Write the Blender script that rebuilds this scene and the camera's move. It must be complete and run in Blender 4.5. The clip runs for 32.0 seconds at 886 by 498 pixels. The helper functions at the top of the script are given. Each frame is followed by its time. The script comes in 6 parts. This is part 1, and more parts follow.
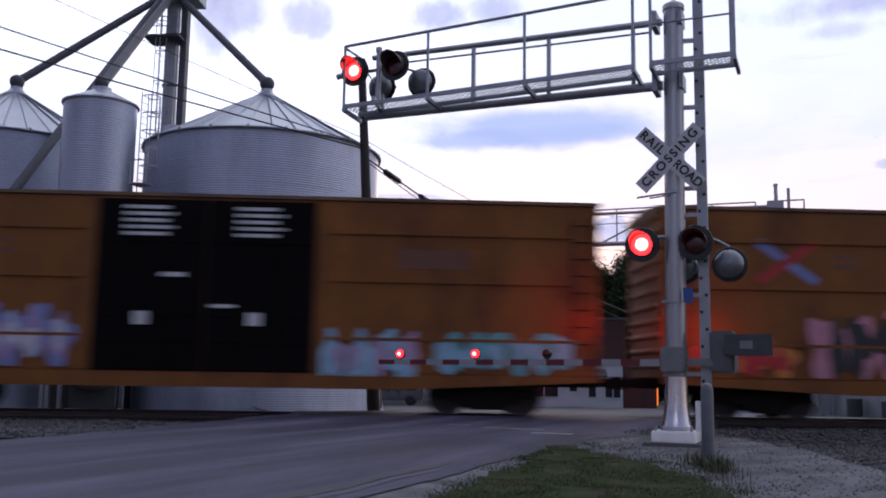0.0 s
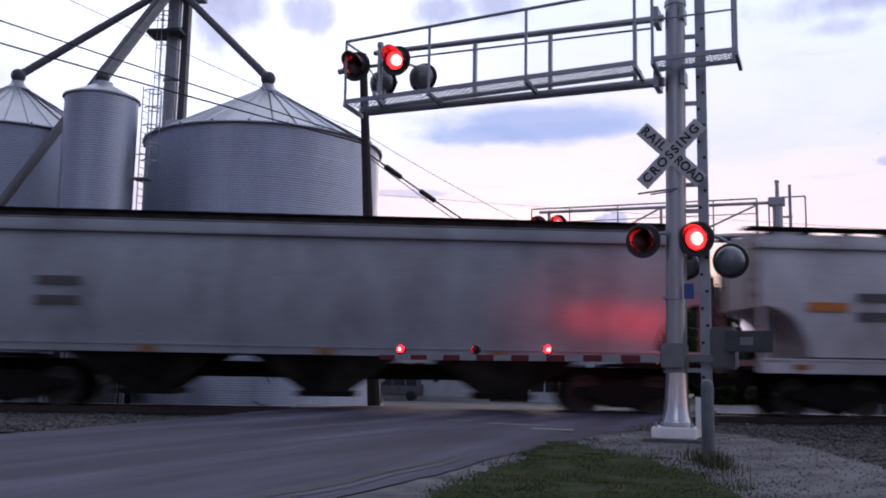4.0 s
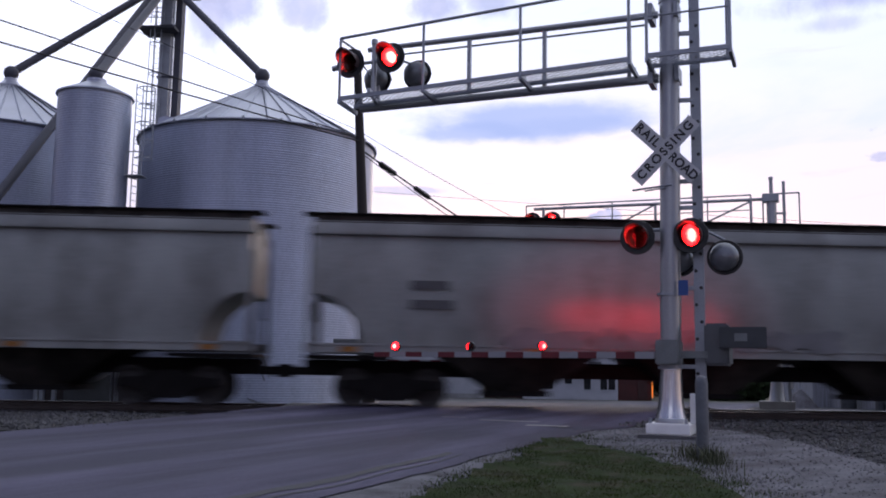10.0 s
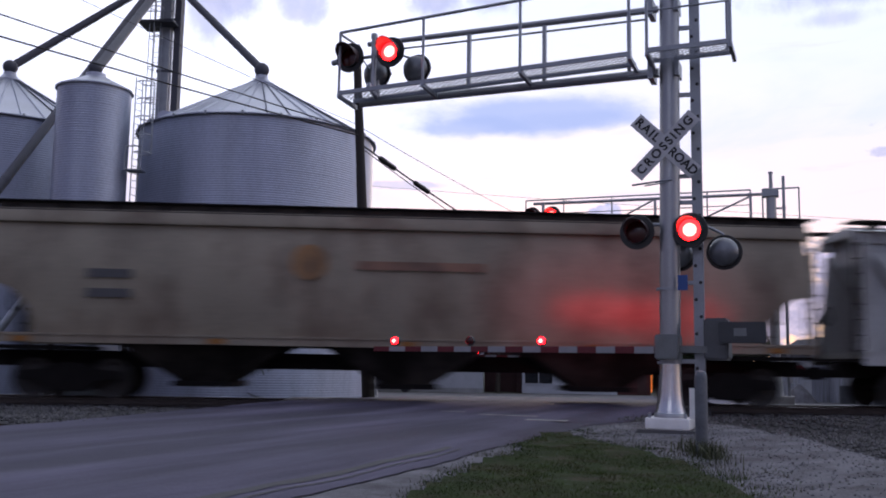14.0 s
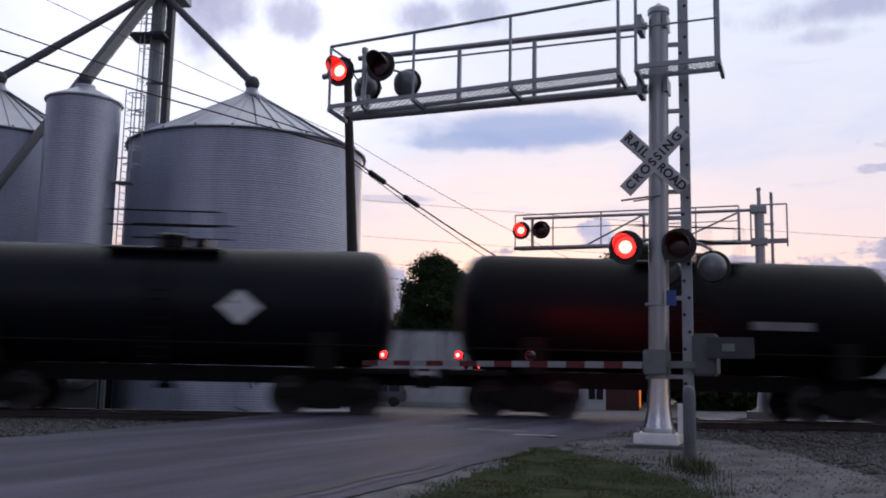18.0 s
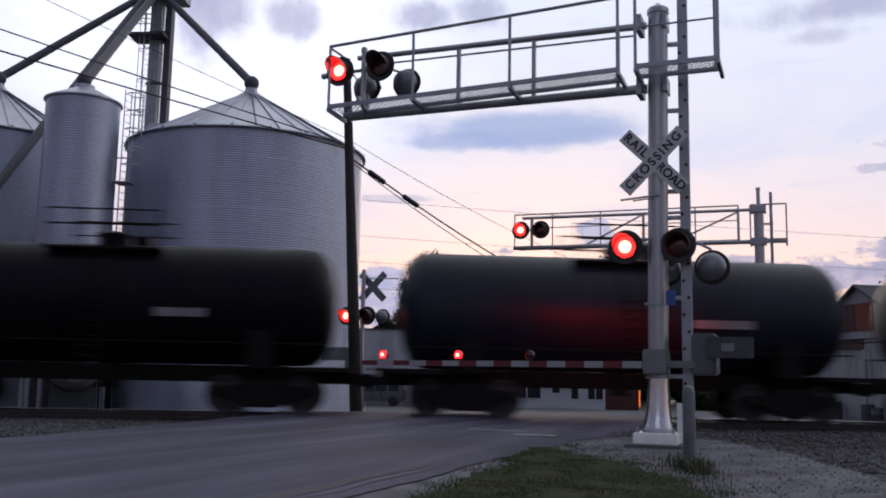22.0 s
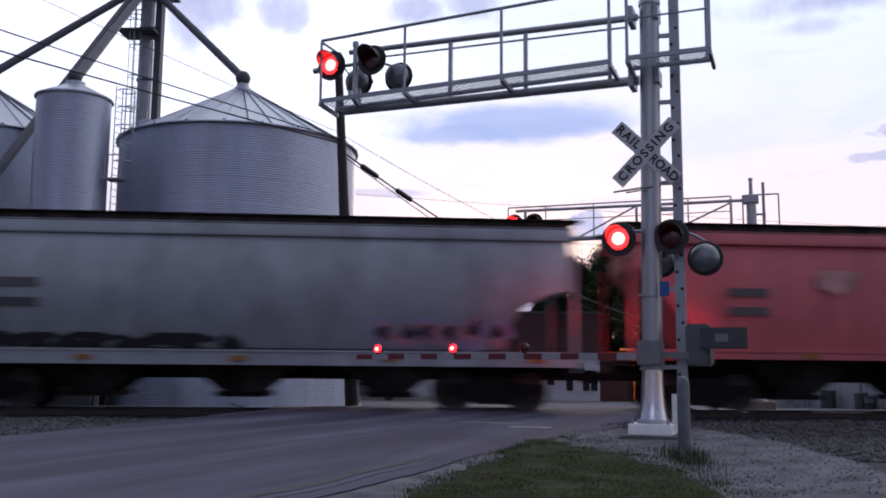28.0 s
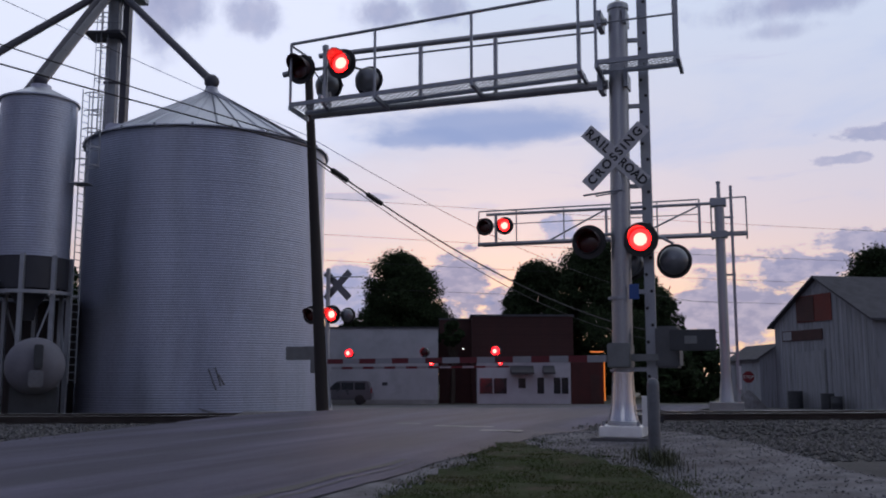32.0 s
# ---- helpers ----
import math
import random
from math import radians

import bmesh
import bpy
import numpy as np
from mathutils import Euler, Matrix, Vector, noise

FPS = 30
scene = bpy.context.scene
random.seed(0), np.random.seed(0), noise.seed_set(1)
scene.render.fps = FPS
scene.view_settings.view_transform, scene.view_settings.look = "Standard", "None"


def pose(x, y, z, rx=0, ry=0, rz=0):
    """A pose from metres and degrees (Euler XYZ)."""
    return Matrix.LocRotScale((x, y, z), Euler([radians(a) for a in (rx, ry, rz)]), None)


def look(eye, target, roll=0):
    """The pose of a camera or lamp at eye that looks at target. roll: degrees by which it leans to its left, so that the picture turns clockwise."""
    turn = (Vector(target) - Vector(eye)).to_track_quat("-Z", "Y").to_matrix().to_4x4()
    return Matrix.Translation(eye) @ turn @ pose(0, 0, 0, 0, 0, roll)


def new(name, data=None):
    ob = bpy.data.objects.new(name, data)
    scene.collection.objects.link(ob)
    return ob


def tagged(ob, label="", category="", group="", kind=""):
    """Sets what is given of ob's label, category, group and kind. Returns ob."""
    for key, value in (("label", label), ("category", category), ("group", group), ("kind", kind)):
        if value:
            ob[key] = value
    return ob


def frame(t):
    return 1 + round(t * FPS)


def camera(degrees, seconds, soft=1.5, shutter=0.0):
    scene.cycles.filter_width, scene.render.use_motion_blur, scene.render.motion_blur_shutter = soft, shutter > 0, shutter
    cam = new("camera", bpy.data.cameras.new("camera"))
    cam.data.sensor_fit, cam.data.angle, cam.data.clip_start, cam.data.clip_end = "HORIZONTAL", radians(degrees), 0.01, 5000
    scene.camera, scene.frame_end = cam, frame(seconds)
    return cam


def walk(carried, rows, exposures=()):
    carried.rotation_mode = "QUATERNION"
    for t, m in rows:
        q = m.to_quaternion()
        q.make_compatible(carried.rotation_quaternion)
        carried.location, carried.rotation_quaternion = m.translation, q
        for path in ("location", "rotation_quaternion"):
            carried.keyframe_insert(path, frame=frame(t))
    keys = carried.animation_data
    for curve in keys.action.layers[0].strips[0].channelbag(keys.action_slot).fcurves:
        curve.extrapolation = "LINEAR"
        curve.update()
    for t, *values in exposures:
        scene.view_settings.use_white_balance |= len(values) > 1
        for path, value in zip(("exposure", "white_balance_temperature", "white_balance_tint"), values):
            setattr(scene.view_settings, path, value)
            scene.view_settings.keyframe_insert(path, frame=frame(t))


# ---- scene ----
EYE = Vector((0.0, 0.0, 0.9))


def aim(yaw, pitch, roll):
    """The camera's pose at its stand: turn to the left, tilt upwards and lean, in degrees."""
    y, p = radians(yaw), radians(pitch)
    return look(EYE, EYE + Vector((-math.sin(y) * math.cos(p), math.cos(y) * math.cos(p), math.sin(p))), roll)


cam = camera(51.0, 32.0, 1.9, 0.55)
walk(cam, [
    (0, aim(3.21, 7.87, 0.84)),
    (0.5, aim(3.26, 7.88, 0.92)),
    (1, aim(3.15, 7.85, 0.81)),
    (1.5, aim(3.14, 7.82, 0.79)),
    (2, aim(3.13, 7.83, 0.78)),
    (2.5, aim(3.18, 7.75, 0.81)),
    (3, aim(3.10, 7.63, 0.75)),
    (3.5, aim(3.17, 7.63, 0.89)),
    (5.5, aim(3.31, 7.36, 1.15)),
    (6, aim(3.29, 7.34, 1.21)),
    (6.5, aim(3.32, 7.35, 1.21)),
    (7, aim(3.29, 7.39, 1.26)),
    (7.5, aim(3.28, 7.39, 1.29)),
    (8, aim(3.19, 7.39, 1.23)),
    (8.5, aim(2.94, 7.44, 1.11)),
    (9, aim(2.99, 7.41, 1.07)),
    (9.5, aim(2.96, 7.35, 0.91)),
    (10, aim(2.92, 7.41, 0.87)),
    (10.5, aim(2.98, 7.39, 0.94)),
    (11, aim(2.94, 7.38, 0.90)),
    (11.5, aim(2.78, 7.38, 0.75)),
    (12, aim(2.78, 7.30, 0.68)),
    (12.5, aim(2.81, 7.17, 0.74)),
    (13, aim(2.86, 7.10, 0.71)),
    (13.5, aim(2.87, 7.10, 0.77)),
    (14, aim(2.89, 7.08, 0.91)),
    (14.5, aim(2.88, 7.08, 0.96)),
    (16.5, aim(2.46, 7.97, 1.27)),
    (17, aim(2.35, 7.96, 1.19)),
    (17.5, aim(2.23, 7.99, 1.13)),
    (18, aim(2.24, 7.96, 1.14)),
    (18.5, aim(2.37, 8.01, 1.20)),
    (19, aim(2.19, 8.10, 1.10)),
    (19.5, aim(2.14, 8.01, 1.09)),
    (20, aim(2.26, 7.85, 1.14)),
    (20.5, aim(2.23, 7.86, 1.08)),
    (21, aim(2.15, 7.91, 1.02)),
    (21.5, aim(2.18, 7.90, 1.08)),
    (22, aim(2.21, 7.95, 1.11)),
    (22.5, aim(2.49, 7.87, 1.31)),
    (23, aim(2.34, 7.87, 1.08)),
    (23.5, aim(2.29, 7.80, 1.01)),
    (24, aim(2.20, 7.80, 0.90)),
    (24.5, aim(2.16, 7.79, 0.84)),
    (25, aim(2.09, 7.78, 0.76)),
    (25.5, aim(1.94, 7.71, 0.64)),
    (27.5, aim(1.74, 7.54, 0.41)),
    (28, aim(1.81, 7.56, 0.47)),
    (28.5, aim(2.01, 7.69, 0.62)),
    (29, aim(2.03, 7.73, 0.71)),
    (29.5, aim(2.08, 7.61, 0.76)),
    (30, aim(1.87, 7.42, 0.65)),
    (30.5, aim(0.92, 7.58, -0.11)),
    (31, aim(1.16, 7.55, 0.08)),
    (31.5, aim(0.67, 7.68, 0.04)),
    (32, aim(-0.00, 7.80, -0.00))],
    exposures=[(0, 0.07, 6140, 13.5), (2.1, 0.10, 6140, 13.5), (2.9, -0.07, 6140, 14), (3.5, -0.05, 6140, 14), (5.5, 0.04, 6140, 13.5), (14.5, 0.07, 6140, 13.5), (16.5, -0.18, 6540, 9.5), (24.0, -0.18, 6540, 9.5), (24.8, -0.02, 6400, 11), (25.5, 0.02, 6200, 12.5), (29.8, 0.02, 6150, 12.5),
               (30.3, -0.05, 6150, 12), (30.7, -0.28, 6160, 10.5), (31.0, -0.40, 6170, 9.5), (32.0, -0.50, 6160, 9.5)])

# ---- world and light ----
world = bpy.data.worlds.new("dusk_sky")
scene.world = world
world.use_nodes = True
wn, wl = world.node_tree.nodes, world.node_tree.links
wn.clear()


def wnode(kind, **values):
    n = wn.new(kind)
    for k, v in values.items():
        n.inputs[k].default_value = v
    return n


w_out = wn.new("ShaderNodeOutputWorld")
w_bg = wn.new("ShaderNodeBackground")
w_sky = wn.new("ShaderNodeTexSky")
w_sky.sky_type = "NISHITA"
w_sky.sun_disc = False
w_sky.sun_elevation, w_sky.sun_rotation = radians(2.5), radians(4.0)
w_sky.dust_density = 2.0
w_co = wn.new("ShaderNodeTexCoord")
w_sep = wn.new("ShaderNodeSeparateXYZ")
wl.new(w_co.outputs["Generated"], w_sep.inputs[0])
# thin high veil that carries the dusk light over the whole dome
w_ramp = wn.new("ShaderNodeValToRGB")
for pos, col in ((0.0, (0.20, 0.18, 0.22, 1)), (0.485, (0.30, 0.26, 0.30, 1)), (0.505, (0.98, 0.64, 0.40, 1)), (0.53, (0.86, 0.62, 0.44, 1)), (0.55, (0.79, 0.60, 0.55, 1)),
                 (0.58, (0.69, 0.60, 0.66, 1)), (0.63, (0.62, 0.635, 0.76, 1)), (0.70, (0.64, 0.71, 0.86, 1)), (1.0, (0.60, 0.70, 1.0, 1))):
    e = w_ramp.color_ramp.elements.new(pos)
    e.color = col
w_ramp.color_ramp.elements.remove(w_ramp.color_ramp.elements[0])
w_half = wn.new("ShaderNodeMath")
w_half.operation = "MULTIPLY_ADD"
w_half.inputs[1].default_value, w_half.inputs[2].default_value = 0.5, 0.5
wl.new(w_sep.outputs["Z"], w_half.inputs[0])
wl.new(w_half.outputs[0], w_ramp.inputs[0])
w_str = wn.new("ShaderNodeVectorMath")
w_str.operation = "SCALE"
w_str.inputs["Scale"].default_value = 0.10
wl.new(w_sky.outputs[0], w_str.inputs[0])
w_veil = wn.new("ShaderNodeMix")
w_veil.data_type = "RGBA"
w_veil.inputs["Factor"].default_value = 0.88
wl.new(w_str.outputs[0], w_veil.inputs["A"])
wl.new(w_ramp.outputs[0], w_veil.inputs["B"])


def cloud_layer(below, stretch, scale, lo, hi, colour, amount, shift):
    """Clouds of one kind laid over what is below."""
    mp = wn.new("ShaderNodeMapping")
    mp.inputs["Scale"].default_value = stretch
    mp.inputs["Location"].default_value = shift
    wl.new(w_co.outputs["Generated"], mp.inputs[0])
    nz = wnode("ShaderNodeTexNoise", Scale=scale, Detail=7.0, Roughness=0.56, Distortion=0.4)
    wl.new(mp.outputs[0], nz.inputs["Vector"])
    mr = wnode("ShaderNodeMapRange")
    mr.interpolation_type = "SMOOTHSTEP"
    mr.inputs["From Min"].default_value, mr.inputs["From Max"].default_value = lo, hi
    mr.inputs["To Max"].default_value = amount
    wl.new(nz.outputs["Fac"], mr.inputs["Value"])
    mx = wn.new("ShaderNodeMix")
    mx.data_type = "RGBA"
    mx.inputs["B"].default_value = colour
    wl.new(mr.outputs[0], mx.inputs["Factor"])
    wl.new(below, mx.inputs["A"])
    return mx.outputs["Result"]


# the dome is bright towards the set sun, ahead and to the right, and dim on the far side
w_side = wn.new("ShaderNodeMapRange")
w_side.interpolation_type = "SMOOTHSTEP"
w_side.inputs["From Min"].default_value, w_side.inputs["From Max"].default_value = -0.6, 0.75
w_dot = wn.new("ShaderNodeVectorMath")
w_dot.operation = "DOT_PRODUCT"
w_dot.inputs[1].default_value = (0.45, 0.85, 0.0)
wl.new(w_co.outputs["Generated"], w_dot.inputs[0])
wl.new(w_dot.outputs["Value"], w_side.inputs["Value"])
w_tone = wn.new("ShaderNodeMix")
w_tone.data_type = "RGBA"
w_tone.inputs["A"].default_value, w_tone.inputs["B"].default_value = (0.35, 0.36, 0.50, 1), (1.55, 1.55, 1.56, 1)
wl.new(w_side.outputs[0], w_tone.inputs["Factor"])
w_dim = wn.new("ShaderNodeVectorMath")
w_dim.operation = "MULTIPLY"
wl.new(w_veil.outputs["Result"], w_dim.inputs[0])
wl.new(w_tone.outputs["Result"], w_dim.inputs[1])


def cloud_bank(below, x, z, wide, high, colour, amount, scale=14.0, rag=1.3, shift=0.0, crisp=1.0, lit=0.0, layered=2.0):
    """One cloud with ragged edges, at a place of the dome ahead of the camera. lit: how much paler its billows are than its hollows."""
    mp = wn.new("ShaderNodeMapping")
    mp.inputs["Scale"].default_value = (1 / wide, 0.0, 1 / high)
    mp.inputs["Location"].default_value = (-x / wide, 0.0, -z / high)
    wl.new(w_co.outputs["Generated"], mp.inputs[0])
    ln = wn.new("ShaderNodeVectorMath")
    ln.operation = "LENGTH"
    wl.new(mp.outputs[0], ln.inputs[0])
    mq = wn.new("ShaderNodeMapping")
    mq.inputs["Scale"].default_value = (1, 1, layered)
    mq.inputs["Location"].default_value = (shift, 0, shift)
    wl.new(w_co.outputs["Generated"], mq.inputs[0])
    nz = wnode("ShaderNodeTexNoise", Scale=scale, Detail=8.0, Roughness=0.6)
    wl.new(mq.outputs[0], nz.inputs["Vector"])
    ed = wn.new("ShaderNodeMath")
    ed.operation = "MULTIPLY_ADD"
    ed.inputs[1].default_value = rag
    wl.new(nz.outputs["Fac"], ed.inputs[0])
    wl.new(ln.outputs["Value"], ed.inputs[2])
    mr = wnode("ShaderNodeMapRange")
    mr.interpolation_type = "SMOOTHSTEP"
    mr.inputs["From Min"].default_value, mr.inputs["From Max"].default_value = 0.5 * rag + 0.65 + 0.30 * crisp, 0.5 * rag + 0.65 - 0.30 * crisp
    mr.inputs["To Max"].default_value = amount
    wl.new(ed.outputs[0], mr.inputs["Value"])
    mx = wn.new("ShaderNodeMix")
    mx.data_type = "RGBA"
    mx.inputs["B"].default_value = colour
    if lit:
        bw = wnode("ShaderNodeTexNoise", Scale=scale * 1.9, Detail=5.0, Roughness=0.55)
        wl.new(mq.outputs[0], bw.inputs["Vector"])
        br = wnode("ShaderNodeMapRange")
        br.interpolation_type = "SMOOTHSTEP"
        br.inputs["From Min"].default_value, br.inputs["From Max"].default_value = 0.40, 0.66
        br.inputs["To Max"].default_value = lit
        wl.new(bw.outputs["Fac"], br.inputs["Value"])
        tint = wn.new("ShaderNodeMix")
        tint.data_type = "RGBA"
        tint.inputs["A"].default_value, tint.inputs["B"].default_value = colour, (0.86, 0.76, 0.92, 1)
        wl.new(br.outputs[0], tint.inputs["Factor"])
        wl.new(tint.outputs["Result"], mx.inputs["B"])
    wl.new(mr.outputs[0], mx.inputs["Factor"])
    wl.new(below, mx.inputs["A"])
    return mx.outputs["Result"]


BLUE_CLOUD, LILAC_CLOUD, GREY_CLOUD = (0.45, 0.54, 0.86, 1), (0.36, 0.38, 0.62, 1), (0.44, 0.47, 0.72, 1)
sky = cloud_layer(w_dim.outputs[0], (1, 1, 3.2), 4.2, 0.50, 0.72, (0.70, 0.80, 1.12, 1), 0.5, (0.7, 0.0, 0.5))
sky = cloud_layer(sky, (1, 1, 6.0), 8.5, 0.58, 0.74, (0.80, 0.78, 1.02, 1), 0.4, (1.9, 0.4, 0.3))
# pale high cloud over the bins
sky = cloud_bank(sky, -0.26, 0.33, 0.34, 0.17, (1.20, 1.22, 1.42, 1), 0.85, 5.0, 0.9, 5.3)
# one long streak and torn scraps high up
for bank in ((0.03, 0.266, 0.155, 0.026, BLUE_CLOUD, 0.85, 8.0, 1.5, 0.2), (0.0, 0.252, 0.10, 0.014, BLUE_CLOUD, 0.8, 12.0, 1.6, 0.6), (0.10, 0.258, 0.09, 0.012, BLUE_CLOUD, 0.6, 14.0, 1.6, 1.6)):
    sky = cloud_bank(sky, *bank)
for bank in ((-0.285, 0.352, 0.034, 0.040, GREY_CLOUD, 0.7, 20.0, 2.0, 2.1), (-0.262, 0.376, 0.034, 0.034, GREY_CLOUD, 0.75, 24.0, 1.9, 2.6), (-0.198, 0.366, 0.034, 0.026, GREY_CLOUD, 0.7, 28.0, 2.0, 2.9),
             (-0.065, 0.374, 0.045, 0.020, GREY_CLOUD, 0.75, 26.0, 1.9, 3.0), (0.0, 0.378, 0.034, 0.022, GREY_CLOUD, 0.7, 28.0, 1.9, 3.2), (0.345, 0.362, 0.10, 0.020, GREY_CLOUD, 0.75, 20.0, 1.9, 3.4),
             (0.33, 0.338, 0.05, 0.010, GREY_CLOUD, 0.5, 24.0, 2.0, 3.7)):
    sky = cloud_bank(sky, *bank, crisp=1.5, lit=0.2, layered=0.8)
# heaped clouds low over the horizon, with clear gaps between them
for bank in ((-0.100, 0.086, 0.052, 0.056, (0.44, 0.49, 0.78, 1), 0.9, 26.0, 1.3, 0.9), (0.02, 0.098, 0.05, 0.060, LILAC_CLOUD, 0.85, 30.0, 2.0, 1.7), (0.075, 0.072, 0.06, 0.030, LILAC_CLOUD, 0.85, 30.0, 2.0, 1.9),
             (0.124, 0.157, 0.03, 0.022, (0.46, 0.52, 0.82, 1), 0.8, 36.0, 1.6, 1.3), (0.290, 0.060, 0.10, 0.060, LILAC_CLOUD, 0.85, 26.0, 1.9, 0.5), (0.36, 0.105, 0.06, 0.030, LILAC_CLOUD, 0.85, 28.0, 2.2, 3.9),
             (0.42, 0.128, 0.07, 0.018, LILAC_CLOUD, 0.8, 24.0, 2.4, 4.4), (0.275, 0.122, 0.06, 0.012, LILAC_CLOUD, 0.75, 28.0, 2.2, 4.1), (0.41, 0.235, 0.05, 0.012, GREY_CLOUD, 0.7, 22.0, 2.2, 4.7),
             (0.39, 0.212, 0.04, 0.008, GREY_CLOUD, 0.6, 24.0, 2.2, 5.2), (0.17, 0.07, 0.06, 0.03, LILAC_CLOUD, 0.6, 24.0, 1.4, 4.9), (-0.09, 0.19, 0.05, 0.007, GREY_CLOUD, 0.45, 20.0, 1.8, 5.7)):
    sky = cloud_bank(sky, *bank, crisp=0.5, lit=0.45)
wl.new(sky, w_bg.inputs[0])
w_bg.inputs[1].default_value = 1.0
wl.new(w_bg.outputs[0], w_out.inputs[0])

sun = new("sun", bpy.data.lights.new("sun", "SUN"))
sun.data.energy, sun.data.angle, sun.data.color = 0.5, radians(25), (1.0, 0.78, 0.62)
sun.matrix_world = look((6, 80, 8), (0, 0, 0))

# the mast's rear flashers throw a red pool on whatever passes: a narrow core and the lens's wide spread
for eye, aimed, watts, cone, flat in (((2.9, 14.6, 2.6), (2.7, 22.0, 2.2), 1250, 25, 0.34), ((3.5, 14.5, 2.6), (4.3, 22.0, 2.1), 1250, 25, 0.42), ((3.3, 14.6, 2.6), (3.1, 22.0, 2.3), 420, 58, 0.55)):
    beam = new("flasher_beam", bpy.data.lights.new("flasher_beam", "SPOT"))
    beam.data.energy, beam.data.color = watts, (1.0, 0.006, 0.014)
    beam.data.spot_size, beam.data.spot_blend, beam.data.shadow_soft_size = radians(cone), 1.0, 0.25
    beam.matrix_world = look(eye, aimed) @ Matrix.Diagonal((1.0, flat, 1.0, 1.0))

# ---- materials ----


def surface(name, colour, rough=0.6, metal=0.0, vary=0.25, scale=3.0, fine=40.0, bump=0.05, stretch=(1, 1, 1), second=None, second_at=(0.55, 0.7),
            per_object=0.0, per_island=0.0, coat=0.0, spec=0.5, turn=0.0):
    """A worn surface: colour that varies at two scales, an optional second colour in patches, and fine relief."""
    m = bpy.data.materials.new(name)
    m.use_nodes = True
    n, l = m.node_tree.nodes, m.node_tree.links
    bsdf = n["Principled BSDF"]
    bsdf.inputs["Metallic"].default_value = metal
    bsdf.inputs["Coat Weight"].default_value = coat
    bsdf.inputs["Specular IOR Level"].default_value = spec
    co = n.new("ShaderNodeTexCoord")
    mp = n.new("ShaderNodeMapping")
    mp.inputs["Scale"].default_value = stretch
    vr = n.new("ShaderNodeVectorRotate")
    vr.rotation_type = "Z_AXIS"
    vr.inputs["Angle"].default_value = radians(turn)
    l.new(co.outputs["Object"], vr.inputs["Vector"])
    l.new(vr.outputs[0], mp.inputs[0])
    big = n.new("ShaderNodeTexNoise")
    big.inputs["Scale"].default_value, big.inputs["Detail"].default_value = scale, 4
    small = n.new("ShaderNodeTexNoise")
    small.inputs["Scale"].default_value, small.inputs["Detail"].default_value = fine, 3
    l.new(mp.outputs[0], big.inputs["Vector"])
    l.new(co.outputs["Object"], small.inputs["Vector"])
    add = n.new("ShaderNodeMath")
    add.operation = "MULTIPLY_ADD"
    add.inputs[1].default_value = 0.45
    l.new(small.outputs["Fac"], add.inputs[0])
    l.new(big.outputs["Fac"], add.inputs[2])
    mr = n.new("ShaderNodeMapRange")
    mr.inputs["From Min"].default_value, mr.inputs["From Max"].default_value = 0.45, 1.0
    mr.inputs["To Min"].default_value, mr.inputs["To Max"].default_value = 1 - vary, 1 + vary
    l.new(add.outputs[0], mr.inputs["Value"])
    value = mr.outputs[0]
    if per_object or per_island:
        info = n.new("ShaderNodeObjectInfo" if per_object else "ShaderNodeNewGeometry")
        rnd = n.new("ShaderNodeMapRange")
        amount = per_object or per_island
        rnd.inputs["To Min"].default_value, rnd.inputs["To Max"].default_value = 1 - amount, 1 + amount
        l.new(info.outputs["Random" if per_object else "Random Per Island"], rnd.inputs["Value"])
        mul = n.new("ShaderNodeMath")
        mul.operation = "MULTIPLY"
        l.new(value, mul.inputs[0])
        l.new(rnd.outputs[0], mul.inputs[1])
        value = mul.outputs[0]
    base = None
    if second:
        mix = n.new("ShaderNodeMix")
        mix.data_type = "RGBA"
        mix.inputs["A"].default_value, mix.inputs["B"].default_value = (*colour, 1), (*second, 1)
        pick = n.new("ShaderNodeMapRange")
        pick.inputs["From Min"].default_value, pick.inputs["From Max"].default_value = second_at
        other = n.new("ShaderNodeTexNoise")
        other.inputs["Scale"].default_value, other.inputs["Detail"].default_value = scale * 0.7 + 0.3, 6
        other.inputs["Roughness"].default_value = 0.65
        l.new(mp.outputs[0], other.inputs["Vector"])
        l.new(other.outputs["Fac"], pick.inputs["Value"])
        l.new(pick.outputs[0], mix.inputs["Factor"])
        base = mix.outputs["Result"]
    sc = n.new("ShaderNodeVectorMath")
    sc.operation = "SCALE"
    if base:
        l.new(base, sc.inputs[0])
    else:
        sc.inputs[0].default_value = colour
    l.new(value, sc.inputs["Scale"])
    l.new(sc.outputs[0], bsdf.inputs["Base Color"])
    rr = n.new("ShaderNodeMapRange")
    rr.inputs["To Min"].default_value, rr.inputs["To Max"].default_value = max(0.03, rough - 0.12), min(1, rough + 0.12)
    l.new(big.outputs["Fac"], rr.inputs["Value"])
    l.new(rr.outputs[0], bsdf.inputs["Roughness"])
    if bump:
        b = n.new("ShaderNodeBump")
        b.inputs["Strength"].default_value, b.inputs["Distance"].default_value = min(1.0, bump * 6), 0.012
        l.new(small.outputs["Fac"], b.inputs["Height"])
        l.new(b.outputs[0], bsdf.inputs["Normal"])
    return m


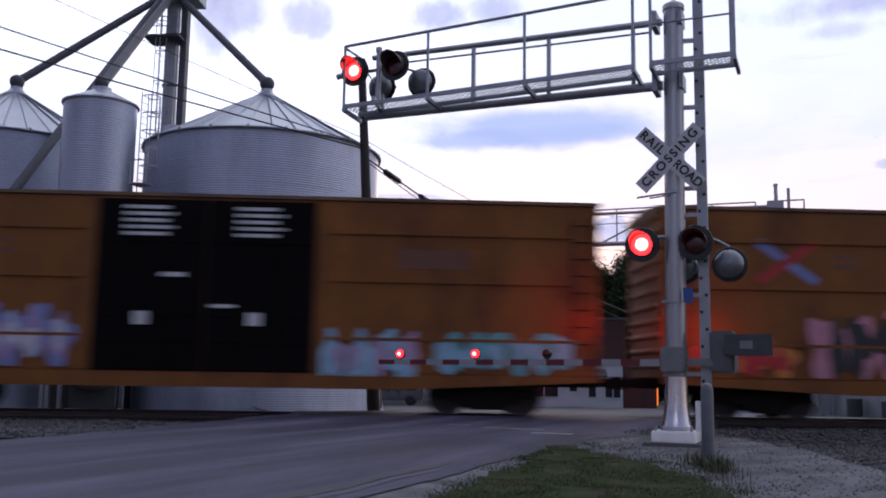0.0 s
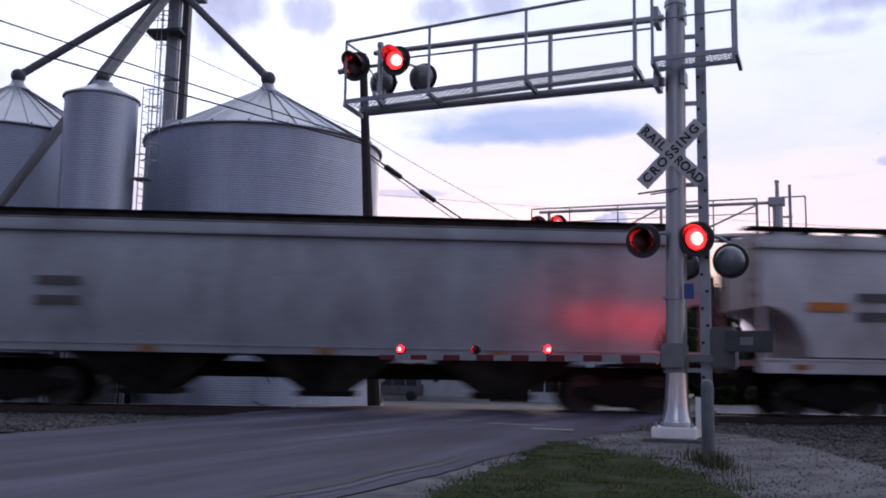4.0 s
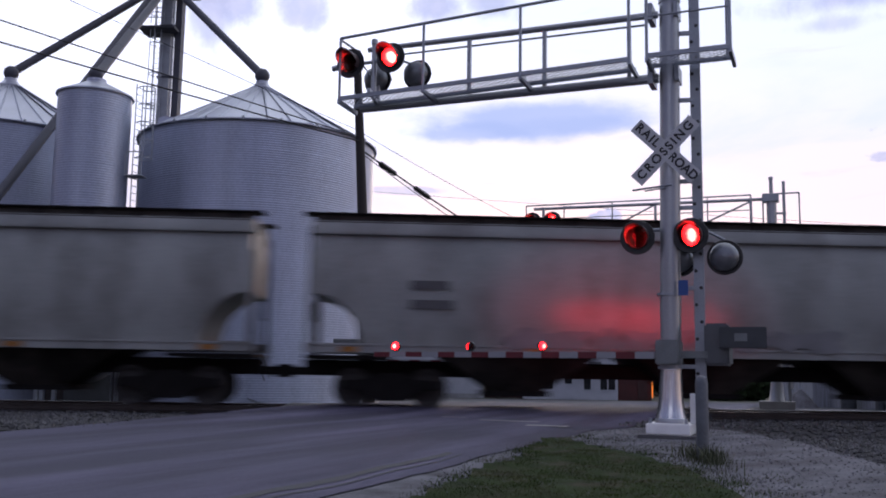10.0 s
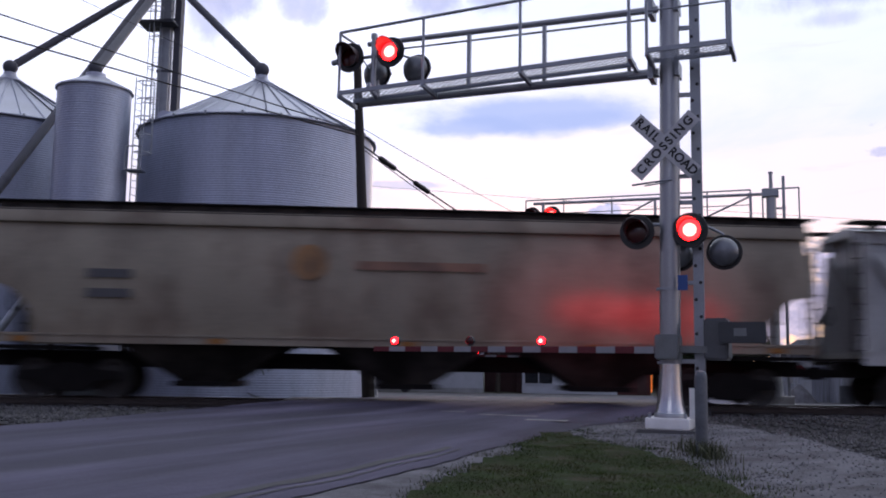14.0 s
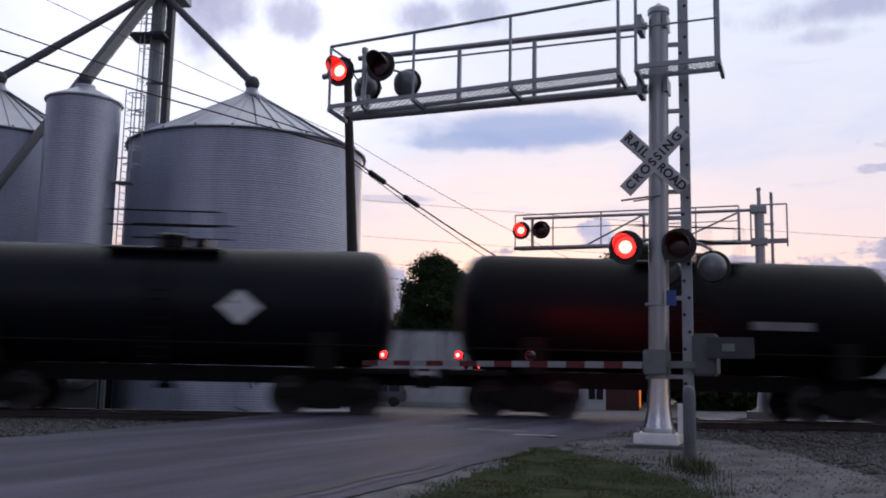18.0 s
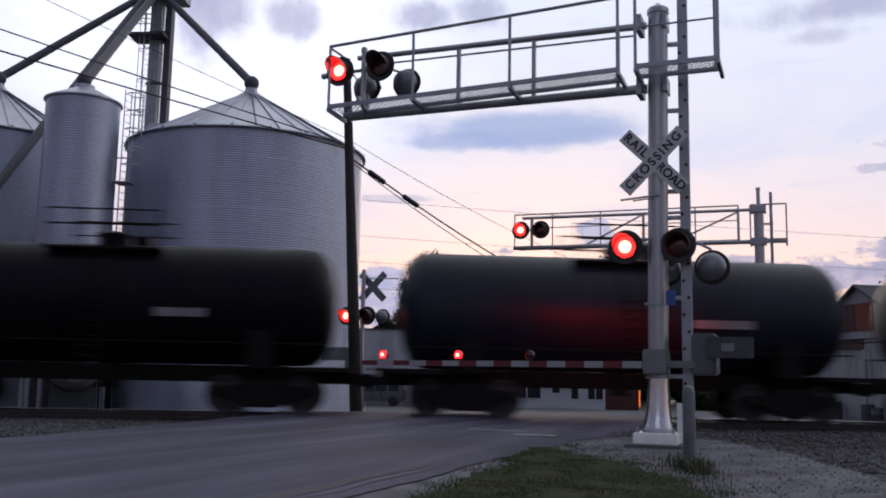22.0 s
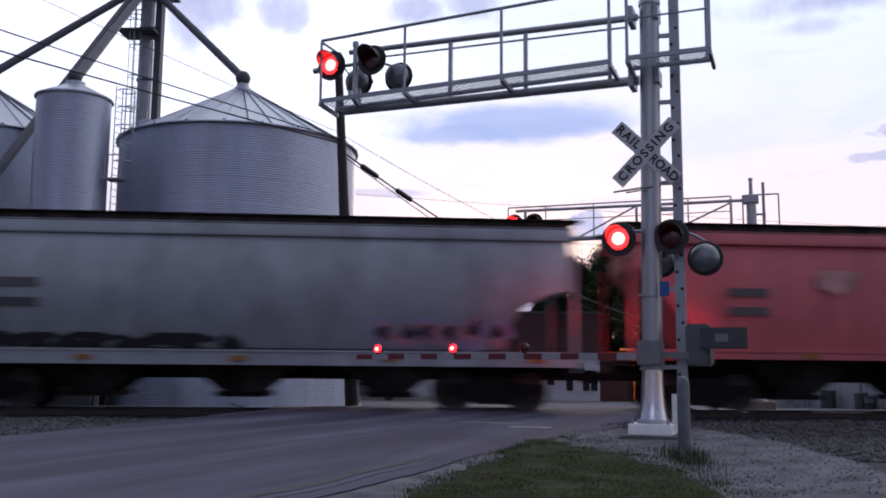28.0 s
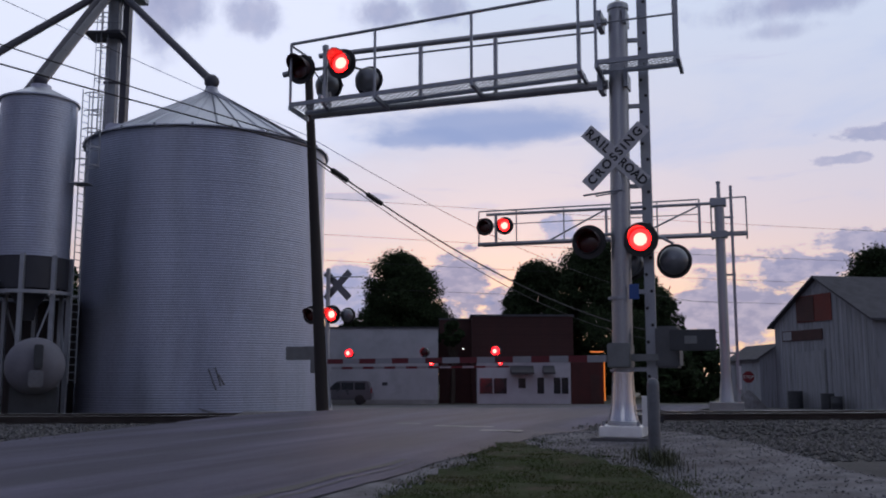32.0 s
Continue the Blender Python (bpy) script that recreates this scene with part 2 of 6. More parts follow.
def glowing(name, colour, strength):
    m = bpy.data.materials.new(name)
    m.use_nodes = True
    bsdf = m.node_tree.nodes["Principled BSDF"]
    bsdf.inputs["Base Color"].default_value = (*[0.4 * c for c in colour], 1)
    bsdf.inputs["Emission Color"].default_value = (*colour, 1)
    bsdf.inputs["Emission Strength"].default_value = strength
    bsdf.inputs["Roughness"].default_value = 0.3
    return m


GALV = surface("galvanised_steel", (0.30, 0.32, 0.35), 0.45, 0.55, 0.18, 2.5, 30, 0.02)
ALU = surface("brushed_aluminium", (0.34, 0.35, 0.365), 0.38, 0.75, 0.15, 2.0, 50, 0.02, (1, 1, 0.3))
BRIGHT = surface("bright_base_casting", (0.88, 0.87, 0.84), 0.45, 0.0, 0.1, 5, 60, 0.03)
BIN = surface("weathered_bin_sheet", (0.385, 0.417, 0.512), 0.42, 0.6, 0.2, 0.5, 9, 0.0, (1, 1, 0.22), second=(0.32, 0.345, 0.42), second_at=(0.46, 0.70))
BIN_ROOF = surface("bin_roof_sheet", (0.40, 0.42, 0.49), 0.36, 0.65, 0.15, 0.8, 15, 0.02)
SPOUT = surface("dull_spout_steel", (0.055, 0.057, 0.075), 0.6, 0.0, 0.2, 1, 20, 0.02)
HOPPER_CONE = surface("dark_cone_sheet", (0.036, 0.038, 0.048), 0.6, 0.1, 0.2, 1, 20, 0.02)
BLACK = surface("black_enamel", (0.012, 0.012, 0.013), 0.45, 0.0, 0.3, 4, 60, 0.02)
DARKRED = surface("unlit_red_lens", (0.05, 0.004, 0.004), 0.2, 0.0, 0.1, 20, 60, 0.0)
GREY_BACK = surface("grey_lamp_back", (0.17, 0.18, 0.195), 0.34, 0.45, 0.15, 8, 60, 0.02)
GREY_BOX = surface("grey_equipment_paint", (0.17, 0.18, 0.18), 0.55, 0.1, 0.2, 4, 40, 0.03)
DARK_PLATE = surface("dark_steel_plate", (0.05, 0.055, 0.06), 0.5, 0.3, 0.2, 4, 40, 0.03)
SIGN_WHITE = surface("white_sign_sheeting", (0.56, 0.56, 0.57), 0.5, 0.0, 0.12, 6, 80, 0.0)
SIGN_BLACK = surface("black_sign_letters", (0.012, 0.012, 0.014), 0.5, 0.0, 0.1, 6, 80, 0.0)
SIGN_BLUE = surface("blue_sign", (0.025, 0.075, 0.26), 0.5, 0.0, 0.1, 6, 80, 0.0)
SIGN_RED = surface("red_sheeting", (0.17, 0.010, 0.014), 0.45, 0.0, 0.1, 6, 80, 0.0)
ARM_RED = surface("gate_red_sheeting", (0.11, 0.008, 0.014), 0.45, 0.0, 0.1, 6, 80, 0.0)
ARM_WHITE = surface("gate_white_sheeting", (0.27, 0.275, 0.29), 0.45, 0.0, 0.1, 6, 80, 0.0)
LIT = glowing("lit_red_lens", (1.0, 0.006, 0.006), 14.0)
LIT_CORE = glowing("lit_lens_core", (1.0, 0.055, 0.042), 26.0)
LIT_SMALL = glowing("lit_gate_lamp", (1.0, 0.006, 0.010), 9.0)
SODIUM = glowing("lit_wall_lamp", (1.0, 0.25, 0.04), 0.9)
ASPHALT = surface("worn_asphalt", (0.038, 0.035, 0.060), 0.70, 0.0, 0.3, 1.1, 30, 0.08, (1, 0.10, 1), second=(0.085, 0.078, 0.120), second_at=(0.44, 0.66), turn=20, spec=0.22)
PATCH = surface("tar_patch", (0.03, 0.03, 0.033), 0.7, 0.0, 0.25, 2, 30, 0.06)
FADED = surface("faded_road_paint", (0.24, 0.24, 0.23), 0.7, 0.0, 0.3, 6, 40, 0.05)
GRAVEL = surface("pale_gravel", (0.135, 0.133, 0.145), 0.9, 0.0, 0.4, 2.2, 45, 0.16, second=(0.060, 0.056, 0.058), second_at=(0.44, 0.72), spec=0.2)
STONE = surface("loose_stone", (0.15, 0.148, 0.16), 0.9, 0.0, 0.3, 2, 30, 0.1, per_island=0.4, spec=0.2)
BALLAST = surface("dark_ballast", (0.018, 0.017, 0.019), 0.9, 0.0, 0.5, 3, 28, 0.2, second=(0.040, 0.039, 0.041), second_at=(0.5, 0.7))
EARTH = surface("dry_ground", (0.09, 0.085, 0.07), 0.95, 0.0, 0.35, 0.5, 20, 0.15, second=(0.045, 0.06, 0.025), second_at=(0.45, 0.65))
GRASS = surface("short_grass", (0.034, 0.054, 0.012), 0.8, 0.0, 0.3, 1.1, 20, 0.0, per_island=0.4, spec=0.08, second=(0.056, 0.048, 0.024), second_at=(0.50, 0.66))
TURF = surface("turf_soil", (0.022, 0.034, 0.010), 0.95, 0, 0.4, 3, 30, 0.15, second=(0.055, 0.045, 0.03), second_at=(0.5, 0.68), spec=0.1)
POLISHED = surface("polished_rail_head", (0.30, 0.29, 0.30), 0.24, 1.0, 0.15, 3, 40, 0.0)
RAIL = surface("rail_steel", (0.05, 0.043, 0.04), 0.4, 0.7, 0.3, 3, 40, 0.03)
TIE = surface("creosoted_timber", (0.035, 0.03, 0.026), 0.85, 0.0, 0.35, 4, 40, 0.12, (1, 5, 1), per_object=0.3)
POLE = surface("tarred_pole", (0.028, 0.024, 0.022), 0.85, 0.0, 0.35, 3, 30, 0.1, (1, 1, 0.1))
WIRE = surface("dark_cable", (0.015, 0.015, 0.016), 0.6, 0.0, 0.1, 3, 30, 0.0)
STREET = surface("worn_street_paving", (0.085, 0.082, 0.088), 0.85, 0.0, 0.25, 0.4, 20, 0.05, second=(0.06, 0.058, 0.062), second_at=(0.45, 0.7))
CONCRETE = surface("pale_concrete", (0.30, 0.30, 0.29), 0.85, 0.0, 0.25, 1.2, 25, 0.08)

# ---- building helpers ----


def quad_box(bm, x0, x1, y0, y1, z0, z1):
    v = [bm.verts.new((x, y, z)) for z in (z0, z1) for y in (y0, y1) for x in (x0, x1)]
    for f in ((0, 2, 3, 1), (4, 5, 7, 6), (0, 1, 5, 4), (1, 3, 7, 5), (3, 2, 6, 7), (2, 0, 4, 6)):
        bm.faces.new([v[i] for i in f])
    return bm


def cyl(bm, a, b, r, r2=None, seg=14, caps=True):
    """A round bar or cone from a to b."""
    a, b = Vector(a), Vector(b)
    r2 = r if r2 is None else r2
    ax = (b - a).normalized()
    u = ax.orthogonal().normalized()
    w = ax.cross(u)
    rings = []
    for c, rr in ((a, r), (b, r2)):
        rings.append([bm.verts.new(c + rr * (math.cos(t) * u + math.sin(t) * w)) for t in (2 * math.pi * i / seg for i in range(seg))])
    for i in range(seg):
        j = (i + 1) % seg
        bm.faces.new((rings[0][i], rings[0][j], rings[1][j], rings[1][i]))
    if caps:
        bm.faces.new(rings[0][::-1])
        bm.faces.new(rings[1])
    return bm


def bar(bm, a, b, w, h):
    """A square bar from a to b, w wide and h high."""
    a, b = Vector(a), Vector(b)
    ax = (b - a).normalized()
    side = ax.cross(Vector((0, 0, 1)))
    side = side.normalized() if side.length > 1e-4 else Vector((1, 0, 0))
    up = side.cross(ax)
    v = [bm.verts.new(c + side * (sx * w / 2) + up * (sz * h / 2)) for c in (a, b) for sx, sz in ((-1, -1), (1, -1), (1, 1), (-1, 1))]
    for f in ((3, 2, 1, 0), (4, 5, 6, 7), (0, 1, 5, 4), (1, 2, 6, 5), (2, 3, 7, 6), (3, 0, 4, 7)):
        bm.faces.new([v[i] for i in f])
    return bm


def prism(bm, pts, a, b, axis="y"):
    """The outline pts drawn out along an axis from a to b. Outline in (x, z) for y, (y, z) for x, (x, y) for z."""
    def at(p, d):
        return {"y": (p[0], d, p[1]), "x": (d, p[0], p[1]), "z": (p[0], p[1], d)}[axis]
    lo, hi = [bm.verts.new(at(p, a)) for p in pts], [bm.verts.new(at(p, b)) for p in pts]
    n = len(pts)
    bm.faces.new(lo)
    bm.faces.new(hi[::-1])
    for i in range(n):
        j = (i + 1) % n
        bm.faces.new((lo[j], lo[i], hi[i], hi[j]))
    return bm


def lathe(bm, profile, seg=32, at=(0, 0, 0), axis="z", close=True):
    """A turned shape: (radius, height) pairs round an axis."""
    rings = []
    for r, h in profile:
        ring = []
        for i in range(seg):
            t = 2 * math.pi * i / seg
            c, s = r * math.cos(t), r * math.sin(t)
            p = {"z": (c, s, h), "x": (h, c, s), "y": (s, h, c)}[axis]
            ring.append(bm.verts.new((p[0] + at[0], p[1] + at[1], p[2] + at[2])))
        rings.append(ring)
    for a, b in zip(rings, rings[1:]):
        for i in range(seg):
            j = (i + 1) % seg
            bm.faces.new((a[i], a[j], b[j], b[i]))
    if close:
        bm.faces.new(rings[0][::-1])
        bm.faces.new(rings[-1])
    return bm


def mesh_of(name, bm, material, bevel=0.0, sharp=38):
    bmesh.ops.recalc_face_normals(bm, faces=bm.faces)
    if bevel:
        bmesh.ops.bevel(bm, geom=[e for e in bm.edges if e.is_manifold and e.calc_face_angle() > 0.6], offset=bevel, segments=2, affect="EDGES", clamp_overlap=True)
    me = bpy.data.meshes.new(name)
    bm.to_mesh(me)
    bm.free()
    for m in material if isinstance(material, (list, tuple)) else [material]:
        me.materials.append(m)
    me.polygons.foreach_set("use_smooth", [True] * len(me.polygons))
    me.set_sharp_from_angle(angle=radians(sharp))
    return me


def part(name, bm, material, parent=None, label="", m=None, bevel=0.0, sharp=38):
    """One mesh object, under a thing or under a part of it. bm: a bmesh, or a mesh that several parts share."""
    me = bm if isinstance(bm, bpy.types.Mesh) else mesh_of(name, bm, material, bevel, sharp)
    ob = new(name, me)
    if parent:
        ob.parent = parent
    if m is not None:
        ob.matrix_basis = m
    return tagged(ob, label)


def thing(name, label, category, m=None, group="", kind=""):
    ob = new(name)
    ob.empty_display_size = 0.2
    if m is not None:
        ob.matrix_basis = m
    return tagged(ob, label, category, group, kind)


B = bmesh.new


def lettering(name, text, size, material, parent, m, depth=0.004, spacing=1.0, bold=0.0):
    cu = bpy.data.curves.new(name, "FONT")
    cu.body, cu.size, cu.align_x, cu.align_y, cu.extrude = text, size, "CENTER", "CENTER", depth
    cu.space_character, cu.offset = spacing, bold
    ob = new("tmp_text", cu)
    me = bpy.data.meshes.new_from_object(ob.evaluated_get(bpy.context.evaluated_depsgraph_get()))
    bpy.data.objects.remove(ob)
    me.materials.clear()
    me.materials.append(material)
    o = new(name, me)
    o.parent, o.matrix_basis = parent, m
    return o


# ---- the plan: track, road, ground ----
TA = radians(6.2)
TRACK = pose(0, 23.2, 0, 0, 0, 6.2)
TI = TRACK.inverted()
ROAD_TURN = -20.0
ROAD = pose(-2.62, 12.99, 0, 0, 0, ROAD_TURN)  # x across to the right, y along the road
RI = ROAD.inverted()


def smooth(a, b, v):
    t = min(1.0, max(0.0, (v - a) / (b - a)))
    return t * t * (3 - 2 * t)


def ground_z(x, y):
    p = TI @ Vector((x, y, 0))
    n = p.y
    z = -0.06 - 0.08 * smooth(-8.5, -6, n) - 0.09 * smooth(-4, -2.4, n) - 0.14 * smooth(2.0, 4.0, n) - 0.42 * smooth(4, 13, n) - 0.4 * smooth(12, 45, n)
    z -= 0.24 * smooth(3.9, 5.2, x) * (1 - smooth(-5.0, -2.6, n)) * (1 - smooth(12, 18, x))
    z += 0.07 * math.exp(-((x - 3.6) ** 2 / 0.5)) * smooth(18, 12, y)
    z -= 0.05 * smooth(12.5, 8, y)
    if math.hypot(x, y) < 60:
        z += 0.035 * noise.noise(Vector((x * 0.7, y * 0.7, 0))) + 0.015 * noise.noise(Vector((x * 2.3, y * 2.3, 4)))
    return z


def road_z(x, y):
    n = (TI @ Vector((x, y, 0))).y
    z = -0.06 - 0.14 * smooth(2.4, 6.0, n) - 0.42 * smooth(4, 13, n) - 0.4 * smooth(12, 45, n) + 0.05
    return z * (1 - smooth(-4.5, -2.2, n) * (1 - smooth(2.2, 4.5, n))) + 0.004


def road_top(x, y):
    """The road dips at its worn right edge until it meets the gravel."""
    e = smooth(2.5, 3.15, (RI @ Vector((x, y, 0))).x) * (1 - smooth(-4.2, -2.6, (TI @ Vector((x, y, 0))).y))
    return road_z(x, y) * (1 - e) + (ground_z(x, y) + 0.028) * e


def sheet(name, xs, ys, m, height, material, label, category, lift=0.0, keep=None, kind="structure"):
    """A sheet over the grid xs, ys of the frame m, laid at a height."""
    verts, faces, index = [], [], {}
    for j, y in enumerate(ys):
        for i, x in enumerate(xs):
            w = m @ Vector((x, y, 0))
            index[i, j] = len(verts)
            verts.append((w.x, w.y, height(w.x, w.y) + lift))
    for j in range(len(ys) - 1):
        for i in range(len(xs) - 1):
            if keep is None or keep(*[(m @ Vector(((xs[i] + xs[i + 1]) / 2, (ys[j] + ys[j + 1]) / 2, 0)))[k] for k in (0, 1)]):
                faces.append((index[i, j], index[i + 1, j], index[i + 1, j + 1], index[i, j + 1]))
    me = bpy.data.meshes.new(name)
    me.from_pydata(verts, [], faces)
    me.materials.append(material)
    me.polygons.foreach_set("use_smooth", [True] * len(faces))
    return tagged(new(name, me), label, category, "", kind)


def steps(a, b, d):
    n = max(1, round((b - a) / d))
    return [a + (b - a) * i / n for i in range(n + 1)]


far_lo, far_hi = [-3000, -1500, -700, -300, -150, -90], [90, 150, 300, 700, 1500, 3000]
sheet("ground", far_lo + steps(-60, -16, 2) + steps(-15, 15, 0.3) + steps(16, 60, 2) + far_hi,
      far_lo + steps(-60, -24, 3) + steps(-22, 5, 0.3) + steps(6, 60, 2) + far_hi, TRACK, ground_z, EARTH, "dry earth and scrub grass beside the railway", "ground")


def road_left(v):
    """The left edge flares out towards the crossing."""
    return -3.15 - 0.196 * max(0.0, min(v + 1.55, 7.6)) + 1.3 * smooth(8, 15, v)


def on_road(x, y, margin=0.0):
    p = RI @ Vector((x, y, 0))
    return road_left(p.y) - margin < p.x < 3.3 + margin


def ragged(x, y, k=0.5):
    return k * noise.noise(Vector((x * 1.3, y * 1.3, 9)))


def in_ballast(x, y):
    n = (TI @ Vector((x, y, 0))).y
    if on_road(x, y, -0.3):
        return False
    return (-5.4 if x > 0 else -9.5) + 0.8 * noise.noise(Vector((x * 0.5, y * 0.5, 2))) + ragged(x, y) < n < 3.6 or (x > 4.2 + ragged(x, y, 0.45) and n < 0)


sheet("ballast_bed", [-300, -150, -80] + steps(-45, -16, 1) + steps(-15.75, 16, 0.2) + steps(16.5, 45, 1) + [80, 150, 300], steps(-19, -11.2, 0.4) + steps(-11, 3.8, 0.2), TRACK, ground_z, BALLAST,
      "dark crushed stone ballast along the rails", "ballast", 0.03, in_ballast)


def in_gravel(x, y):
    p = RI @ Vector((x, y, 0))
    return p.x > 3.12 and y > -2.5 + ragged(x, y, 1.2) and (TI @ Vector((x, y, 0))).y < -4.6 and not in_ballast(x, y)


sheet("gravel_mound", steps(-7, 9, 0.15), steps(-4, 19, 0.15), pose(0, 0, 0), ground_z, GRAVEL, "pale gravel heaped round the signal foundation", "gravel", 0.036, in_gravel)


def road_edge(x, y):
    p = RI @ Vector((x, y, 0))
    return road_left(p.y) < p.x + 0.08 * noise.noise(Vector((p.y * 0.9, 8, 0))) and p.x < 3.34


sheet("road", steps(-5.0, 3.3, 0.12), steps(-40, -14, 1) + steps(-13.8, 16, 0.2) + steps(17, 44, 1), ROAD, road_top, ASPHALT, "worn grey asphalt road over the crossing", "road", 0.02, road_edge)
sheet("street", steps(-60, 120, 3), steps(19.5, 44.5, 2.5), TRACK, lambda x, y: ground_z(x, y), STREET, "pale paved street along the storefronts", "street", 0.05)

# tar strip along the road's edge, faded marks
bm = B()
ys = steps(-13, -1.6, 0.15)
for sx, w in ((2.92, 0.055), (3.06, 0.018)):
    pts = []
    for y in ys:
        x = sx + 0.03 * noise.noise(Vector((y * 0.5, 7, 0)))
        ww = w * (0.8 + 0.4 * noise.noise(Vector((y * 2, 1, 0))))
        for d in (-ww, ww):
            q = ROAD @ Vector((x + d, y, 0))
            pts.append(bm.verts.new((q.x, q.y, road_top(q.x, q.y) + 0.026)))
    for i in range(0, len(pts) - 2, 2):
        bm.faces.new((pts[i], pts[i + 1], pts[i + 3], pts[i + 2]))
tagged(part("tar_seam", bm, PATCH), "black tar seam along the road's edge", "tar seam", "", "structure")
for k, (x, y, w, d) in enumerate(((1.5, 4.6, 1.1, 0.16), (2.5, 3.6, 0.7, 0.22), (0.2, 5.2, 0.5, 0.1))):
    bm = B()
    n = 9
    rows_ = []
    for i in range(n + 1):
        u = i / n
        for s_ in (-1, 1):
            q = ROAD @ Vector((x + w * (u - 0.5), y + s_ * d * (0.6 + 0.4 * noise.noise(Vector((u * 4, k, s_)))), 0))
            rows_.append(bm.verts.new((q.x, q.y, road_z(q.x, q.y) + 0.026)))
    for i in range(0, 2 * n, 2):
        bm.faces.new((rows_[i], rows_[i + 1], rows_[i + 3], rows_[i + 2]))
    tagged(part("road_marking", bm, FADED), "worn remains of white road paint", "road marking", "", "structure")

# ---- the track ----
track = thing("railway_track", "single railway track with dark rails on timber ties", "railway track", TRACK, "", "structure")
RAIL_PROFILE = [(-0.07, -0.17), (0.07, -0.17), (0.07, -0.155), (0.012, -0.135), (0.012, -0.045), (0.036, -0.035), (0.036, -0.004), (0.028, 0.0), (-0.028, 0.0), (-0.036, -0.004),
                (-0.036, -0.035), (-0.012, -0.045), (-0.012, -0.135), (-0.07, -0.155)]
for y in (-0.755, 0.755):
    rail = part("rail", prism(B(), [(y + a, b) for a, b in RAIL_PROFILE], -700, 700, "x"), RAIL, track, "steel rail with worn bright head")
    crown = [(y + 0.034 * math.sin(radians(a)), -0.022 + 0.025 * math.cos(radians(a))) for a in range(-80, 81, 20)]
    part("rail_head", prism(B(), crown, -700, 700, "x"), POLISHED, rail, "polished running surface")
tie = mesh_of("tie", quad_box(B(), -0.11, 0.11, -1.3, 1.3, -0.36, -0.17), TIE, 0.012)
for i in range(-75, 76):
    x = i * 0.53
    if not -3.4 < x + 1.5 < 7.0:
        part("tie", tie, TIE, track, "", pose(x, random.uniform(-0.04, 0.04), random.uniform(-0.012, 0), 0, 0, random.uniform(-1, 1)))
crossing = thing("crossing_surface", "dark crossing panels set flush between the rails", "crossing panels", TRACK, "", "structure")
for y0, y1 in ((-1.75, -0.84), (-0.66, -0.02), (0.02, 0.66), (0.84, 1.75)):
    for k in range(4):
        x0 = -5.0 + k * 2.5
        part("crossing_panel", quad_box(B(), x0 + 0.01, x0 + 2.49, y0, y1, -0.2, -0.003), PATCH, crossing, "", None, 0.012)

# loose stones and grass
rng = random.Random(4)


def stones(name, spots, material, label, r0, r1):
    verts, faces = [], []
    for x, y, z in spots:
        r = rng.uniform(r0, r1)
        a = rng.uniform(0, 6.28)
        k = len(verts)
        for c in ((1, 0, 0), (-0.3, 0.9, 0), (-0.8, -0.5, 0.05), (0.1, 0.1, 0.75), (0.1, -0.9, 0.1), (0, 0, -0.6)):
            q = [c[j] * r * rng.uniform(0.7, 1.2) for j in range(3)]
            verts.append((x + q[0] * math.cos(a) - q[1] * math.sin(a), y + q[0] * math.sin(a) + q[1] * math.cos(a), z + q[2]))
        for f in ((0, 1, 3), (1, 2, 3), (2, 4, 3), (4, 0, 3), (1, 0, 5), (2, 1, 5), (4, 2, 5), (0, 4, 5)):
            faces.append([k + i for i in f])
    me = bpy.data.meshes.new(name)
    me.from_pydata(verts, [], faces)
    me.materials.append(material)
    return tagged(new(name, me), label, "stones", "", "stuff")


spots = []
while len(spots) < 12000:
    p = TRACK @ Vector((rng.uniform(-16, 15), rng.uniform(-10.5, -0.95), 0))
    if in_ballast(p.x, p.y):
        spots.append((p.x, p.y, ground_z(p.x, p.y) + 0.04))
stones("ballast_stones", spots, surface("ballast_stone", (0.034, 0.033, 0.037), 0.6, 0, 0.3, 8, 40, 0.1, per_island=0.8), "loose angular ballast stones", 0.03, 0.075)
spots = []
while len(spots) < 4200:
    x, y = rng.uniform(-0.5, 5), rng.uniform(6.5, 18)
    if in_gravel(x, y):
        spots.append((x, y, ground_z(x, y) + 0.04))
stones("gravel_stones", spots, STONE, "loose pale gravel stones", 0.006, 0.02)


def blades(name, n, where, h0, h1, material, label):
    verts, faces = [], []
    made = 0
    while made < n:
        x, y = where()
        if x is None:
            continue
        made += 1
        z = ground_z(x, y) + 0.01
        a, hgt, lean = rng.uniform(0, 6.28), rng.uniform(h0, h1), rng.uniform(0.1, 1.0)
        w = 0.004 + 0.012 * hgt
        c, s = math.cos(a), math.sin(a)
        k = len(verts)
        verts += [(x - w * s, y + w * c, z), (x + w * s, y - w * c, z), (x + 0.6 * w * s + lean * hgt * 0.4 * c, y - 0.6 * w * c + lean * hgt * 0.4 * s, z + hgt * 0.62),
                  (x - 0.6 * w * s + lean * hgt * 0.4 * c, y + 0.6 * w * c + lean * hgt * 0.4 * s, z + hgt * 0.62), (x + lean * hgt * c, y + lean * hgt * s, z + hgt)]
        faces += [(k, k + 1, k + 2, k + 3), (k + 3, k + 2, k + 4)]
    me = bpy.data.meshes.new(name)
    me.from_pydata(verts, [], faces)
    me.materials.append(material)
    return tagged(new(name, me), label, "grass", "", "stuff")


LAWN = [(-1.1, 4.2), (-0.62, 6.9), (-0.22, 8.4), (0.26, 10.8), (0.85, 13.2), (1.2, 13.5), (1.4, 11.85), (1.7, 10.7), (2.0, 9.76), (2.08, 8.7), (2.15, 7.6), (1.7, 4.2)]


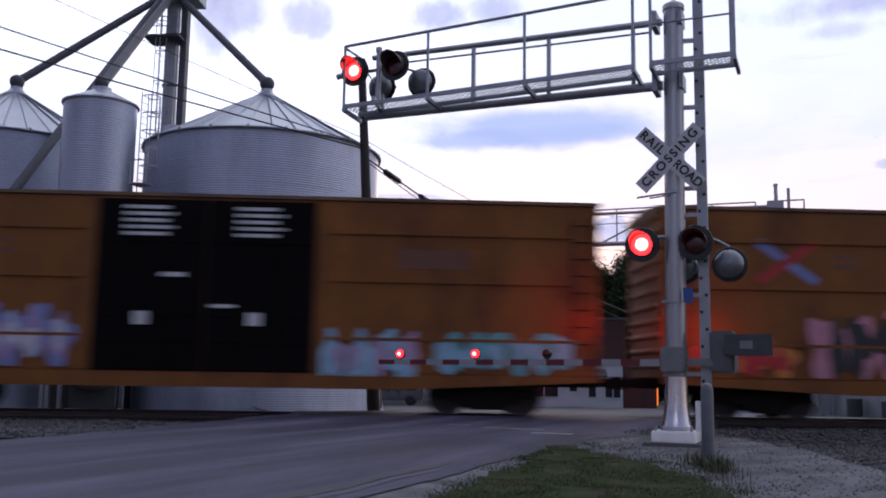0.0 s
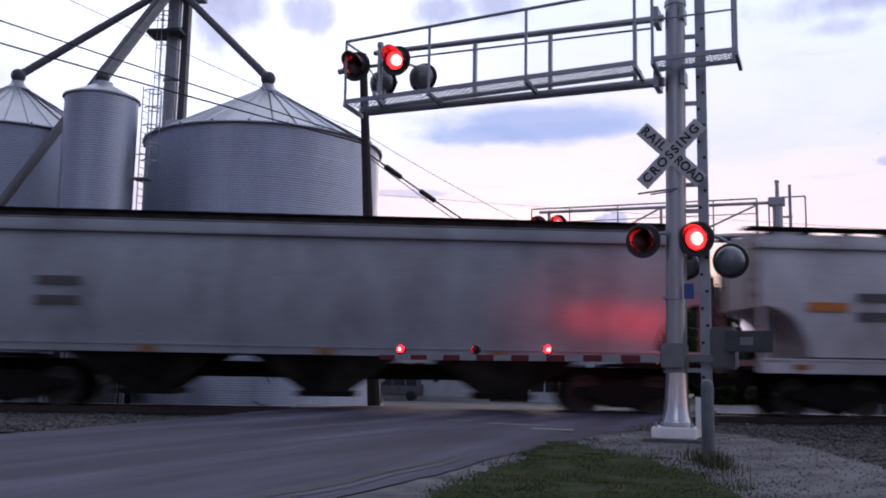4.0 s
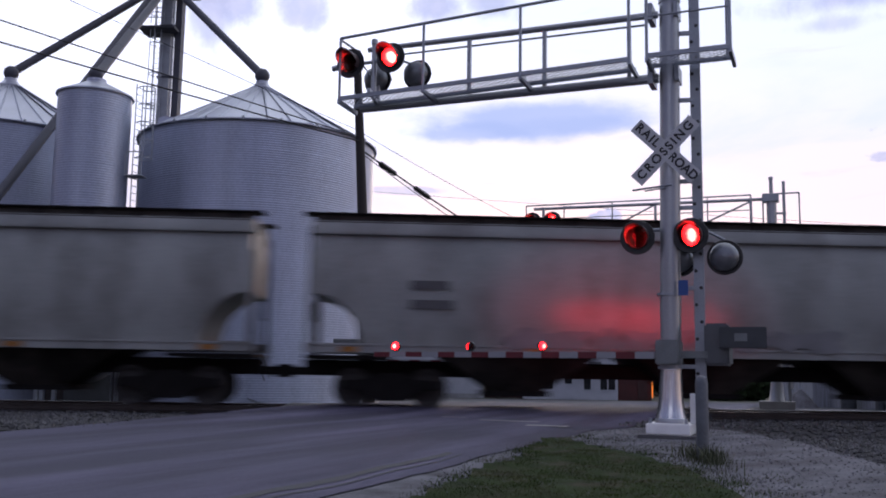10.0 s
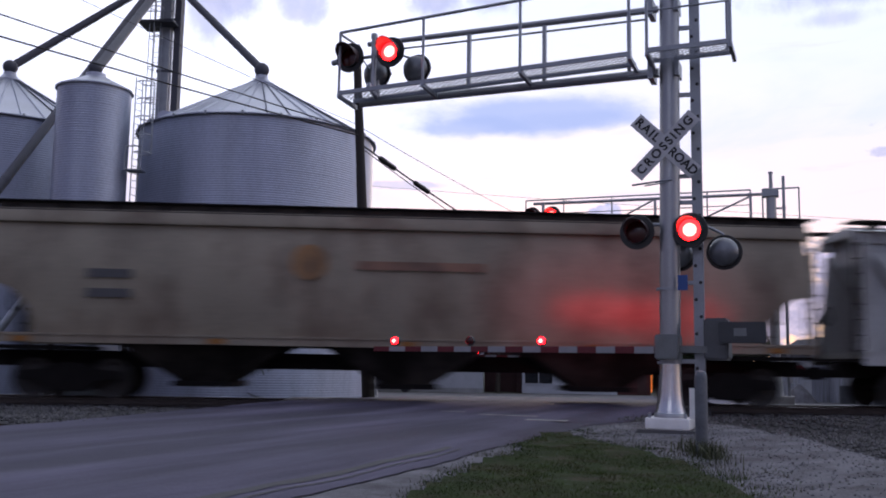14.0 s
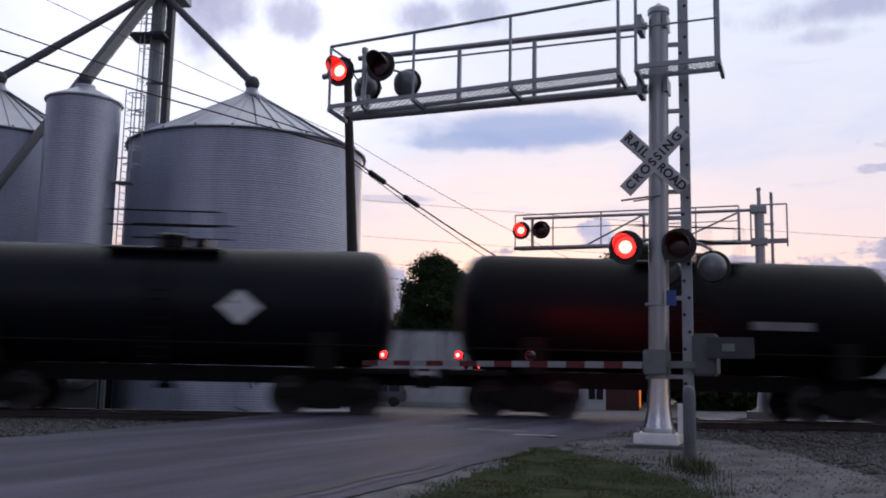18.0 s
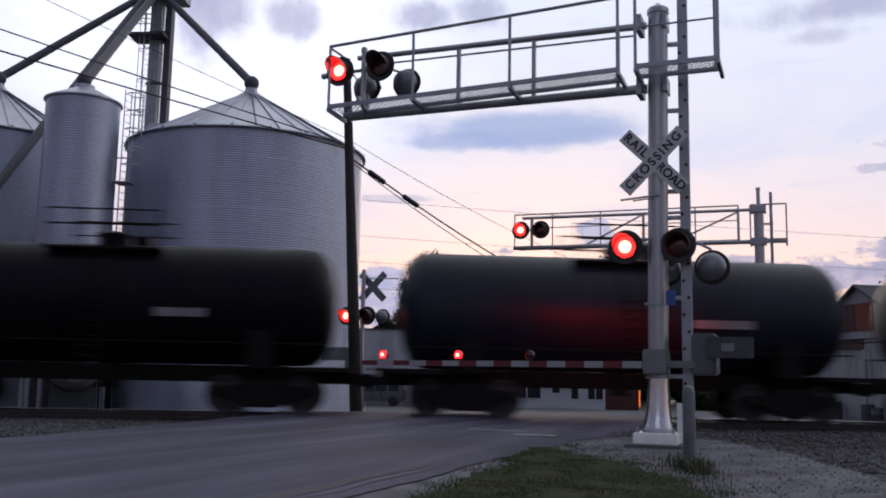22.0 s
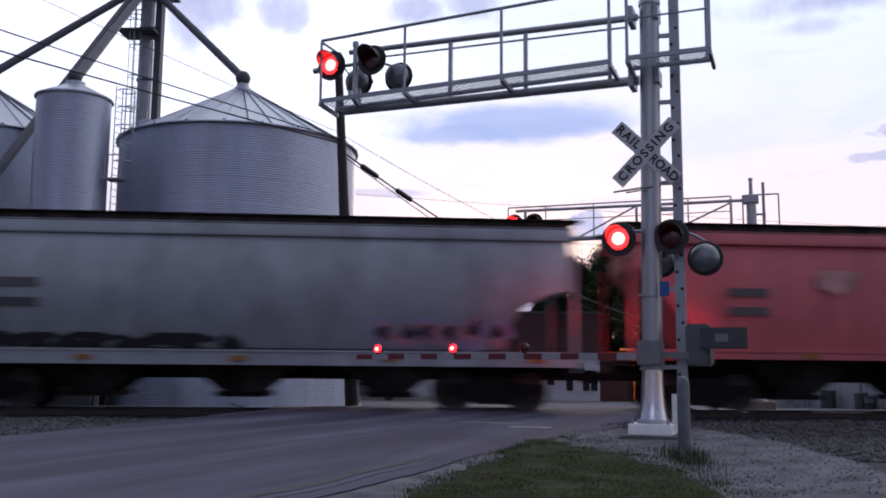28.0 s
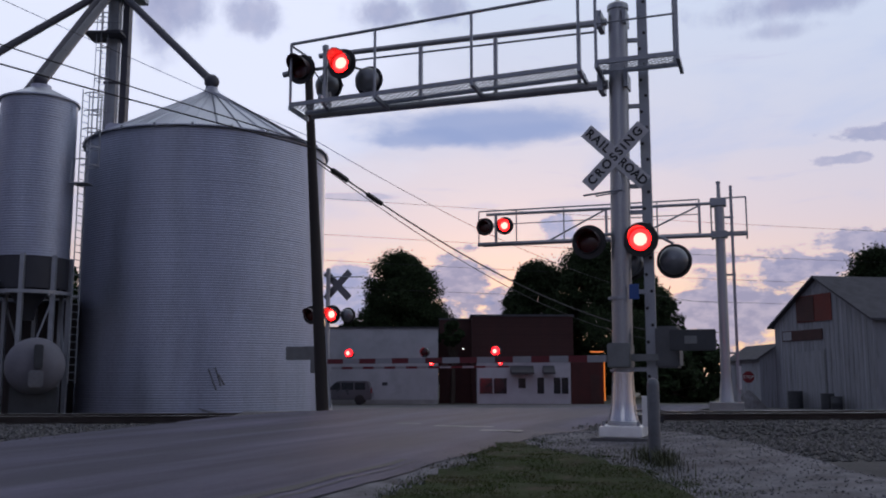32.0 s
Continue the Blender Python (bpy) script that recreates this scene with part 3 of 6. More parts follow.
def inside(x, y, ring):
    hit = False
    for (x0, y0), (x1, y1) in zip(ring, ring[1:] + ring[:1]):
        if (y0 > y) != (y1 > y) and x < (x1 - x0) * (y - y0) / (y1 - y0) + x0:
            hit = not hit
    return hit


def lawn_spot():
    x, y = rng.uniform(-1.7, 3.2), rng.uniform(4.2, 14.2)
    k = 0.35 * noise.noise(Vector((x * 1.7, y * 0.9, 1))) + rng.gauss(0, 0.24)
    if not inside(x + k, y + 2 * k, LAWN) or noise.noise(Vector((x * 2.2, y * 1.4, 6))) > 0.20 + rng.gauss(0, 0.14):
        return None, None
    if 0.75 < x < 1.35 and 11.2 < y < 12.4 and rng.random() < 0.85:
        return None, None
    return x, y


sheet("turf", steps(-1.9, 3.0, 0.11), steps(3.6, 14.4, 0.11), pose(0, 0, 0), ground_z, TURF, "dark turf under the roadside grass", "turf", 0.05,
      lambda x, y: inside(x + 0.2 * noise.noise(Vector((x * 1.7, y * 0.9, 1))), y + 0.3 * noise.noise(Vector((x, y, 3))), LAWN))
blades("grass_patch", 85000, lawn_spot, 0.018, 0.065, GRASS, "short green grass at the roadside")


def tuft_spot():
    return rng.gauss(2.36, 0.10), rng.gauss(10.45, 0.36)


blades("weeds", 700, tuft_spot, 0.03, 0.22, surface("dry_weeds", (0.045, 0.052, 0.022), 0.8, 0, 0.3, 2, 20, 0, per_island=0.5), "dry weeds round the round-topped post")

# ---- crossing signals ----
LENSES = []  # (lens, phase, rest pose): phase 0 is lit first, 1 second
PHASE_NONE = 2


def lens_mesh(lit, r):
    bm = B()
    lathe(bm, [(0.01, -0.035), (r * 0.60, -0.03), (r * 0.85, -0.018), (r, -0.006), (r, 0.006), (r * 0.85, 0.014), (0.01, 0.02)], 28, axis="y")
    for f in bm.faces:
        c = f.calc_center_median()
        f.material_index = (2 if math.hypot(c.x, c.z) < r * 0.65 else 0) if c.y < -0.0061 else 1
    return mesh_of("lens", bm, [lit, DARKRED, LIT_CORE])


VISOR = surface("black_visor", (0.08, 0.05, 0.05), 0.5, 0.0, 0.2, 6, 60, 0.0)
lens_front = lens_rear = lens_mesh(LIT, 0.162)
bg = B()
lathe(bg, [(0.165, -0.012), (0.255, -0.012), (0.26, 0.0), (0.255, 0.008), (0.165, 0.008)], 40, axis="y", close=False)
background_mesh = mesh_of("background", bg, BLACK)
hs = B()
lathe(hs, [(0.166, -0.06), (0.172, -0.06), (0.172, 0.02), (0.20, 0.03), (0.20, 0.10), (0.15, 0.19), (0.002, 0.215), (0.002, 0.20), (0.14, 0.18), (0.165, 0.1)], 32, axis="y", close=False)
housing_mesh = mesh_of("housing", hs, BLACK)
dome = B()
lathe(dome, [(0.205, 0.012), (0.206, 0.11), (0.19, 0.155), (0.14, 0.205), (0.07, 0.232), (0.0005, 0.24)], 32, axis="y", close=False)
back_dome_mesh = mesh_of("back_cover", dome, GREY_BACK)
vs = B()
n_v = 24
ri, ro = [], []
for rr, out in ((0.168, ri), (0.178, ro)):
    for i in range(n_v + 1):
        a = radians(-35 + 250 * i / n_v)
        ln = 0.10 + 0.23 * max(0.0, math.sin(a)) ** 0.6 if math.sin(a) > 0 else 0.10
        out.append((vs.verts.new((rr * math.cos(a), -0.01, rr * math.sin(a))), vs.verts.new((rr * math.cos(a), -0.01 - ln, rr * math.sin(a) * 0.97))))
for ring in (ri, ro):
    for p, q in zip(ring, ring[1:]):
        vs.faces.new((p[0], q[0], q[1], p[1]))
for p, q, r_, s_ in zip(ri, ri[1:], ro, ro[1:]):
    vs.faces.new((p[1], q[1], s_[1], r_[1]))
for i in (0, n_v):
    vs.faces.new((ri[i][0], ri[i][1], ro[i][1], ro[i][0]))
visor_mesh = mesh_of("visor", vs, VISOR)


def lamp_unit(owner, x, y, z, facing, phase, rear=False, scale=1.0, grey=False, tilt=0.0):
    """A flashing lamp: housing, round background, visor, and a lens that turns its lit or its dark face outwards."""
    turn = pose(x, y, z, tilt, 0, 0 if facing < 0 else 180) @ Matrix.Diagonal((scale, scale, scale, 1))
    h = part("lamp_housing", housing_mesh, BLACK, owner, "black flasher housing", turn)
    part("background", background_mesh, BLACK, h)
    part("visor", visor_mesh, BLACK, h, "black visor over the lens")
    if grey:
        part("back_cover", back_dome_mesh, GREY_BACK, h, "grey domed back cover")
    ln = part("lens", lens_rear if rear else lens_front, LIT, h, "red lens", pose(0, -0.015, 0))
    LENSES.append((ln, phase))
    return h


def crossbuck(owner, x, y, z, facing, words=True):
    for k, (a, text) in enumerate(((-45, "RAIL  ROAD"), (45, "CROSSING"))):
        m = pose(x, y - 0.012 * k * (1 if facing < 0 else -1), z) @ pose(0, 0, 0, 0, -a, 0)
        bm = quad_box(B(), -0.61, 0.61, -0.004, 0.004, -0.115, 0.115)
        blade = part("crossbuck_blade", bm, SIGN_WHITE if words else GREY_BACK, owner, "white crossbuck blade with black letters" if words else "plain grey back of a crossbuck blade", m)
        if words:
            if k == 0:
                lettering("letters", "RAIL", 0.185, SIGN_BLACK, blade, pose(-0.36, -0.008, 0.0, 90, 0, 0), spacing=1.24, bold=0.005)
                lettering("letters", "ROAD", 0.185, SIGN_BLACK, blade, pose(0.36, -0.008, 0.0, 90, 0, 0), spacing=1.0, bold=0.005)
            else:
                lettering("letters", "CROSSING", 0.185, SIGN_BLACK, blade, pose(0, -0.008, 0.0, 90, 0, 0), spacing=1.32, bold=0.005)


def grating(owner, x0, x1, y0, y1, z):
    """Expanded metal decking: thin strips that cross in diamonds."""
    bm = B()
    w = y1 - y0
    x = x0 - w
    while x < x1:
        for s in (1, -1):
            a, b = (x, y0), (x + w, y1)
            if s < 0:
                a, b = (x, y1), (x + w, y0)
            pa, pb = Vector((a[0], a[1], z)), Vector((b[0], b[1], z))
            t0, t1 = max(0.0, (x0 - a[0]) / w), min(1.0, (x1 - a[0]) / w)
            if t1 - t0 > 0.02:
                bar(bm, pa.lerp(pb, t0), pa.lerp(pb, t1), 0.010, 0.008)
        x += 0.10
    return tagged(part("walkway_grating", bm, GALV, owner, "expanded metal walkway decking"), kind="stuff")


def walkway(owner, x0, x1, y0, y1, z, posts, top, slope=(0.0, 0.0)):
    """A grated deck with a front handrail; slope: how deck and rail fall towards -x."""
    dk, rl = (lambda x: z + slope[0] * (x - x1)), (lambda x: top + slope[1] * (x - x1))
    grating(owner, x0, x1, y0, y1, z).matrix_basis = Matrix.Translation((x1, 0, z)) @ pose(0, 0, 0, 0, -math.degrees(slope[0]), 0) @ Matrix.Translation((-x1, 0, -z))
    for y in (y0, y1):
        part("walkway_edge", bar(B(), (x0, y, dk(x0)), (x1, y, dk(x1)), 0.03, 0.07), GALV, owner)
    for x in posts:
        part("handrail_post", cyl(B(), (x, y0, dk(x) - 0.04), (x, y0, rl(x)), 0.024, seg=10), GALV, owner)
        part("deck_bracket", bar(B(), (x, y0 - 0.02, dk(x) - 0.05), (x, y1 + 0.1, dk(x) - 0.09), 0.05, 0.07), GALV, owner)
    part("handrail", cyl(B(), (x0, y0, rl(x0)), (x1, y0, rl(x1)), 0.026, seg=10), GALV, owner)


def gate_arm(owner, x0, length, y, z, tilt, flip=1, lamps=(0.94, 0.65, 0.40), h=0.10, taper=0.75, n=16):
    """A striped barrier arm in pieces, with three lamps on top."""
    arm = part("gate_arm", bar(B(), (0, 0, 0), (flip * length, 0, 0), 0.02, h * 0.7), GALV, owner, "lowered red and white striped gate arm", pose(x0, y, z, 0, -tilt * flip, 0))
    for i in range(n):
        a, b = length * i / n, length * (i + 1) / n
        hh = h * (1 - (1 - taper) * i / n)
        lo, hi = (a, b - 0.004) if flip > 0 else (-b + 0.004, -a)
        part("stripe", quad_box(B(), lo, hi, -0.025, 0.025, -hh / 2, hh / 2), ARM_WHITE if i % 2 == 0 else ARM_RED, arm)
    for k, u in enumerate(lamps):
        x = flip * length * u
        lh = B()
        quad_box(lh, x - 0.03, x + 0.03, -0.035, 0.035, h / 2, h / 2 + 0.03)
        lathe(lh, [(0.071, -0.03), (0.075, 0.0), (0.07, 0.05)], 16, (x, 0, h / 2 + 0.08), "y", False)
        part("gate_lamp_housing", lh, BLACK, arm)
        bm = B()
        lathe(bm, [(0.005, -0.054), (0.032, -0.052), (0.055, -0.040), (0.066, -0.01), (0.066, 0.01), (0.03, 0.02), (0.005, 0.022)], 18, axis="y")
        for f in bm.faces:
            c = f.calc_center_median()
            f.material_index = (2 if c.y < -0.0515 else 0) if c.y < -0.0101 else 1
        ln = part("gate_lamp_lens", mesh_of("gate_lamp_lens", bm, [LIT_SMALL, DARKRED, LIT_CORE]), LIT, arm, "red gate lamp", pose(x, 0, h / 2 + 0.08))
        if k:
            LENSES.append((ln, k - 1))
    return arm


NEAR_SIG = pose(2.64, 13.8, 0, 0, 0, ROAD_TURN)
sig = thing("cantilever_signal", "galvanised cantilever crossing signal with a railed walkway over the road", "crossing signal", NEAR_SIG)
base = B()
quad_box(base, -0.31, 0.31, -0.31, 0.31, 0.03, 0.19)
part("base_plate", base, BRIGHT, sig, "bright cast base plate", None, 0.015)
found = B()
quad_box(found, -0.42, 0.42, -0.42, 0.42, -0.5, 0.028)
part("foundation", found, surface("stained_concrete", (0.10, 0.098, 0.10), 0.9, 0.0, 0.3, 2, 25, 0.08), sig, "concrete foundation", None, 0.02)
ms = B()
lathe(ms, [(0.235, 0.19), (0.235, 0.23), (0.222, 0.25), (0.190, 0.38), (0.170, 0.55), (0.157, 0.80), (0.150, 1.05), (0.147, 6.52), (0.165, 6.52), (0.165, 6.59), (0.15, 6.61), (0.06, 6.66), (0.02, 6.70)], 36)
mast = part("mast", ms, ALU, sig, "tapered grey steel mast", pose(0, 0, 0, 0, 0.65, 0))
fl = B()
lathe(fl, [(0.225, 0.252), (0.193, 0.38), (0.173, 0.55), (0.160, 0.80), (0.154, 0.98), (0.150, 0.98)], 36, close=False)
part("mast_flare", fl, surface("smooth_cast_aluminium", (0.55, 0.55, 0.56), 0.24, 0.9, 0.12, 3, 30, 0.02), mast, "smooth bright flare at the foot of the mast")
for z in (0.98, 2.05):
    bm = B()
    lathe(bm, [(0.16 + (0.06 if z < 0.5 else 0.0), z - 0.02), (0.175 + (0.06 if z < 0.5 else 0.0), z - 0.02), (0.175 + (0.055 if z < 0.5 else 0.0), z + 0.02), (0.16 + (0.05 if z < 0.5 else 0), z + 0.02)], 30, close=False)
    part("mast_band", bm, GALV, sig)
for dx in (-0.25, 0.25):
    for dy in (-0.25, 0.25):
        part("anchor_bolt", cyl(B(), (dx, dy, 0.19), (dx, dy, 0.26), 0.022, seg=8), GALV, sig)
# arm of two pipes with uprights
part("arm_pipe", cyl(B(), (-0.1, 0.02, 6.37), (-5.1, 0.02, 6.42), 0.055, 0.045, 16), ALU, sig)
part("arm_pipe", cyl(B(), (-0.1, 0.02, 5.36), (-5.22, 0.02, 5.36), 0.075, 0.06, 16), ALU, sig)
part("arm_conduit", cyl(B(), (-0.3, 0.1, 6.26), (-5.0, 0.1, 6.30), 0.018, seg=8), GALV, sig)
for x in (-0.55, -1.91, -3.21, -4.9):
    part("arm_upright", bar(B(), (x, 0.02, 5.36), (x, 0.02, 6.40), 0.06, 0.06), ALU, sig)
for z in (5.36, 6.37):
    cl = B()
    quad_box(cl, -0.24, -0.16, -0.17, 0.2, z - 0.13, z + 0.13)
    quad_box(cl, 0.16, 0.22, -0.17, 0.17, z - 0.11, z + 0.11)
    cyl(cl, (-0.52, -0.12, z - 0.07), (-0.1, -0.12, z - 0.06), 0.02, seg=8)
    part("arm_clamp", cl, GALV, sig)
walkway(sig, -5.31, -0.43, -0.6, -0.08, 5.50, (-5.31, -3.77, -2.12, -0.43), 6.63, slope=(0.022, 0.038))
walkway(sig, -0.17, 1.01, -0.6, -0.1, 5.52, (-0.17, 1.01), 6.66)
part("handrail", cyl(B(), (-0.17, -0.6, 6.12), (1.01, -0.6, 6.12), 0.016, seg=8), GALV, sig)
part("handrail_post", cyl(B(), (0.92, -0.1, 5.5), (0.92, -0.1, 6.66), 0.022, seg=10), GALV, sig)
for x, z in ((-5.31, 6.42), (1.01, 6.64)):
    part("end_rail", cyl(B(), (x, -0.6, z), (x, -0.05, z), 0.02, seg=8), GALV, sig)
part("deck_bracket", bar(B(), (-4.75, -0.62, 5.48), (-4.9, 0.1, 5.40), 0.06, 0.07), GALV, sig)
# lamps over the road
lp = B()
cyl(lp, (-4.82, -0.30, 5.45), (-4.82, -0.30, 6.42), 0.045, seg=14)
lathe(lp, [(0.055, 6.38), (0.055, 6.46), (0.02, 6.48)], 14, (-4.82, -0.30, 0))
part("lamp_post", lp, ALU, sig)
ca = B()
cyl(ca, (-5.5, -0.30, 6.06), (-4.4, -0.30, 6.08), 0.03, seg=10)
cyl(ca, (-5.62, -0.30, 6.04), (-5.4, -0.30, 6.06), 0.05, seg=10)
cyl(ca, (-4.45, -0.25, 6.1), (-4.18, 0.1, 6.05), 0.022, seg=8)
cyl(ca, (-4.9, -0.28, 5.85), (-5.08, -0.3, 6.1), 0.015, seg=6)
part("lamp_crossarm", ca, GALV, sig)
lamp_unit(sig, -5.22, -0.40, 6.06, -1, 0)
lamp_unit(sig, -4.46, -0.40, 6.07, -1, 1)
lamp_unit(sig, -4.98, 0.16, 5.90, 1, 1, grey=True)
lamp_unit(sig, -4.22, 0.16, 5.92, 1, 0, grey=True)
# lamps on the mast
ca = B()
cyl(ca, (-0.44, 0, 3.02), (0.40, 0, 3.02), 0.028, seg=10)
cyl(ca, (0.40, 0, 3.02), (0.62, 0.15, 2.95), 0.022, seg=10)
cyl(ca, (0.62, 0.15, 2.95), (0.78, 0.2, 2.86), 0.022, seg=10)
part("lamp_crossarm", ca, GALV, sig)
lamp_unit(sig, -0.43, -0.12, 2.90, -1, 0)
lamp_unit(sig, 0.34, -0.12, 2.90, -1, 1)
lamp_unit(sig, 0.78, 0.22, 2.60, 1, 1, rear=True, grey=True)
lamp_unit(sig, 0.12, 0.30, 2.60, 1, 0, rear=True, grey=True)
crossbuck(sig, 0.01, -0.19, 4.17, -1)
cs = B()
cyl(cs, (-0.5, -0.1, 3.62), (0.1, -0.16, 3.66), 0.016, seg=8)
cyl(cs, (-0.3, -0.2, 3.58), (0.12, -0.12, 3.64), 0.012, seg=8)
part("sign_bracket", cs, GALV, sig)
part("blue_sign", quad_box(B(), 0.16, 0.30, -0.17, -0.155, 2.02, 2.24), SIGN_BLUE, sig, "small blue emergency sign")
# tall perforated post beside the mast
po = B()
bar(po, (0.42, 0.13, 0.05), (0.42, 0.13, 7.3), 0.15, 0.06)
part("perforated_post", po, GALV, sig, "tall perforated steel post")
hole = mesh_of("hole", lathe(B(), [(0.005, -0.004), (0.026, -0.003), (0.026, 0.003), (0.005, 0.004)], 10, axis="y"), BLACK)
for i in range(26):
    part("hole", hole, BLACK, sig, "", pose(0.38 + 0.07 * (i % 2), 0.098, 0.9 + i * 0.25))
for z in (1.0, 2.15, 3.35, 3.75, 5.0, 6.05):
    part("post_bracket", bar(B(), (0.12, 0.08, z), (0.42, 0.13, z), 0.05, 0.06), GALV, sig)

# gate on the mast
gate = thing("crossing_gate", "lowered crossing gate with counterweight and grey mechanism", "crossing gate", NEAR_SIG)
gb = B()
quad_box(gb, -0.17, 0.16, -0.28, 0.20, 1.02, 1.38)
part("gate_bracket", gb, GREY_BOX, gate, "grey bracket round the mast", None, 0.02)
mb = B()
quad_box(mb, 0.50, 0.84, -0.1, 0.45, 1.02, 1.62)
part("mechanism_box", mb, surface("dark_grey_housing", (0.09, 0.095, 0.10), 0.55, 0.1, 0.25, 4, 40, 0.03), gate, "grey gate mechanism box", None, 0.03)
pa = B()
prism(pa, [(0.12, 1.12), (0.55, 1.12), (0.55, 1.22), (0.12, 1.22)], -0.1, -0.04)
part("support_arm", pa, GREY_BOX, gate)
cw = B()
quad_box(cw, 0.72, 1.36, -0.22, -0.16, 1.26, 1.56)
part("counterweight", cw, DARK_PLATE, gate, "dark counterweight plate", None, 0.012)
part("nameplate", quad_box(B(), 0.93, 1.10, -0.232, -0.222, 1.36, 1.47), GREY_BOX, gate, "small grey plate")
gate_arm(gate, -0.18, 4.53, -0.24, 1.155, -0.25, -1, (0.916, 0.629, 0.373))

# round-topped post in the gravel
bp = thing("bollard", "grey round-topped steel post with a reflective strip", "bollard", pose(2.37, 10.6, 0, 0, 0, ROAD_TURN))
bm = B()
lathe(bm, [(0.070, -0.5), (0.070, 0.79), (0.064, 0.83), (0.045, 0.865), (0.01, 0.88)], 24)
part("post", bm, surface("dull_post_steel", (0.12, 0.13, 0.145), 0.5, 0.4, 0.25, 5, 40, 0.03), bp)
part("reflective_strip", quad_box(B(), -0.125, -0.06, -0.02, -0.005, 0.34, 0.68), BRIGHT, bp)

# far cantilever
FAR_SIG = pose(8.6, 28.5, 0, 0, 0, -18)
fs = thing("cantilever_signal", "galvanised cantilever crossing signal beyond the track", "crossing signal", FAR_SIG)
bm = B()
lathe(bm, [(0.24, -0.3), (0.24, 0.1), (0.22, 0.14), (0.16, 0.8), (0.147, 0.9), (0.147, 6.38), (0.06, 6.41), (0.055, 6.86), (0.07, 6.86), (0.07, 6.93), (0.01, 6.95)], 28)
part("mast", bm, ALU, fs)
part("foundation", quad_box(B(), -0.5, 0.5, -0.4, 0.4, -0.6, 0.12), CONCRETE, fs, "pale concrete foundation")
part("arm_pipe", cyl(B(), (-0.1, 0, 6.25), (-7.5, 0, 6.28), 0.05, seg=12), ALU, fs)
part("arm_pipe", cyl(B(), (-0.1, 0, 5.25), (-7.8, 0, 5.28), 0.07, seg=12), ALU, fs)
for x in (-3.5, -0.6):
    part("arm_upright", bar(B(), (x, 0, 5.25), (x, 0, 6.3), 0.08, 0.08), ALU, fs)
for a, b in (((-3.5, 6.25), (-5.4, 5.3)), ((-0.6, 6.2), (-2.6, 5.3))):
    part("arm_brace", cyl(B(), (a[0], 0.0, a[1]), (b[0], 0.0, b[1]), 0.03, seg=8), ALU, fs)
walkway(fs, -7.8, -0.6, 0.1, 0.65, 5.32, (), 6.42)
for x in (-7.8, -6.5, -4.9, -3.3, -1.9, -0.6):
    part("handrail_post", cyl(B(), (x, 0.1, 5.3), (x, 0.1, 6.42), 0.022, seg=8), GALV, fs)
part("handrail", cyl(B(), (-7.8, 0.1, 5.95), (-0.6, 0.1, 5.95), 0.016, seg=8), GALV, fs)
walkway(fs, -0.25, 0.80, 0.1, 0.65, 5.32, (0.80, -0.25), 6.42)
part("handrail_post", cyl(B(), (0.80, 0.1, 5.3), (0.80, 0.1, 6.42), 0.022, seg=8), GALV, fs)
part("end_rail", cyl(B(), (0.80, 0.1, 6.4), (0.80, 0.65, 6.4), 0.02, seg=8), GALV, fs)
part("side_post", bar(B(), (0.36, 0.1, -0.1), (0.36, 0.1, 6.8), 0.09, 0.06), GALV, fs)
for z in (1.6, 4.0, 5.8):
    part("post_bracket", bar(B(), (0.1, 0.05, z), (0.42, 0.1, z), 0.05, 0.06), GALV, fs)
for z in (5.25, 6.25):
    part("arm_clamp", quad_box(B(), -0.26, 0.22, -0.2, 0.2, z - 0.1, z + 0.1), GALV, fs)
part("lamp_post", cyl(B(), (-7.15, -0.1, 5.3), (-7.15, -0.1, 6.3), 0.05, seg=12), ALU, fs)
part("lamp_crossarm", cyl(B(), (-7.6, -0.1, 5.85), (-6.7, -0.1, 5.85), 0.03, seg=10), GALV, fs)
lamp_unit(fs, -7.5, -0.22, 5.84, -1, 0, scale=1.15)
lamp_unit(fs, -6.82, -0.22, 5.84, -1, 1, scale=1.15)
part("reflective_strip", quad_box(B(), 0.38, 0.46, 0.04, 0.048, 0.5, 1.2), SIGN_WHITE, fs)

# far mast with its gate, left of the road
FAR_L = pose(-3.72, 30, 0, 0, 0, ROAD_TURN)
fm = thing("signal_mast", "grey crossing signal mast seen from behind", "crossing signal", FAR_L)
bm = B()
lathe(bm, [(0.2, -0.6), (0.2, -0.05), (0.075, 0.3), (0.07, 4.35), (0.01, 4.4)], 20)
part("mast", bm, ALU, fm)
part("lamp_crossarm", cyl(B(), (-0.55, 0, 2.95), (0.55, 0, 2.95), 0.028, seg=10), GALV, fm)
lamp_unit(fm, -0.50, -0.16, 2.86, -1, 0, scale=1.15)
lamp_unit(fm, 0.24, -0.16, 2.86, -1, 1, scale=1.15)
lamp_unit(fm, 0.62, 0.2, 2.84, 1, 0, grey=True)
crossbuck(fm, 0.28, 0.1, 3.82, 1, words=False)
part("sign_bracket", cyl(B(), (-0.1, 0.05, 4.1), (1.2, 0.05, 4.06), 0.02, seg=8), GALV, fm)
fg = thing("crossing_gate", "lowered far crossing gate with red and white arm", "crossing gate", FAR_L)
part("mechanism_box", quad_box(B(), -0.5, -0.15, -0.2, 0.3, 1.0, 1.5), GREY_BOX, fg, "", None, 0.02)
part("counterweight", quad_box(B(), -1.4, -0.35, -0.2, -0.1, 1.42, 1.85), GREY_BOX, fg, "grey counterweight plate", None, 0.02)
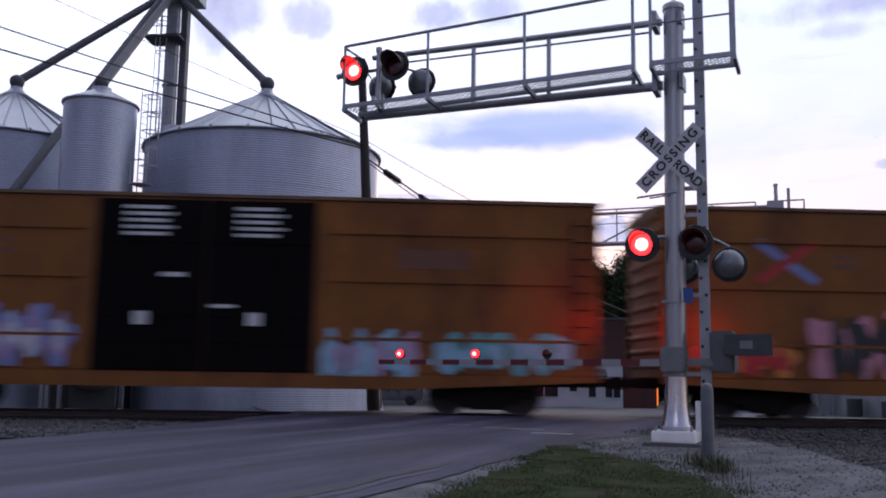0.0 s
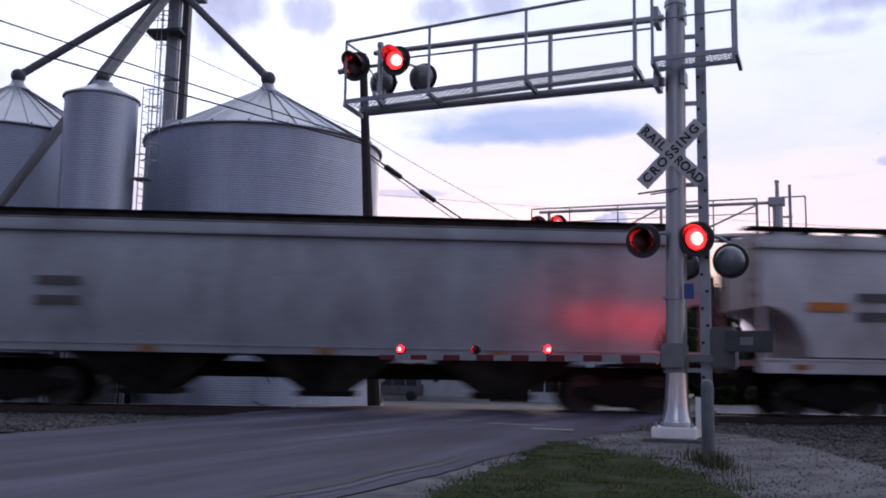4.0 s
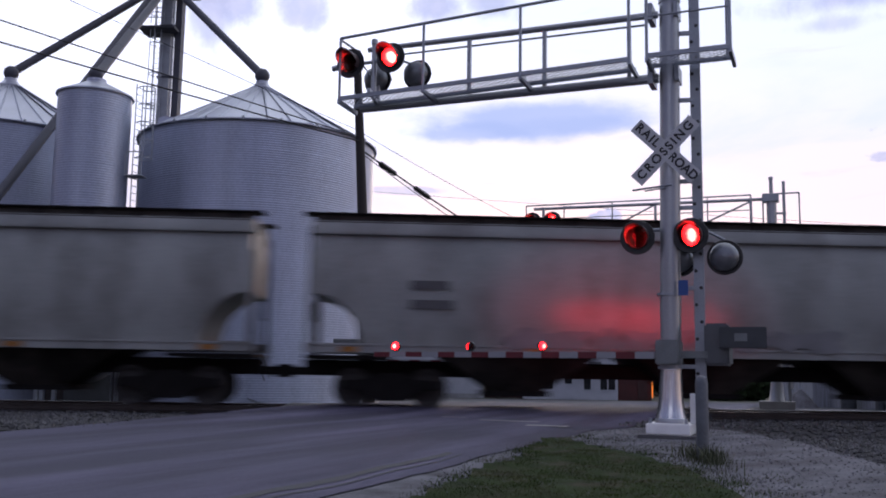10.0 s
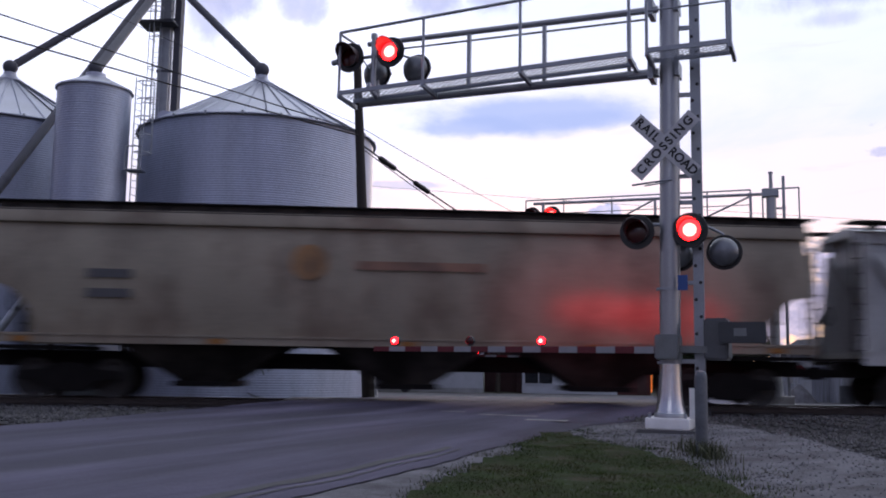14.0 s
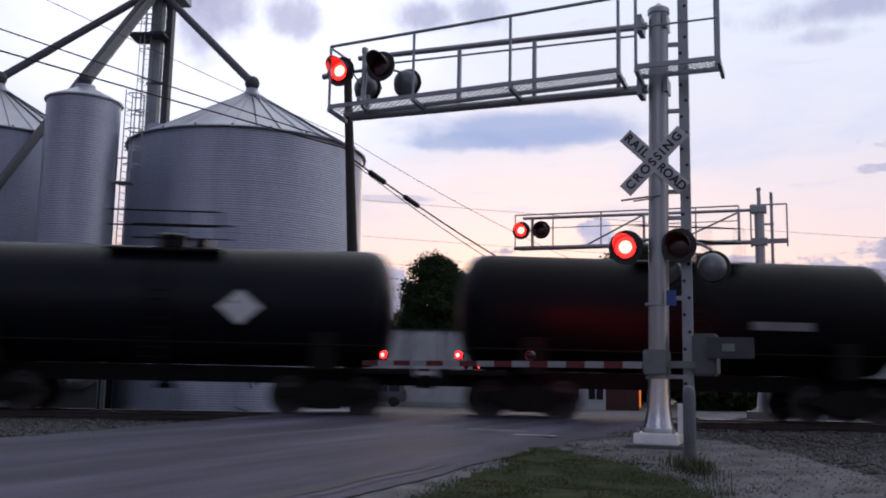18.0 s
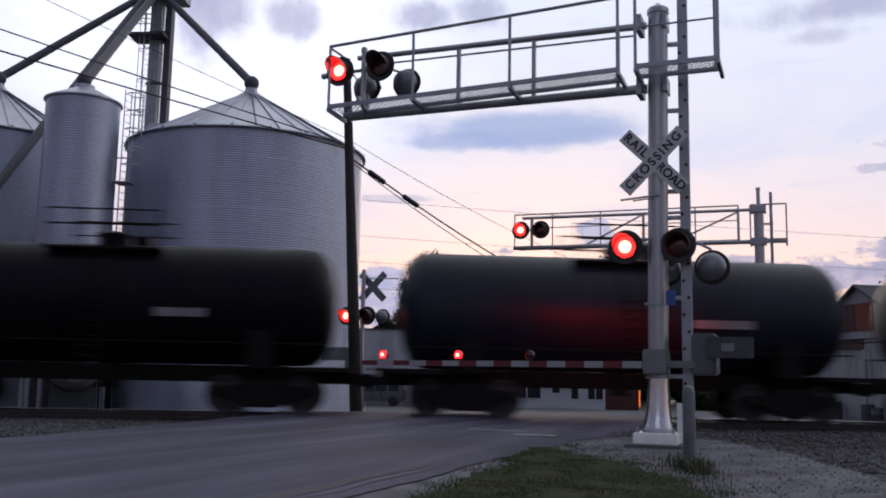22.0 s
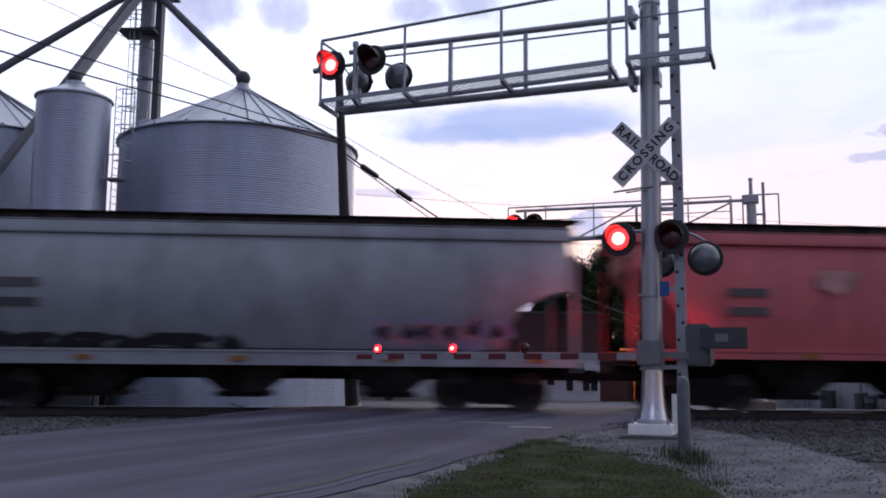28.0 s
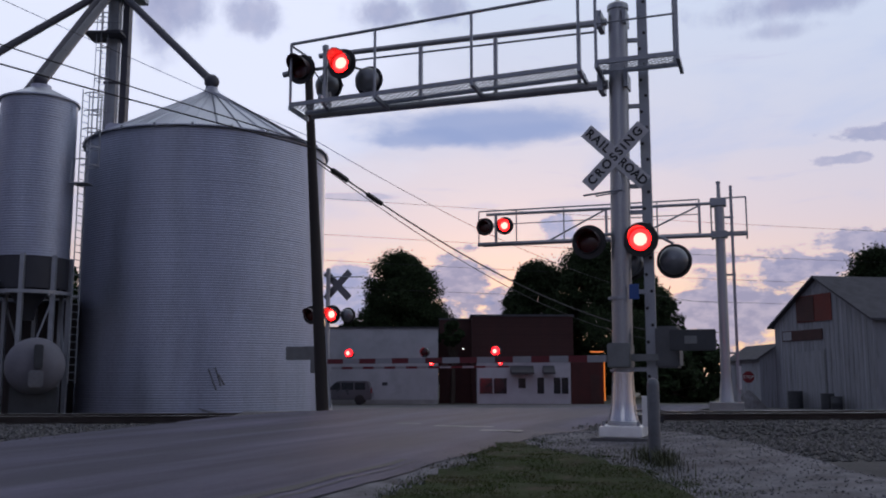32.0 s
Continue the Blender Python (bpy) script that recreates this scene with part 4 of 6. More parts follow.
gate_arm(fg, 0.15, 5.9, 0.05, 1.155, 0.3, 1, (0.955, 0.655, 0.58), 0.08)

# ---- grain bins and elevator ----


def corrugated(name, R, z0, z1, pitch, depth, seg, material, parent, ring_h=1.12):
    """Corrugated wall: waves up the wall, a small step at each ring of sheets."""
    n = int((z1 - z0) / pitch) * 5
    verts, faces = [], []
    for i in range(n + 1):
        z = z0 + (z1 - z0) * i / n
        r = R + depth * math.sin(2 * math.pi * (z - z0) / pitch) + 0.004 * (int((z - z0) / ring_h) % 2)
        for j in range(seg):
            t = 2 * math.pi * j / seg
            verts.append((r * math.cos(t), r * math.sin(t), z))
    for i in range(n):
        for j in range(seg):
            k = (j + 1) % seg
            faces.append((i * seg + j, i * seg + k, (i + 1) * seg + k, (i + 1) * seg + j))
    me = bpy.data.meshes.new(name)
    me.from_pydata(verts, [], faces)
    me.materials.append(material)
    me.polygons.foreach_set("use_smooth", [True] * len(faces))
    ob = new(name, me)
    ob.parent = parent
    return ob


def grain_bin(x, y, R, z0, z_eave, z_top, label, spin):
    g = thing("grain_bin", label, "grain bin", pose(x, y, 0, 0, 0, spin), "grain bins")
    corrugated("wall", R, z0, z_eave, 0.102, 0.006, 96, BIN, g)
    k = 34
    pm = B()
    a = math.pi / k
    r0, r1 = 0.55, R + 0.14
    dz = z_top - z_eave
    zr = lambda r: z_eave + dz * (1 - r / R)
    v = [pm.verts.new((r * math.cos(t), r * math.sin(t), zr(r))) for r in (r0, r1) for t in (-a, a)]
    pm.faces.new((v[0], v[2], v[3], v[1]))
    for s in (-1, 1):
        c, d = math.cos(s * a), math.sin(s * a)
        w = 0.045
        q = [pm.verts.new((r * c + o * -d, r * d + o * c, zr(r) + h)) for r in (r0, r1) for o, h in ((-w, 0), (0, 0.07), (w, 0))]
        for i in (0, 1):
            pm.faces.new((q[i], q[i + 1], q[i + 4], q[i + 3]))
    panel = mesh_of("roof_panel", pm, BIN_ROOF)
    for i in range(k):
        part("roof_panel", panel, BIN_ROOF, g, "", pose(0, 0, 0, 0, 0, 360 * i / k))
    ea = B()
    lathe(ea, [(R - 0.02, z_eave - 0.05), (R + 0.15, z_eave - 0.05), (R + 0.15, z_eave + 0.0), (R - 0.02, z_eave + 0.02)], 96, close=False)
    part("eave_ring", ea, BIN_ROOF, g)
    cap = B()
    lathe(cap, [(0.62, zr(0.6)), (0.62, zr(0.6) + 0.08), (0.45, zr(0.45) + 0.1), (0.3, z_top + 0.02), (0.3, z_top + 0.12), (0.02, z_top + 0.12)], 28)
    part("roof_cap", cap, BIN_ROOF, g)
    bl = B()
    bmesh.ops.create_uvsphere(bl, u_segments=20, v_segments=12, radius=0.36, matrix=Matrix.Translation((0, 0, z_top + 0.42)))
    part("spout_head", bl, SPOUT, g, "round distributor head")
    for i in range(22):
        t = 2 * math.pi * (i + 0.5) / 22
        part("roof_clip", quad_box(B(), -0.03, 0.03, -0.05, 0.05, -0.09, 0.07), GALV, g, "", pose((R + 0.12) * math.cos(t), (R + 0.12) * math.sin(t), z_eave, 0, 0, math.degrees(t)))
    hb = B()
    prism(hb, [(-0.45, 0), (0.45, 0), (0.4, 0.2), (0.2, 0.32), (-0.2, 0.32), (-0.4, 0.2)], -0.4, 0.4)
    rr = R * 0.78
    part("roof_hatch", hb, BIN_ROOF, g, "", pose(rr * math.cos(radians(200 - spin)), rr * math.sin(radians(200 - spin)), zr(rr) + 0.05, 0, 0, 200 - spin))
    return g


def graffiti_patch():
    g = thing("bin_graffiti", "faint grey painted scrawl low on the bin wall", "graffiti")
    for k, (deg, z, lean, ln_) in enumerate(((-69.5, 0.35, 22, 0.9), (-67.6, 0.5, 18, 0.8), (-66.2, 0.55, 30, 0.5), (-71.5, -0.55, 70, 0.5), (-68.0, -0.6, 80, 0.7))):
        t = radians(deg)
        part("stroke", quad_box(B(), -0.03, 0.03, -0.02, 0.0, 0, ln_), GREY_BACK, g, "", pose(-11.15 + 5.55 * math.cos(t), 43.3 + 5.55 * math.sin(t), z, 0, -lean, deg + 90))


grain_bin(-11.15, 43.3, 5.5, -1.1, 11.35, 14.55, "large corrugated steel grain bin with a conical roof", 7)
grain_bin(-24.2, 44.2, 5.5, -1.1, 11.7, 15.0, "large corrugated steel grain bin partly hidden by a smaller one", 3)

hb = thing("hopper_bin", "slim corrugated hopper bin on a steel leg frame", "grain bin", pose(-16.55, 37.0, 0), "grain bins")
corrugated("wall", 1.46, 5.55, 12.0, 0.102, 0.006, 48, BIN, hb)
bm = B()
lathe(bm, [(1.56, 11.97), (1.56, 12.03), (0.4, 12.62), (0.4, 12.75), (0.02, 12.76)], 32)
part("roof", bm, BIN_ROOF, hb)
bm = B()
bmesh.ops.create_uvsphere(bm, u_segments=18, v_segments=10, radius=0.3, matrix=Matrix.Translation((-0.05, 0, 13.0)))
part("spout_head", bm, SPOUT, hb)
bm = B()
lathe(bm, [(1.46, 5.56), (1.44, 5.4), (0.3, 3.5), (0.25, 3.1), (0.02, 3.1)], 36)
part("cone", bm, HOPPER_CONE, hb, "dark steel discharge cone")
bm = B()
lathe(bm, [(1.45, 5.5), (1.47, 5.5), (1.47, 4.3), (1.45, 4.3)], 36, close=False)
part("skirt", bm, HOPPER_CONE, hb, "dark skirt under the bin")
bm = B()
lathe(bm, [(1.44, 4.08), (1.62, 4.08), (1.62, 4.22), (1.44, 4.22)], 36, close=False)
part("ring_beam", bm, GALV, hb)
for i in range(8):
    t = 2 * math.pi * (i + 0.3) / 8
    c, s = 1.52 * math.cos(t), 1.52 * math.sin(t)
    part("leg", bar(B(), (c, s, -1.0), (c, s, 5.6), 0.16, 0.16), GALV, hb, "galvanised leg")
    t2 = 2 * math.pi * (i + 1.3) / 8
    if i % 2 == 0:
        part("brace", cyl(B(), (c, s, 0.3), (1.52 * math.cos(t2), 1.52 * math.sin(t2), 3.9), 0.04, seg=8), GALV, hb)
ch = B()
cyl(ch, (-0.6, -1.5, 4.6), (-2.6, -1.9, 1.6), 0.16, seg=14)
part("discharge_spout", ch, GALV, hb, "slanting discharge spout")


sh = thing("equipment_shed", "low dark board shed between the grain bins", "shed", pose(-17.55, 39.75, 0))
SHED_BOARD = surface("dark_stained_boards", (0.030, 0.023, 0.022), 0.85, 0, 0.3, 2, 20, 0.06, (4, 1, 0.3), per_object=0.3)
part("core_wall", quad_box(B(), -1.6, 1.6, -0.75, 0.8, -1.3, 4.05), SHED_BOARD, sh)
board = mesh_of("board", quad_box(B(), 0, 0.19, -0.79, -0.752, -1.3, 4.05), SHED_BOARD)
for i in range(16):
    part("board", board, SHED_BOARD, sh, "", pose(-1.6 + 0.2 * i, -0.012 * (i % 2), 0))
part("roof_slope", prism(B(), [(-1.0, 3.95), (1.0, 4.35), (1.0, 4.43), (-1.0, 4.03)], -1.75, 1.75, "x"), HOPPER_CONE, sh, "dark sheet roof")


def caged_ladder(name, label, x, y, z0, z1, turn, hoops):
    l = thing(name, label, "ladder", pose(x, y, 0, 0, 0, turn))
    for s in (-0.22, 0.22):
        part("stile", cyl(B(), (s, 0, z0), (s, 0, z1), 0.025, seg=6), GALV, l)
    n = int((z1 - z0) / 0.3)
    for i in range(n):
        z = z0 + 0.3 * (i + 0.5)
        part("rung", cyl(B(), (-0.22, 0, z), (0.22, 0, z), 0.015, seg=6), GALV, l)
    for z in hoops:
        bm = B()
        pts = [(0.36 * math.cos(radians(a)), -0.36 + 0.36 * math.sin(radians(a))) for a in range(-250, 71, 16)]
        lo = [bm.verts.new((p[0], p[1], z - 0.028)) for p in pts]
        hi = [bm.verts.new((p[0], p[1], z + 0.028)) for p in pts]
        for k in range(len(pts) - 1):
            bm.faces.new((lo[k], lo[k + 1], hi[k + 1], hi[k]))
        part("hoop", bm, GALV, l)
    for a in (-150, -90, -30):
        c = Vector((0.36 * math.cos(radians(a)), -0.36 + 0.36 * math.sin(radians(a)), 0))
        if len(hoops) > 1:
            part("cage_strap", bar(B(), (c.x, c.y, hoops[0]), (c.x, c.y, hoops[-1]), 0.04, 0.012), GALV, l)
    return l


caged_ladder("caged_ladder", "caged steel ladder on the slim bin", -14.75, 37.2, 0.6, 12.6, 75, [9.4 + 0.75 * i for i in range(5)])
lp = thing("ladder_platform", "small steel landing on the bin ladder", "platform", pose(-14.65, 37.0, 8.6))
part("deck", quad_box(B(), -0.35, 0.35, -0.35, 0.35, 0, 0.05), GALV, lp)
for x in (-0.33, 0.33):
    part("landing_post", cyl(B(), (x, -0.33, 0), (x, -0.33, 1.0), 0.025, seg=6), GALV, lp)
part("landing_rail", cyl(B(), (-0.33, -0.33, 1.0), (0.33, -0.33, 1.0), 0.025, seg=6), GALV, lp)

tw = thing("bucket_elevator", "tall bucket elevator with twin trunks and spouts", "grain elevator", pose(-18.75, 50, 0))
part("trunk", quad_box(B(), 0.0, 0.62, -0.3, 0.3, -1.2, 24.5), GALV, tw, "", None, 0.02)
part("trunk", quad_box(B(), 0.84, 1.2, -0.3, 0.3, -1.2, 24.5), SPOUT, tw, "darker return trunk", None, 0.02)
for x in (0.70,):
    part("riser_pipe", cyl(B(), (x, -0.2, -1.2), (x, -0.2, 24.5), 0.035, seg=10), BIN_ROOF, tw)
part("head_house", quad_box(B(), -0.4, 1.9, -0.8, 0.8, 21.9, 25.2), GALV, tw, "grey elevator head", None, 0.03)
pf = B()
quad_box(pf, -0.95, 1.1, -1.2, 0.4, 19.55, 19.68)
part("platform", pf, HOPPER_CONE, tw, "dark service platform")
for x in (-0.9, 0.1, 1.05):
    part("platform_post", cyl(B(), (x, -1.18, 19.6), (x, -1.18, 20.7), 0.03, seg=6), GALV, tw)
for z in (20.15, 20.7):
    part("platform_rail", cyl(B(), (-0.9, -1.18, z), (1.05, -1.18, z), 0.03, seg=6), GALV, tw)
for z in range(2, 24, 3):
    part("trunk_band", quad_box(B(), -0.06, 1.22, -0.34, -0.2, z - 0.06, z + 0.06), SPOUT, tw)
lad = caged_ladder("caged_ladder", "caged steel ladder on the bucket elevator", -18.75, 49.6, -1.0, 23.0, 0, [3.0 + 1.75 * i for i in range(12)])
for name, a, b, r in (("spout", (-18.25, 49.9, 22.4), (-11.2, 43.5, 15.05), 0.2), ("spout", (-18.4, 49.6, 22.4), (-16.6, 37.1, 12.95), 0.20), ("spout", (-18.6, 49.8, 22.6), (-24.2, 44.4, 15.55), 0.2),
                      ("spout", (-18.75, 49.7, 22.6), (-20.58, 32.8, 3.45), 0.2)):
    s = thing("grain_spout", "sloping steel grain spout from the elevator head", "grain spout", None, "grain spouts")
    bm = cyl(B(), a, b, r, seg=16)
    part("pipe", bm, SPOUT, s)
    for u in (0.25, 0.5, 0.75):
        c, d = Vector(a).lerp(Vector(b), u - 0.004), Vector(a).lerp(Vector(b), u + 0.004)
        part("flange", cyl(B(), c, d, r * 1.05, seg=16), SPOUT, s)
tk = thing("storage_tank", "white horizontal storage tank with a pump at its end", "tank", pose(-14.6, 33.5, 1.26, 0, 0, 23))
bm = B()
lathe(bm, [(0.02, -0.5), (0.5, -0.45), (0.85, -0.25), (1.02, 0.0), (1.02, 2.6), (0.02, 2.8)], 36, axis="y")
part("shell", bm, surface("tank_white", (0.14, 0.14, 0.165), 0.6, 0, 0.15, 2, 20, 0.02), tk)
part("pump_pipe", quad_box(B(), -0.05, 0.25, -0.75, -0.45, -0.1, 0.75), DARK_PLATE, tk, "", None, 0.03)
part("pump", quad_box(B(), -0.2, 0.3, -0.85, -0.4, -0.75, -0.15), GREY_BACK, tk, "pale pump housing", None, 0.05)
for y in (0.3, 2.0):
    part("cradle", quad_box(B(), -0.8, 0.8, y, y + 0.2, -2.2, -0.75), DARK_PLATE, tk)
graffiti_patch()

# ---- utility pole and wires ----
pl = thing("utility_pole", "dark tarred timber utility pole, leaning slightly", "utility pole", pose(-3.40, 27, 0))
part("pole", cyl(B(), (0, 0, -1.0), (-0.68, 0, 10.45), 0.19, 0.115, 18), POLE, pl)
part("guard", bar(B(), (0.17, -0.03, 0.0), (0.0, -0.03, 2.6), 0.05, 0.05), GALV, pl)


def wire(a, b, sag, r, name="overhead_wire", label="thin dark overhead wire on the pole", n=24):
    cu = bpy.data.curves.new(name, "CURVE")
    cu.dimensions, cu.bevel_depth, cu.bevel_resolution = "3D", r, 1
    sp_ = cu.splines.new("POLY")
    sp_.points.add(n)
    for i in range(n + 1):
        u = i / n
        p = Vector(a).lerp(Vector(b), u)
        p.z -= sag * 4 * u * (1 - u)
        sp_.points[i].co = (*p, 1)
    cu.materials.append(WIRE)
    return tagged(new(name, cu), label, "wire", "overhead wires")


P_TOP = (-3.95, 27, 7.75)
wire((-3.92, 26.9, 7.76), (-19.3, 16, 10.7), 0.1, 0.018, label="thick dark overhead cable, sagging slightly")
wire((-3.89, 26.9, 7.62), (-19.3, 16, 9.77), 0.1, 0.022, label="thick dark overhead cable, sagging slightly")
wire((-3.98, 27.1, 8.0), (-18.8, 20.9, 13.7), 0.1, 0.009)
cable = wire((-3.93, 27.1, 7.45), (16.5, 55, 3.5), 1.8, 0.026, label="thick dark cable with black splice sleeves")
wire((-3.93, 27.1, 7.35), (16.0, 55, 3.0), 1.8, 0.014)
wire((-4.0, 27.1, 8.0), (16.6, 55, 5.2), 1.2, 0.009)
for k, (za, zb_) in enumerate(((17.5, 14.0), (13.8, 10.9), (11.2, 8.6), (8.5, 6.6))):
    wire((-30, 88, za + 1.8), (80, 100, zb_ + 1.2), 0.6, 0.018, label="thin distant power line beyond the town")
for u in (0.0365, 0.0844):
    a, b = Vector((-3.93, 27.1, 7.45)), Vector((16.5, 55, 3.5))
    p = a.lerp(b, u) - Vector((0, 0, 1.8 * 4 * u * (1 - u)))
    d = (b - a - Vector((0, 0, 1.8 * 4 * (1 - 2 * u)))).normalized() * 0.34
    sl = part("splice_sleeve", cyl(B(), p - d, p + d, 0.085, seg=12), BLACK, cable, "black splice sleeve")
    for s in (-1, 1):
        part("sleeve_end", cyl(B(), p + s * d, p + s * d * 1.25, 0.085, 0.03, 12), BLACK, sl)

# ---- town beyond the track ----
WALL_WHITE = surface("chalky_white_wall", (0.42, 0.43, 0.45), 0.8, 0, 0.14, 0.6, 15, 0.04, second=(0.33, 0.34, 0.35), second_at=(0.5, 0.75))
BRICK = surface("dark_red_brick", (0.056, 0.022, 0.020), 0.85, 0, 0.25, 1.0, 12, 0.06, per_object=0.12)
MORTAR = surface("brick_wall_core", (0.056, 0.026, 0.024), 0.9, 0, 0.25, 2, 20, 0.05)
STORE = surface("white_storefront", (0.46, 0.47, 0.50), 0.7, 0, 0.12, 1, 20, 0.03)
GLASSD = surface("dark_window_glass", (0.012, 0.014, 0.018), 0.08, 0, 0.1, 2, 10, 0.0)
AWNING = surface("dark_awning", (0.05, 0.05, 0.055), 0.7, 0, 0.2, 3, 20, 0.03)
ROOFG = surface("grey_shingles", (0.08, 0.08, 0.09), 0.95, 0, 0.25, 2, 14, 0.1, spec=0.15)
BARN = surface("peeling_white_boards", (0.25, 0.26, 0.285), 0.8, 0, 0.18, 1.5, 18, 0.05, (6, 1, 0.3), second=(0.14, 0.14, 0.145), second_at=(0.48, 0.72), per_object=0.15)
REDWOOD = surface("faded_red_boards", (0.13, 0.024, 0.018), 0.8, 0, 0.25, 2, 18, 0.05, (1, 1, 0.4))
BARK = surface("bark", (0.05, 0.04, 0.03), 0.9, 0, 0.3, 4, 30, 0.15, (1, 1, 0.2))
LEAF = surface("summer_leaves", (0.018, 0.030, 0.012), 0.85, 0, 0.3, 1.5, 10, 0.0, per_island=0.5, spec=0.1)

wb = thing("white_building", "low white block building with a flat roof", "building", pose(0, 71, 0))
part("wall", quad_box(B(), -16.0, -0.38, 0, 10, -1.6, 4.50), WALL_WHITE, wb)
part("parapet", quad_box(B(), -16.1, -0.30, -0.08, 10.1, 4.50, 4.62), ROOFG, wb, "dark parapet cap")
part("base_course", quad_box(B(), -16.0, -0.36, -0.03, 0.0, -1.6, -0.85), CONCRETE, wb)
part("wall_vent", quad_box(B(), -4.6, -4.2, -0.06, 0.0, 0.2, 0.45), DARK_PLATE, wb)

bb = thing("brick_building", "dark red brick building with a flat roof", "building", pose(0, 73, 0))
part("wall", quad_box(B(), 2.25, 10.2, 0.0, 14, -1.6, 5.55), MORTAR, bb)
part("wall", quad_box(B(), -0.3, 2.25, 1.2, 14, -1.6, 5.35), MORTAR, bb, "paler brick side wing")
part("parapet", quad_box(B(), 2.15, 10.3, -0.1, 14.1, 5.55, 5.70), ROOFG, bb)
part("parapet", quad_box(B(), -0.35, 2.15, 1.1, 14.1, 5.35, 5.47), ROOFG, bb)
part("wall_lamp", quad_box(B(), 1.55, 1.65, 1.1, 1.2, 3.0, 3.1), glowing("small_white_lamp", (1, 0.95, 0.9), 2.0), bb, "tiny lit wall lamp")
row = mesh_of("brick_course", quad_box(B(), 0, 7.93, -0.02, 0.0, 0, 0.14), BRICK)
for i in range(21):
    part("brick_course", row, BRICK, bb, "", pose(2.26, 0, 2.2 + i * 0.155))
sf_ = thing("storefront", "white storefront with dark windows and small awnings", "storefront", pose(0, 71.6, 0))
part("wall", quad_box(B(), 2.6, 9.75, 0, 1.3, -1.6, 2.05), STORE, sf_)
part("cornice", quad_box(B(), 2.5, 9.85, -0.15, 1.3, 2.05, 2.22), STORE, sf_)
for x0, x1, z0, z1, bars_n in ((2.75, 4.9, -0.42, 0.75, 2), (7.15, 7.75, -0.42, 0.8, 1), (8.4, 9.6, -0.42, 0.8, 2)):
    w = part("window", quad_box(B(), x0 - 0.08, x1 + 0.08, -0.05, 0.0, z0 - 0.08, z1 + 0.08), STORE, sf_, "shop window")
    for i in range(bars_n):
        a = x0 + (x1 - x0) * i / bars_n
        part("pane", quad_box(B(), a + 0.04, a + (x1 - x0) / bars_n - 0.04, -0.06, -0.052, z0, z1), GLASSD, w)
dr = part("door", quad_box(B(), 5.5, 6.6, -0.05, 0.0, -1.1, 0.95), STORE, sf_, "white shop door with a dark light")
part("pane", quad_box(B(), 5.75, 6.3, -0.06, -0.052, 0.0, 0.75), GLASSD, dr)
for x0, x1, z in ((5.15, 6.9, 1.35), (7.6, 8.5, 1.35)):
    bm = B()
    prism(bm, [(0, z + 0.35), (-0.9, z - 0.15), (-0.9, z - 0.3), (0, z - 0.2)], x0, x1, "x")
    part("awning", bm, AWNING, sf_, "dark sloping awning")
rb = thing("brick_annex", "low red brick annex with a lit wall lamp", "building", pose(0, 71.8, 0))
part("wall", quad_box(B(), 9.8, 12.3, 0, 10, -1.6, 2.0), surface("maroon_brick_annex", (0.066, 0.020, 0.018), 0.85, 0, 0.25, 1.5, 14, 0.06), rb)
part("door", quad_box(B(), 11.3, 12.0, -0.04, 0.0, -1.1, 1.0), MORTAR, rb)
part("lamp_strip", cyl(B(), (12.35, -0.1, -0.95), (12.35, -0.1, 2.1), 0.05, seg=8), SODIUM, rb, "glowing orange vertical strip")
part("lamp_strip", cyl(B(), (11.3, -0.1, 2.75), (12.3, -0.1, 2.75), 0.05, seg=8), SODIUM, rb, "glowing orange lamp")
part("lamp_bracket", cyl(B(), (12.35, -0.05, 1.9), (12.35, -0.05, 2.8), 0.03, seg=8), DARK_PLATE, rb)

# parked car
CARP = surface("silver_grey_car_paint", (0.10, 0.10, 0.11), 0.3, 0.4, 0.1, 2, 20, 0.0, coat=0.5)
suv = thing("parked_car", "silver grey estate car parked by the white wall", "car", pose(-7.3, 68.5, ground_z(-6.7, 68.5) + 0.05))
bm = B()
prism(bm, [(-2.2, 0.35), (2.15, 0.35), (2.2, 0.75), (2.1, 1.0), (1.95, 1.62), (1.75, 1.70), (-0.3, 1.70), (-1.1, 1.08), (-2.05, 0.95), (-2.2, 0.7)], -0.9, 0.9)
part("body", bm, CARP, suv, "", None, 0.06)
for x0, x1, s in ((-0.85, -0.1, 0.18), (0.0, 0.85, 0.0), (0.95, 1.7, 0.0)):
    part("side_window", prism(B(), [(x0, 1.08), (x1, 1.08), (x1 - 0.02, 1.58), (x0 + s * 2, 1.58)], -0.915, -0.902), GLASSD, suv)
wm = mesh_of("car_wheel", lathe(B(), [(0.05, -0.1), (0.22, -0.12), (0.36, -0.1), (0.36, 0.1), (0.05, 0.12)], 20, axis="y"), BLACK)
for x in (-1.35, 1.3):
    for y in (-0.85, 0.85):
        part("wheel", wm, BLACK, suv, "", pose(x, y, 0.36))
part("tail_light", quad_box(B(), 2.1, 2.2, -0.92, -0.7, 0.85, 1.2), SIGN_RED, suv)

# white gabled shed
BARN_M = pose(20.3, 57, 0, 0, 0, -78.7)
bn = thing("gabled_shed", "weathered white board shed with a grey gabled roof", "shed", BARN_M)
g0, BW, EV, AP = -1.3, 9.18, 3.95, 6.4
part("core_wall", prism(B(), [(0, g0), (BW, g0), (BW, EV), (BW / 2, AP), (0, EV)], 0.06, 16, "y"), BARN, bn)


def gable(x):
    return EV + (AP - EV) * (1 - abs(x - BW / 2) / (BW / 2))


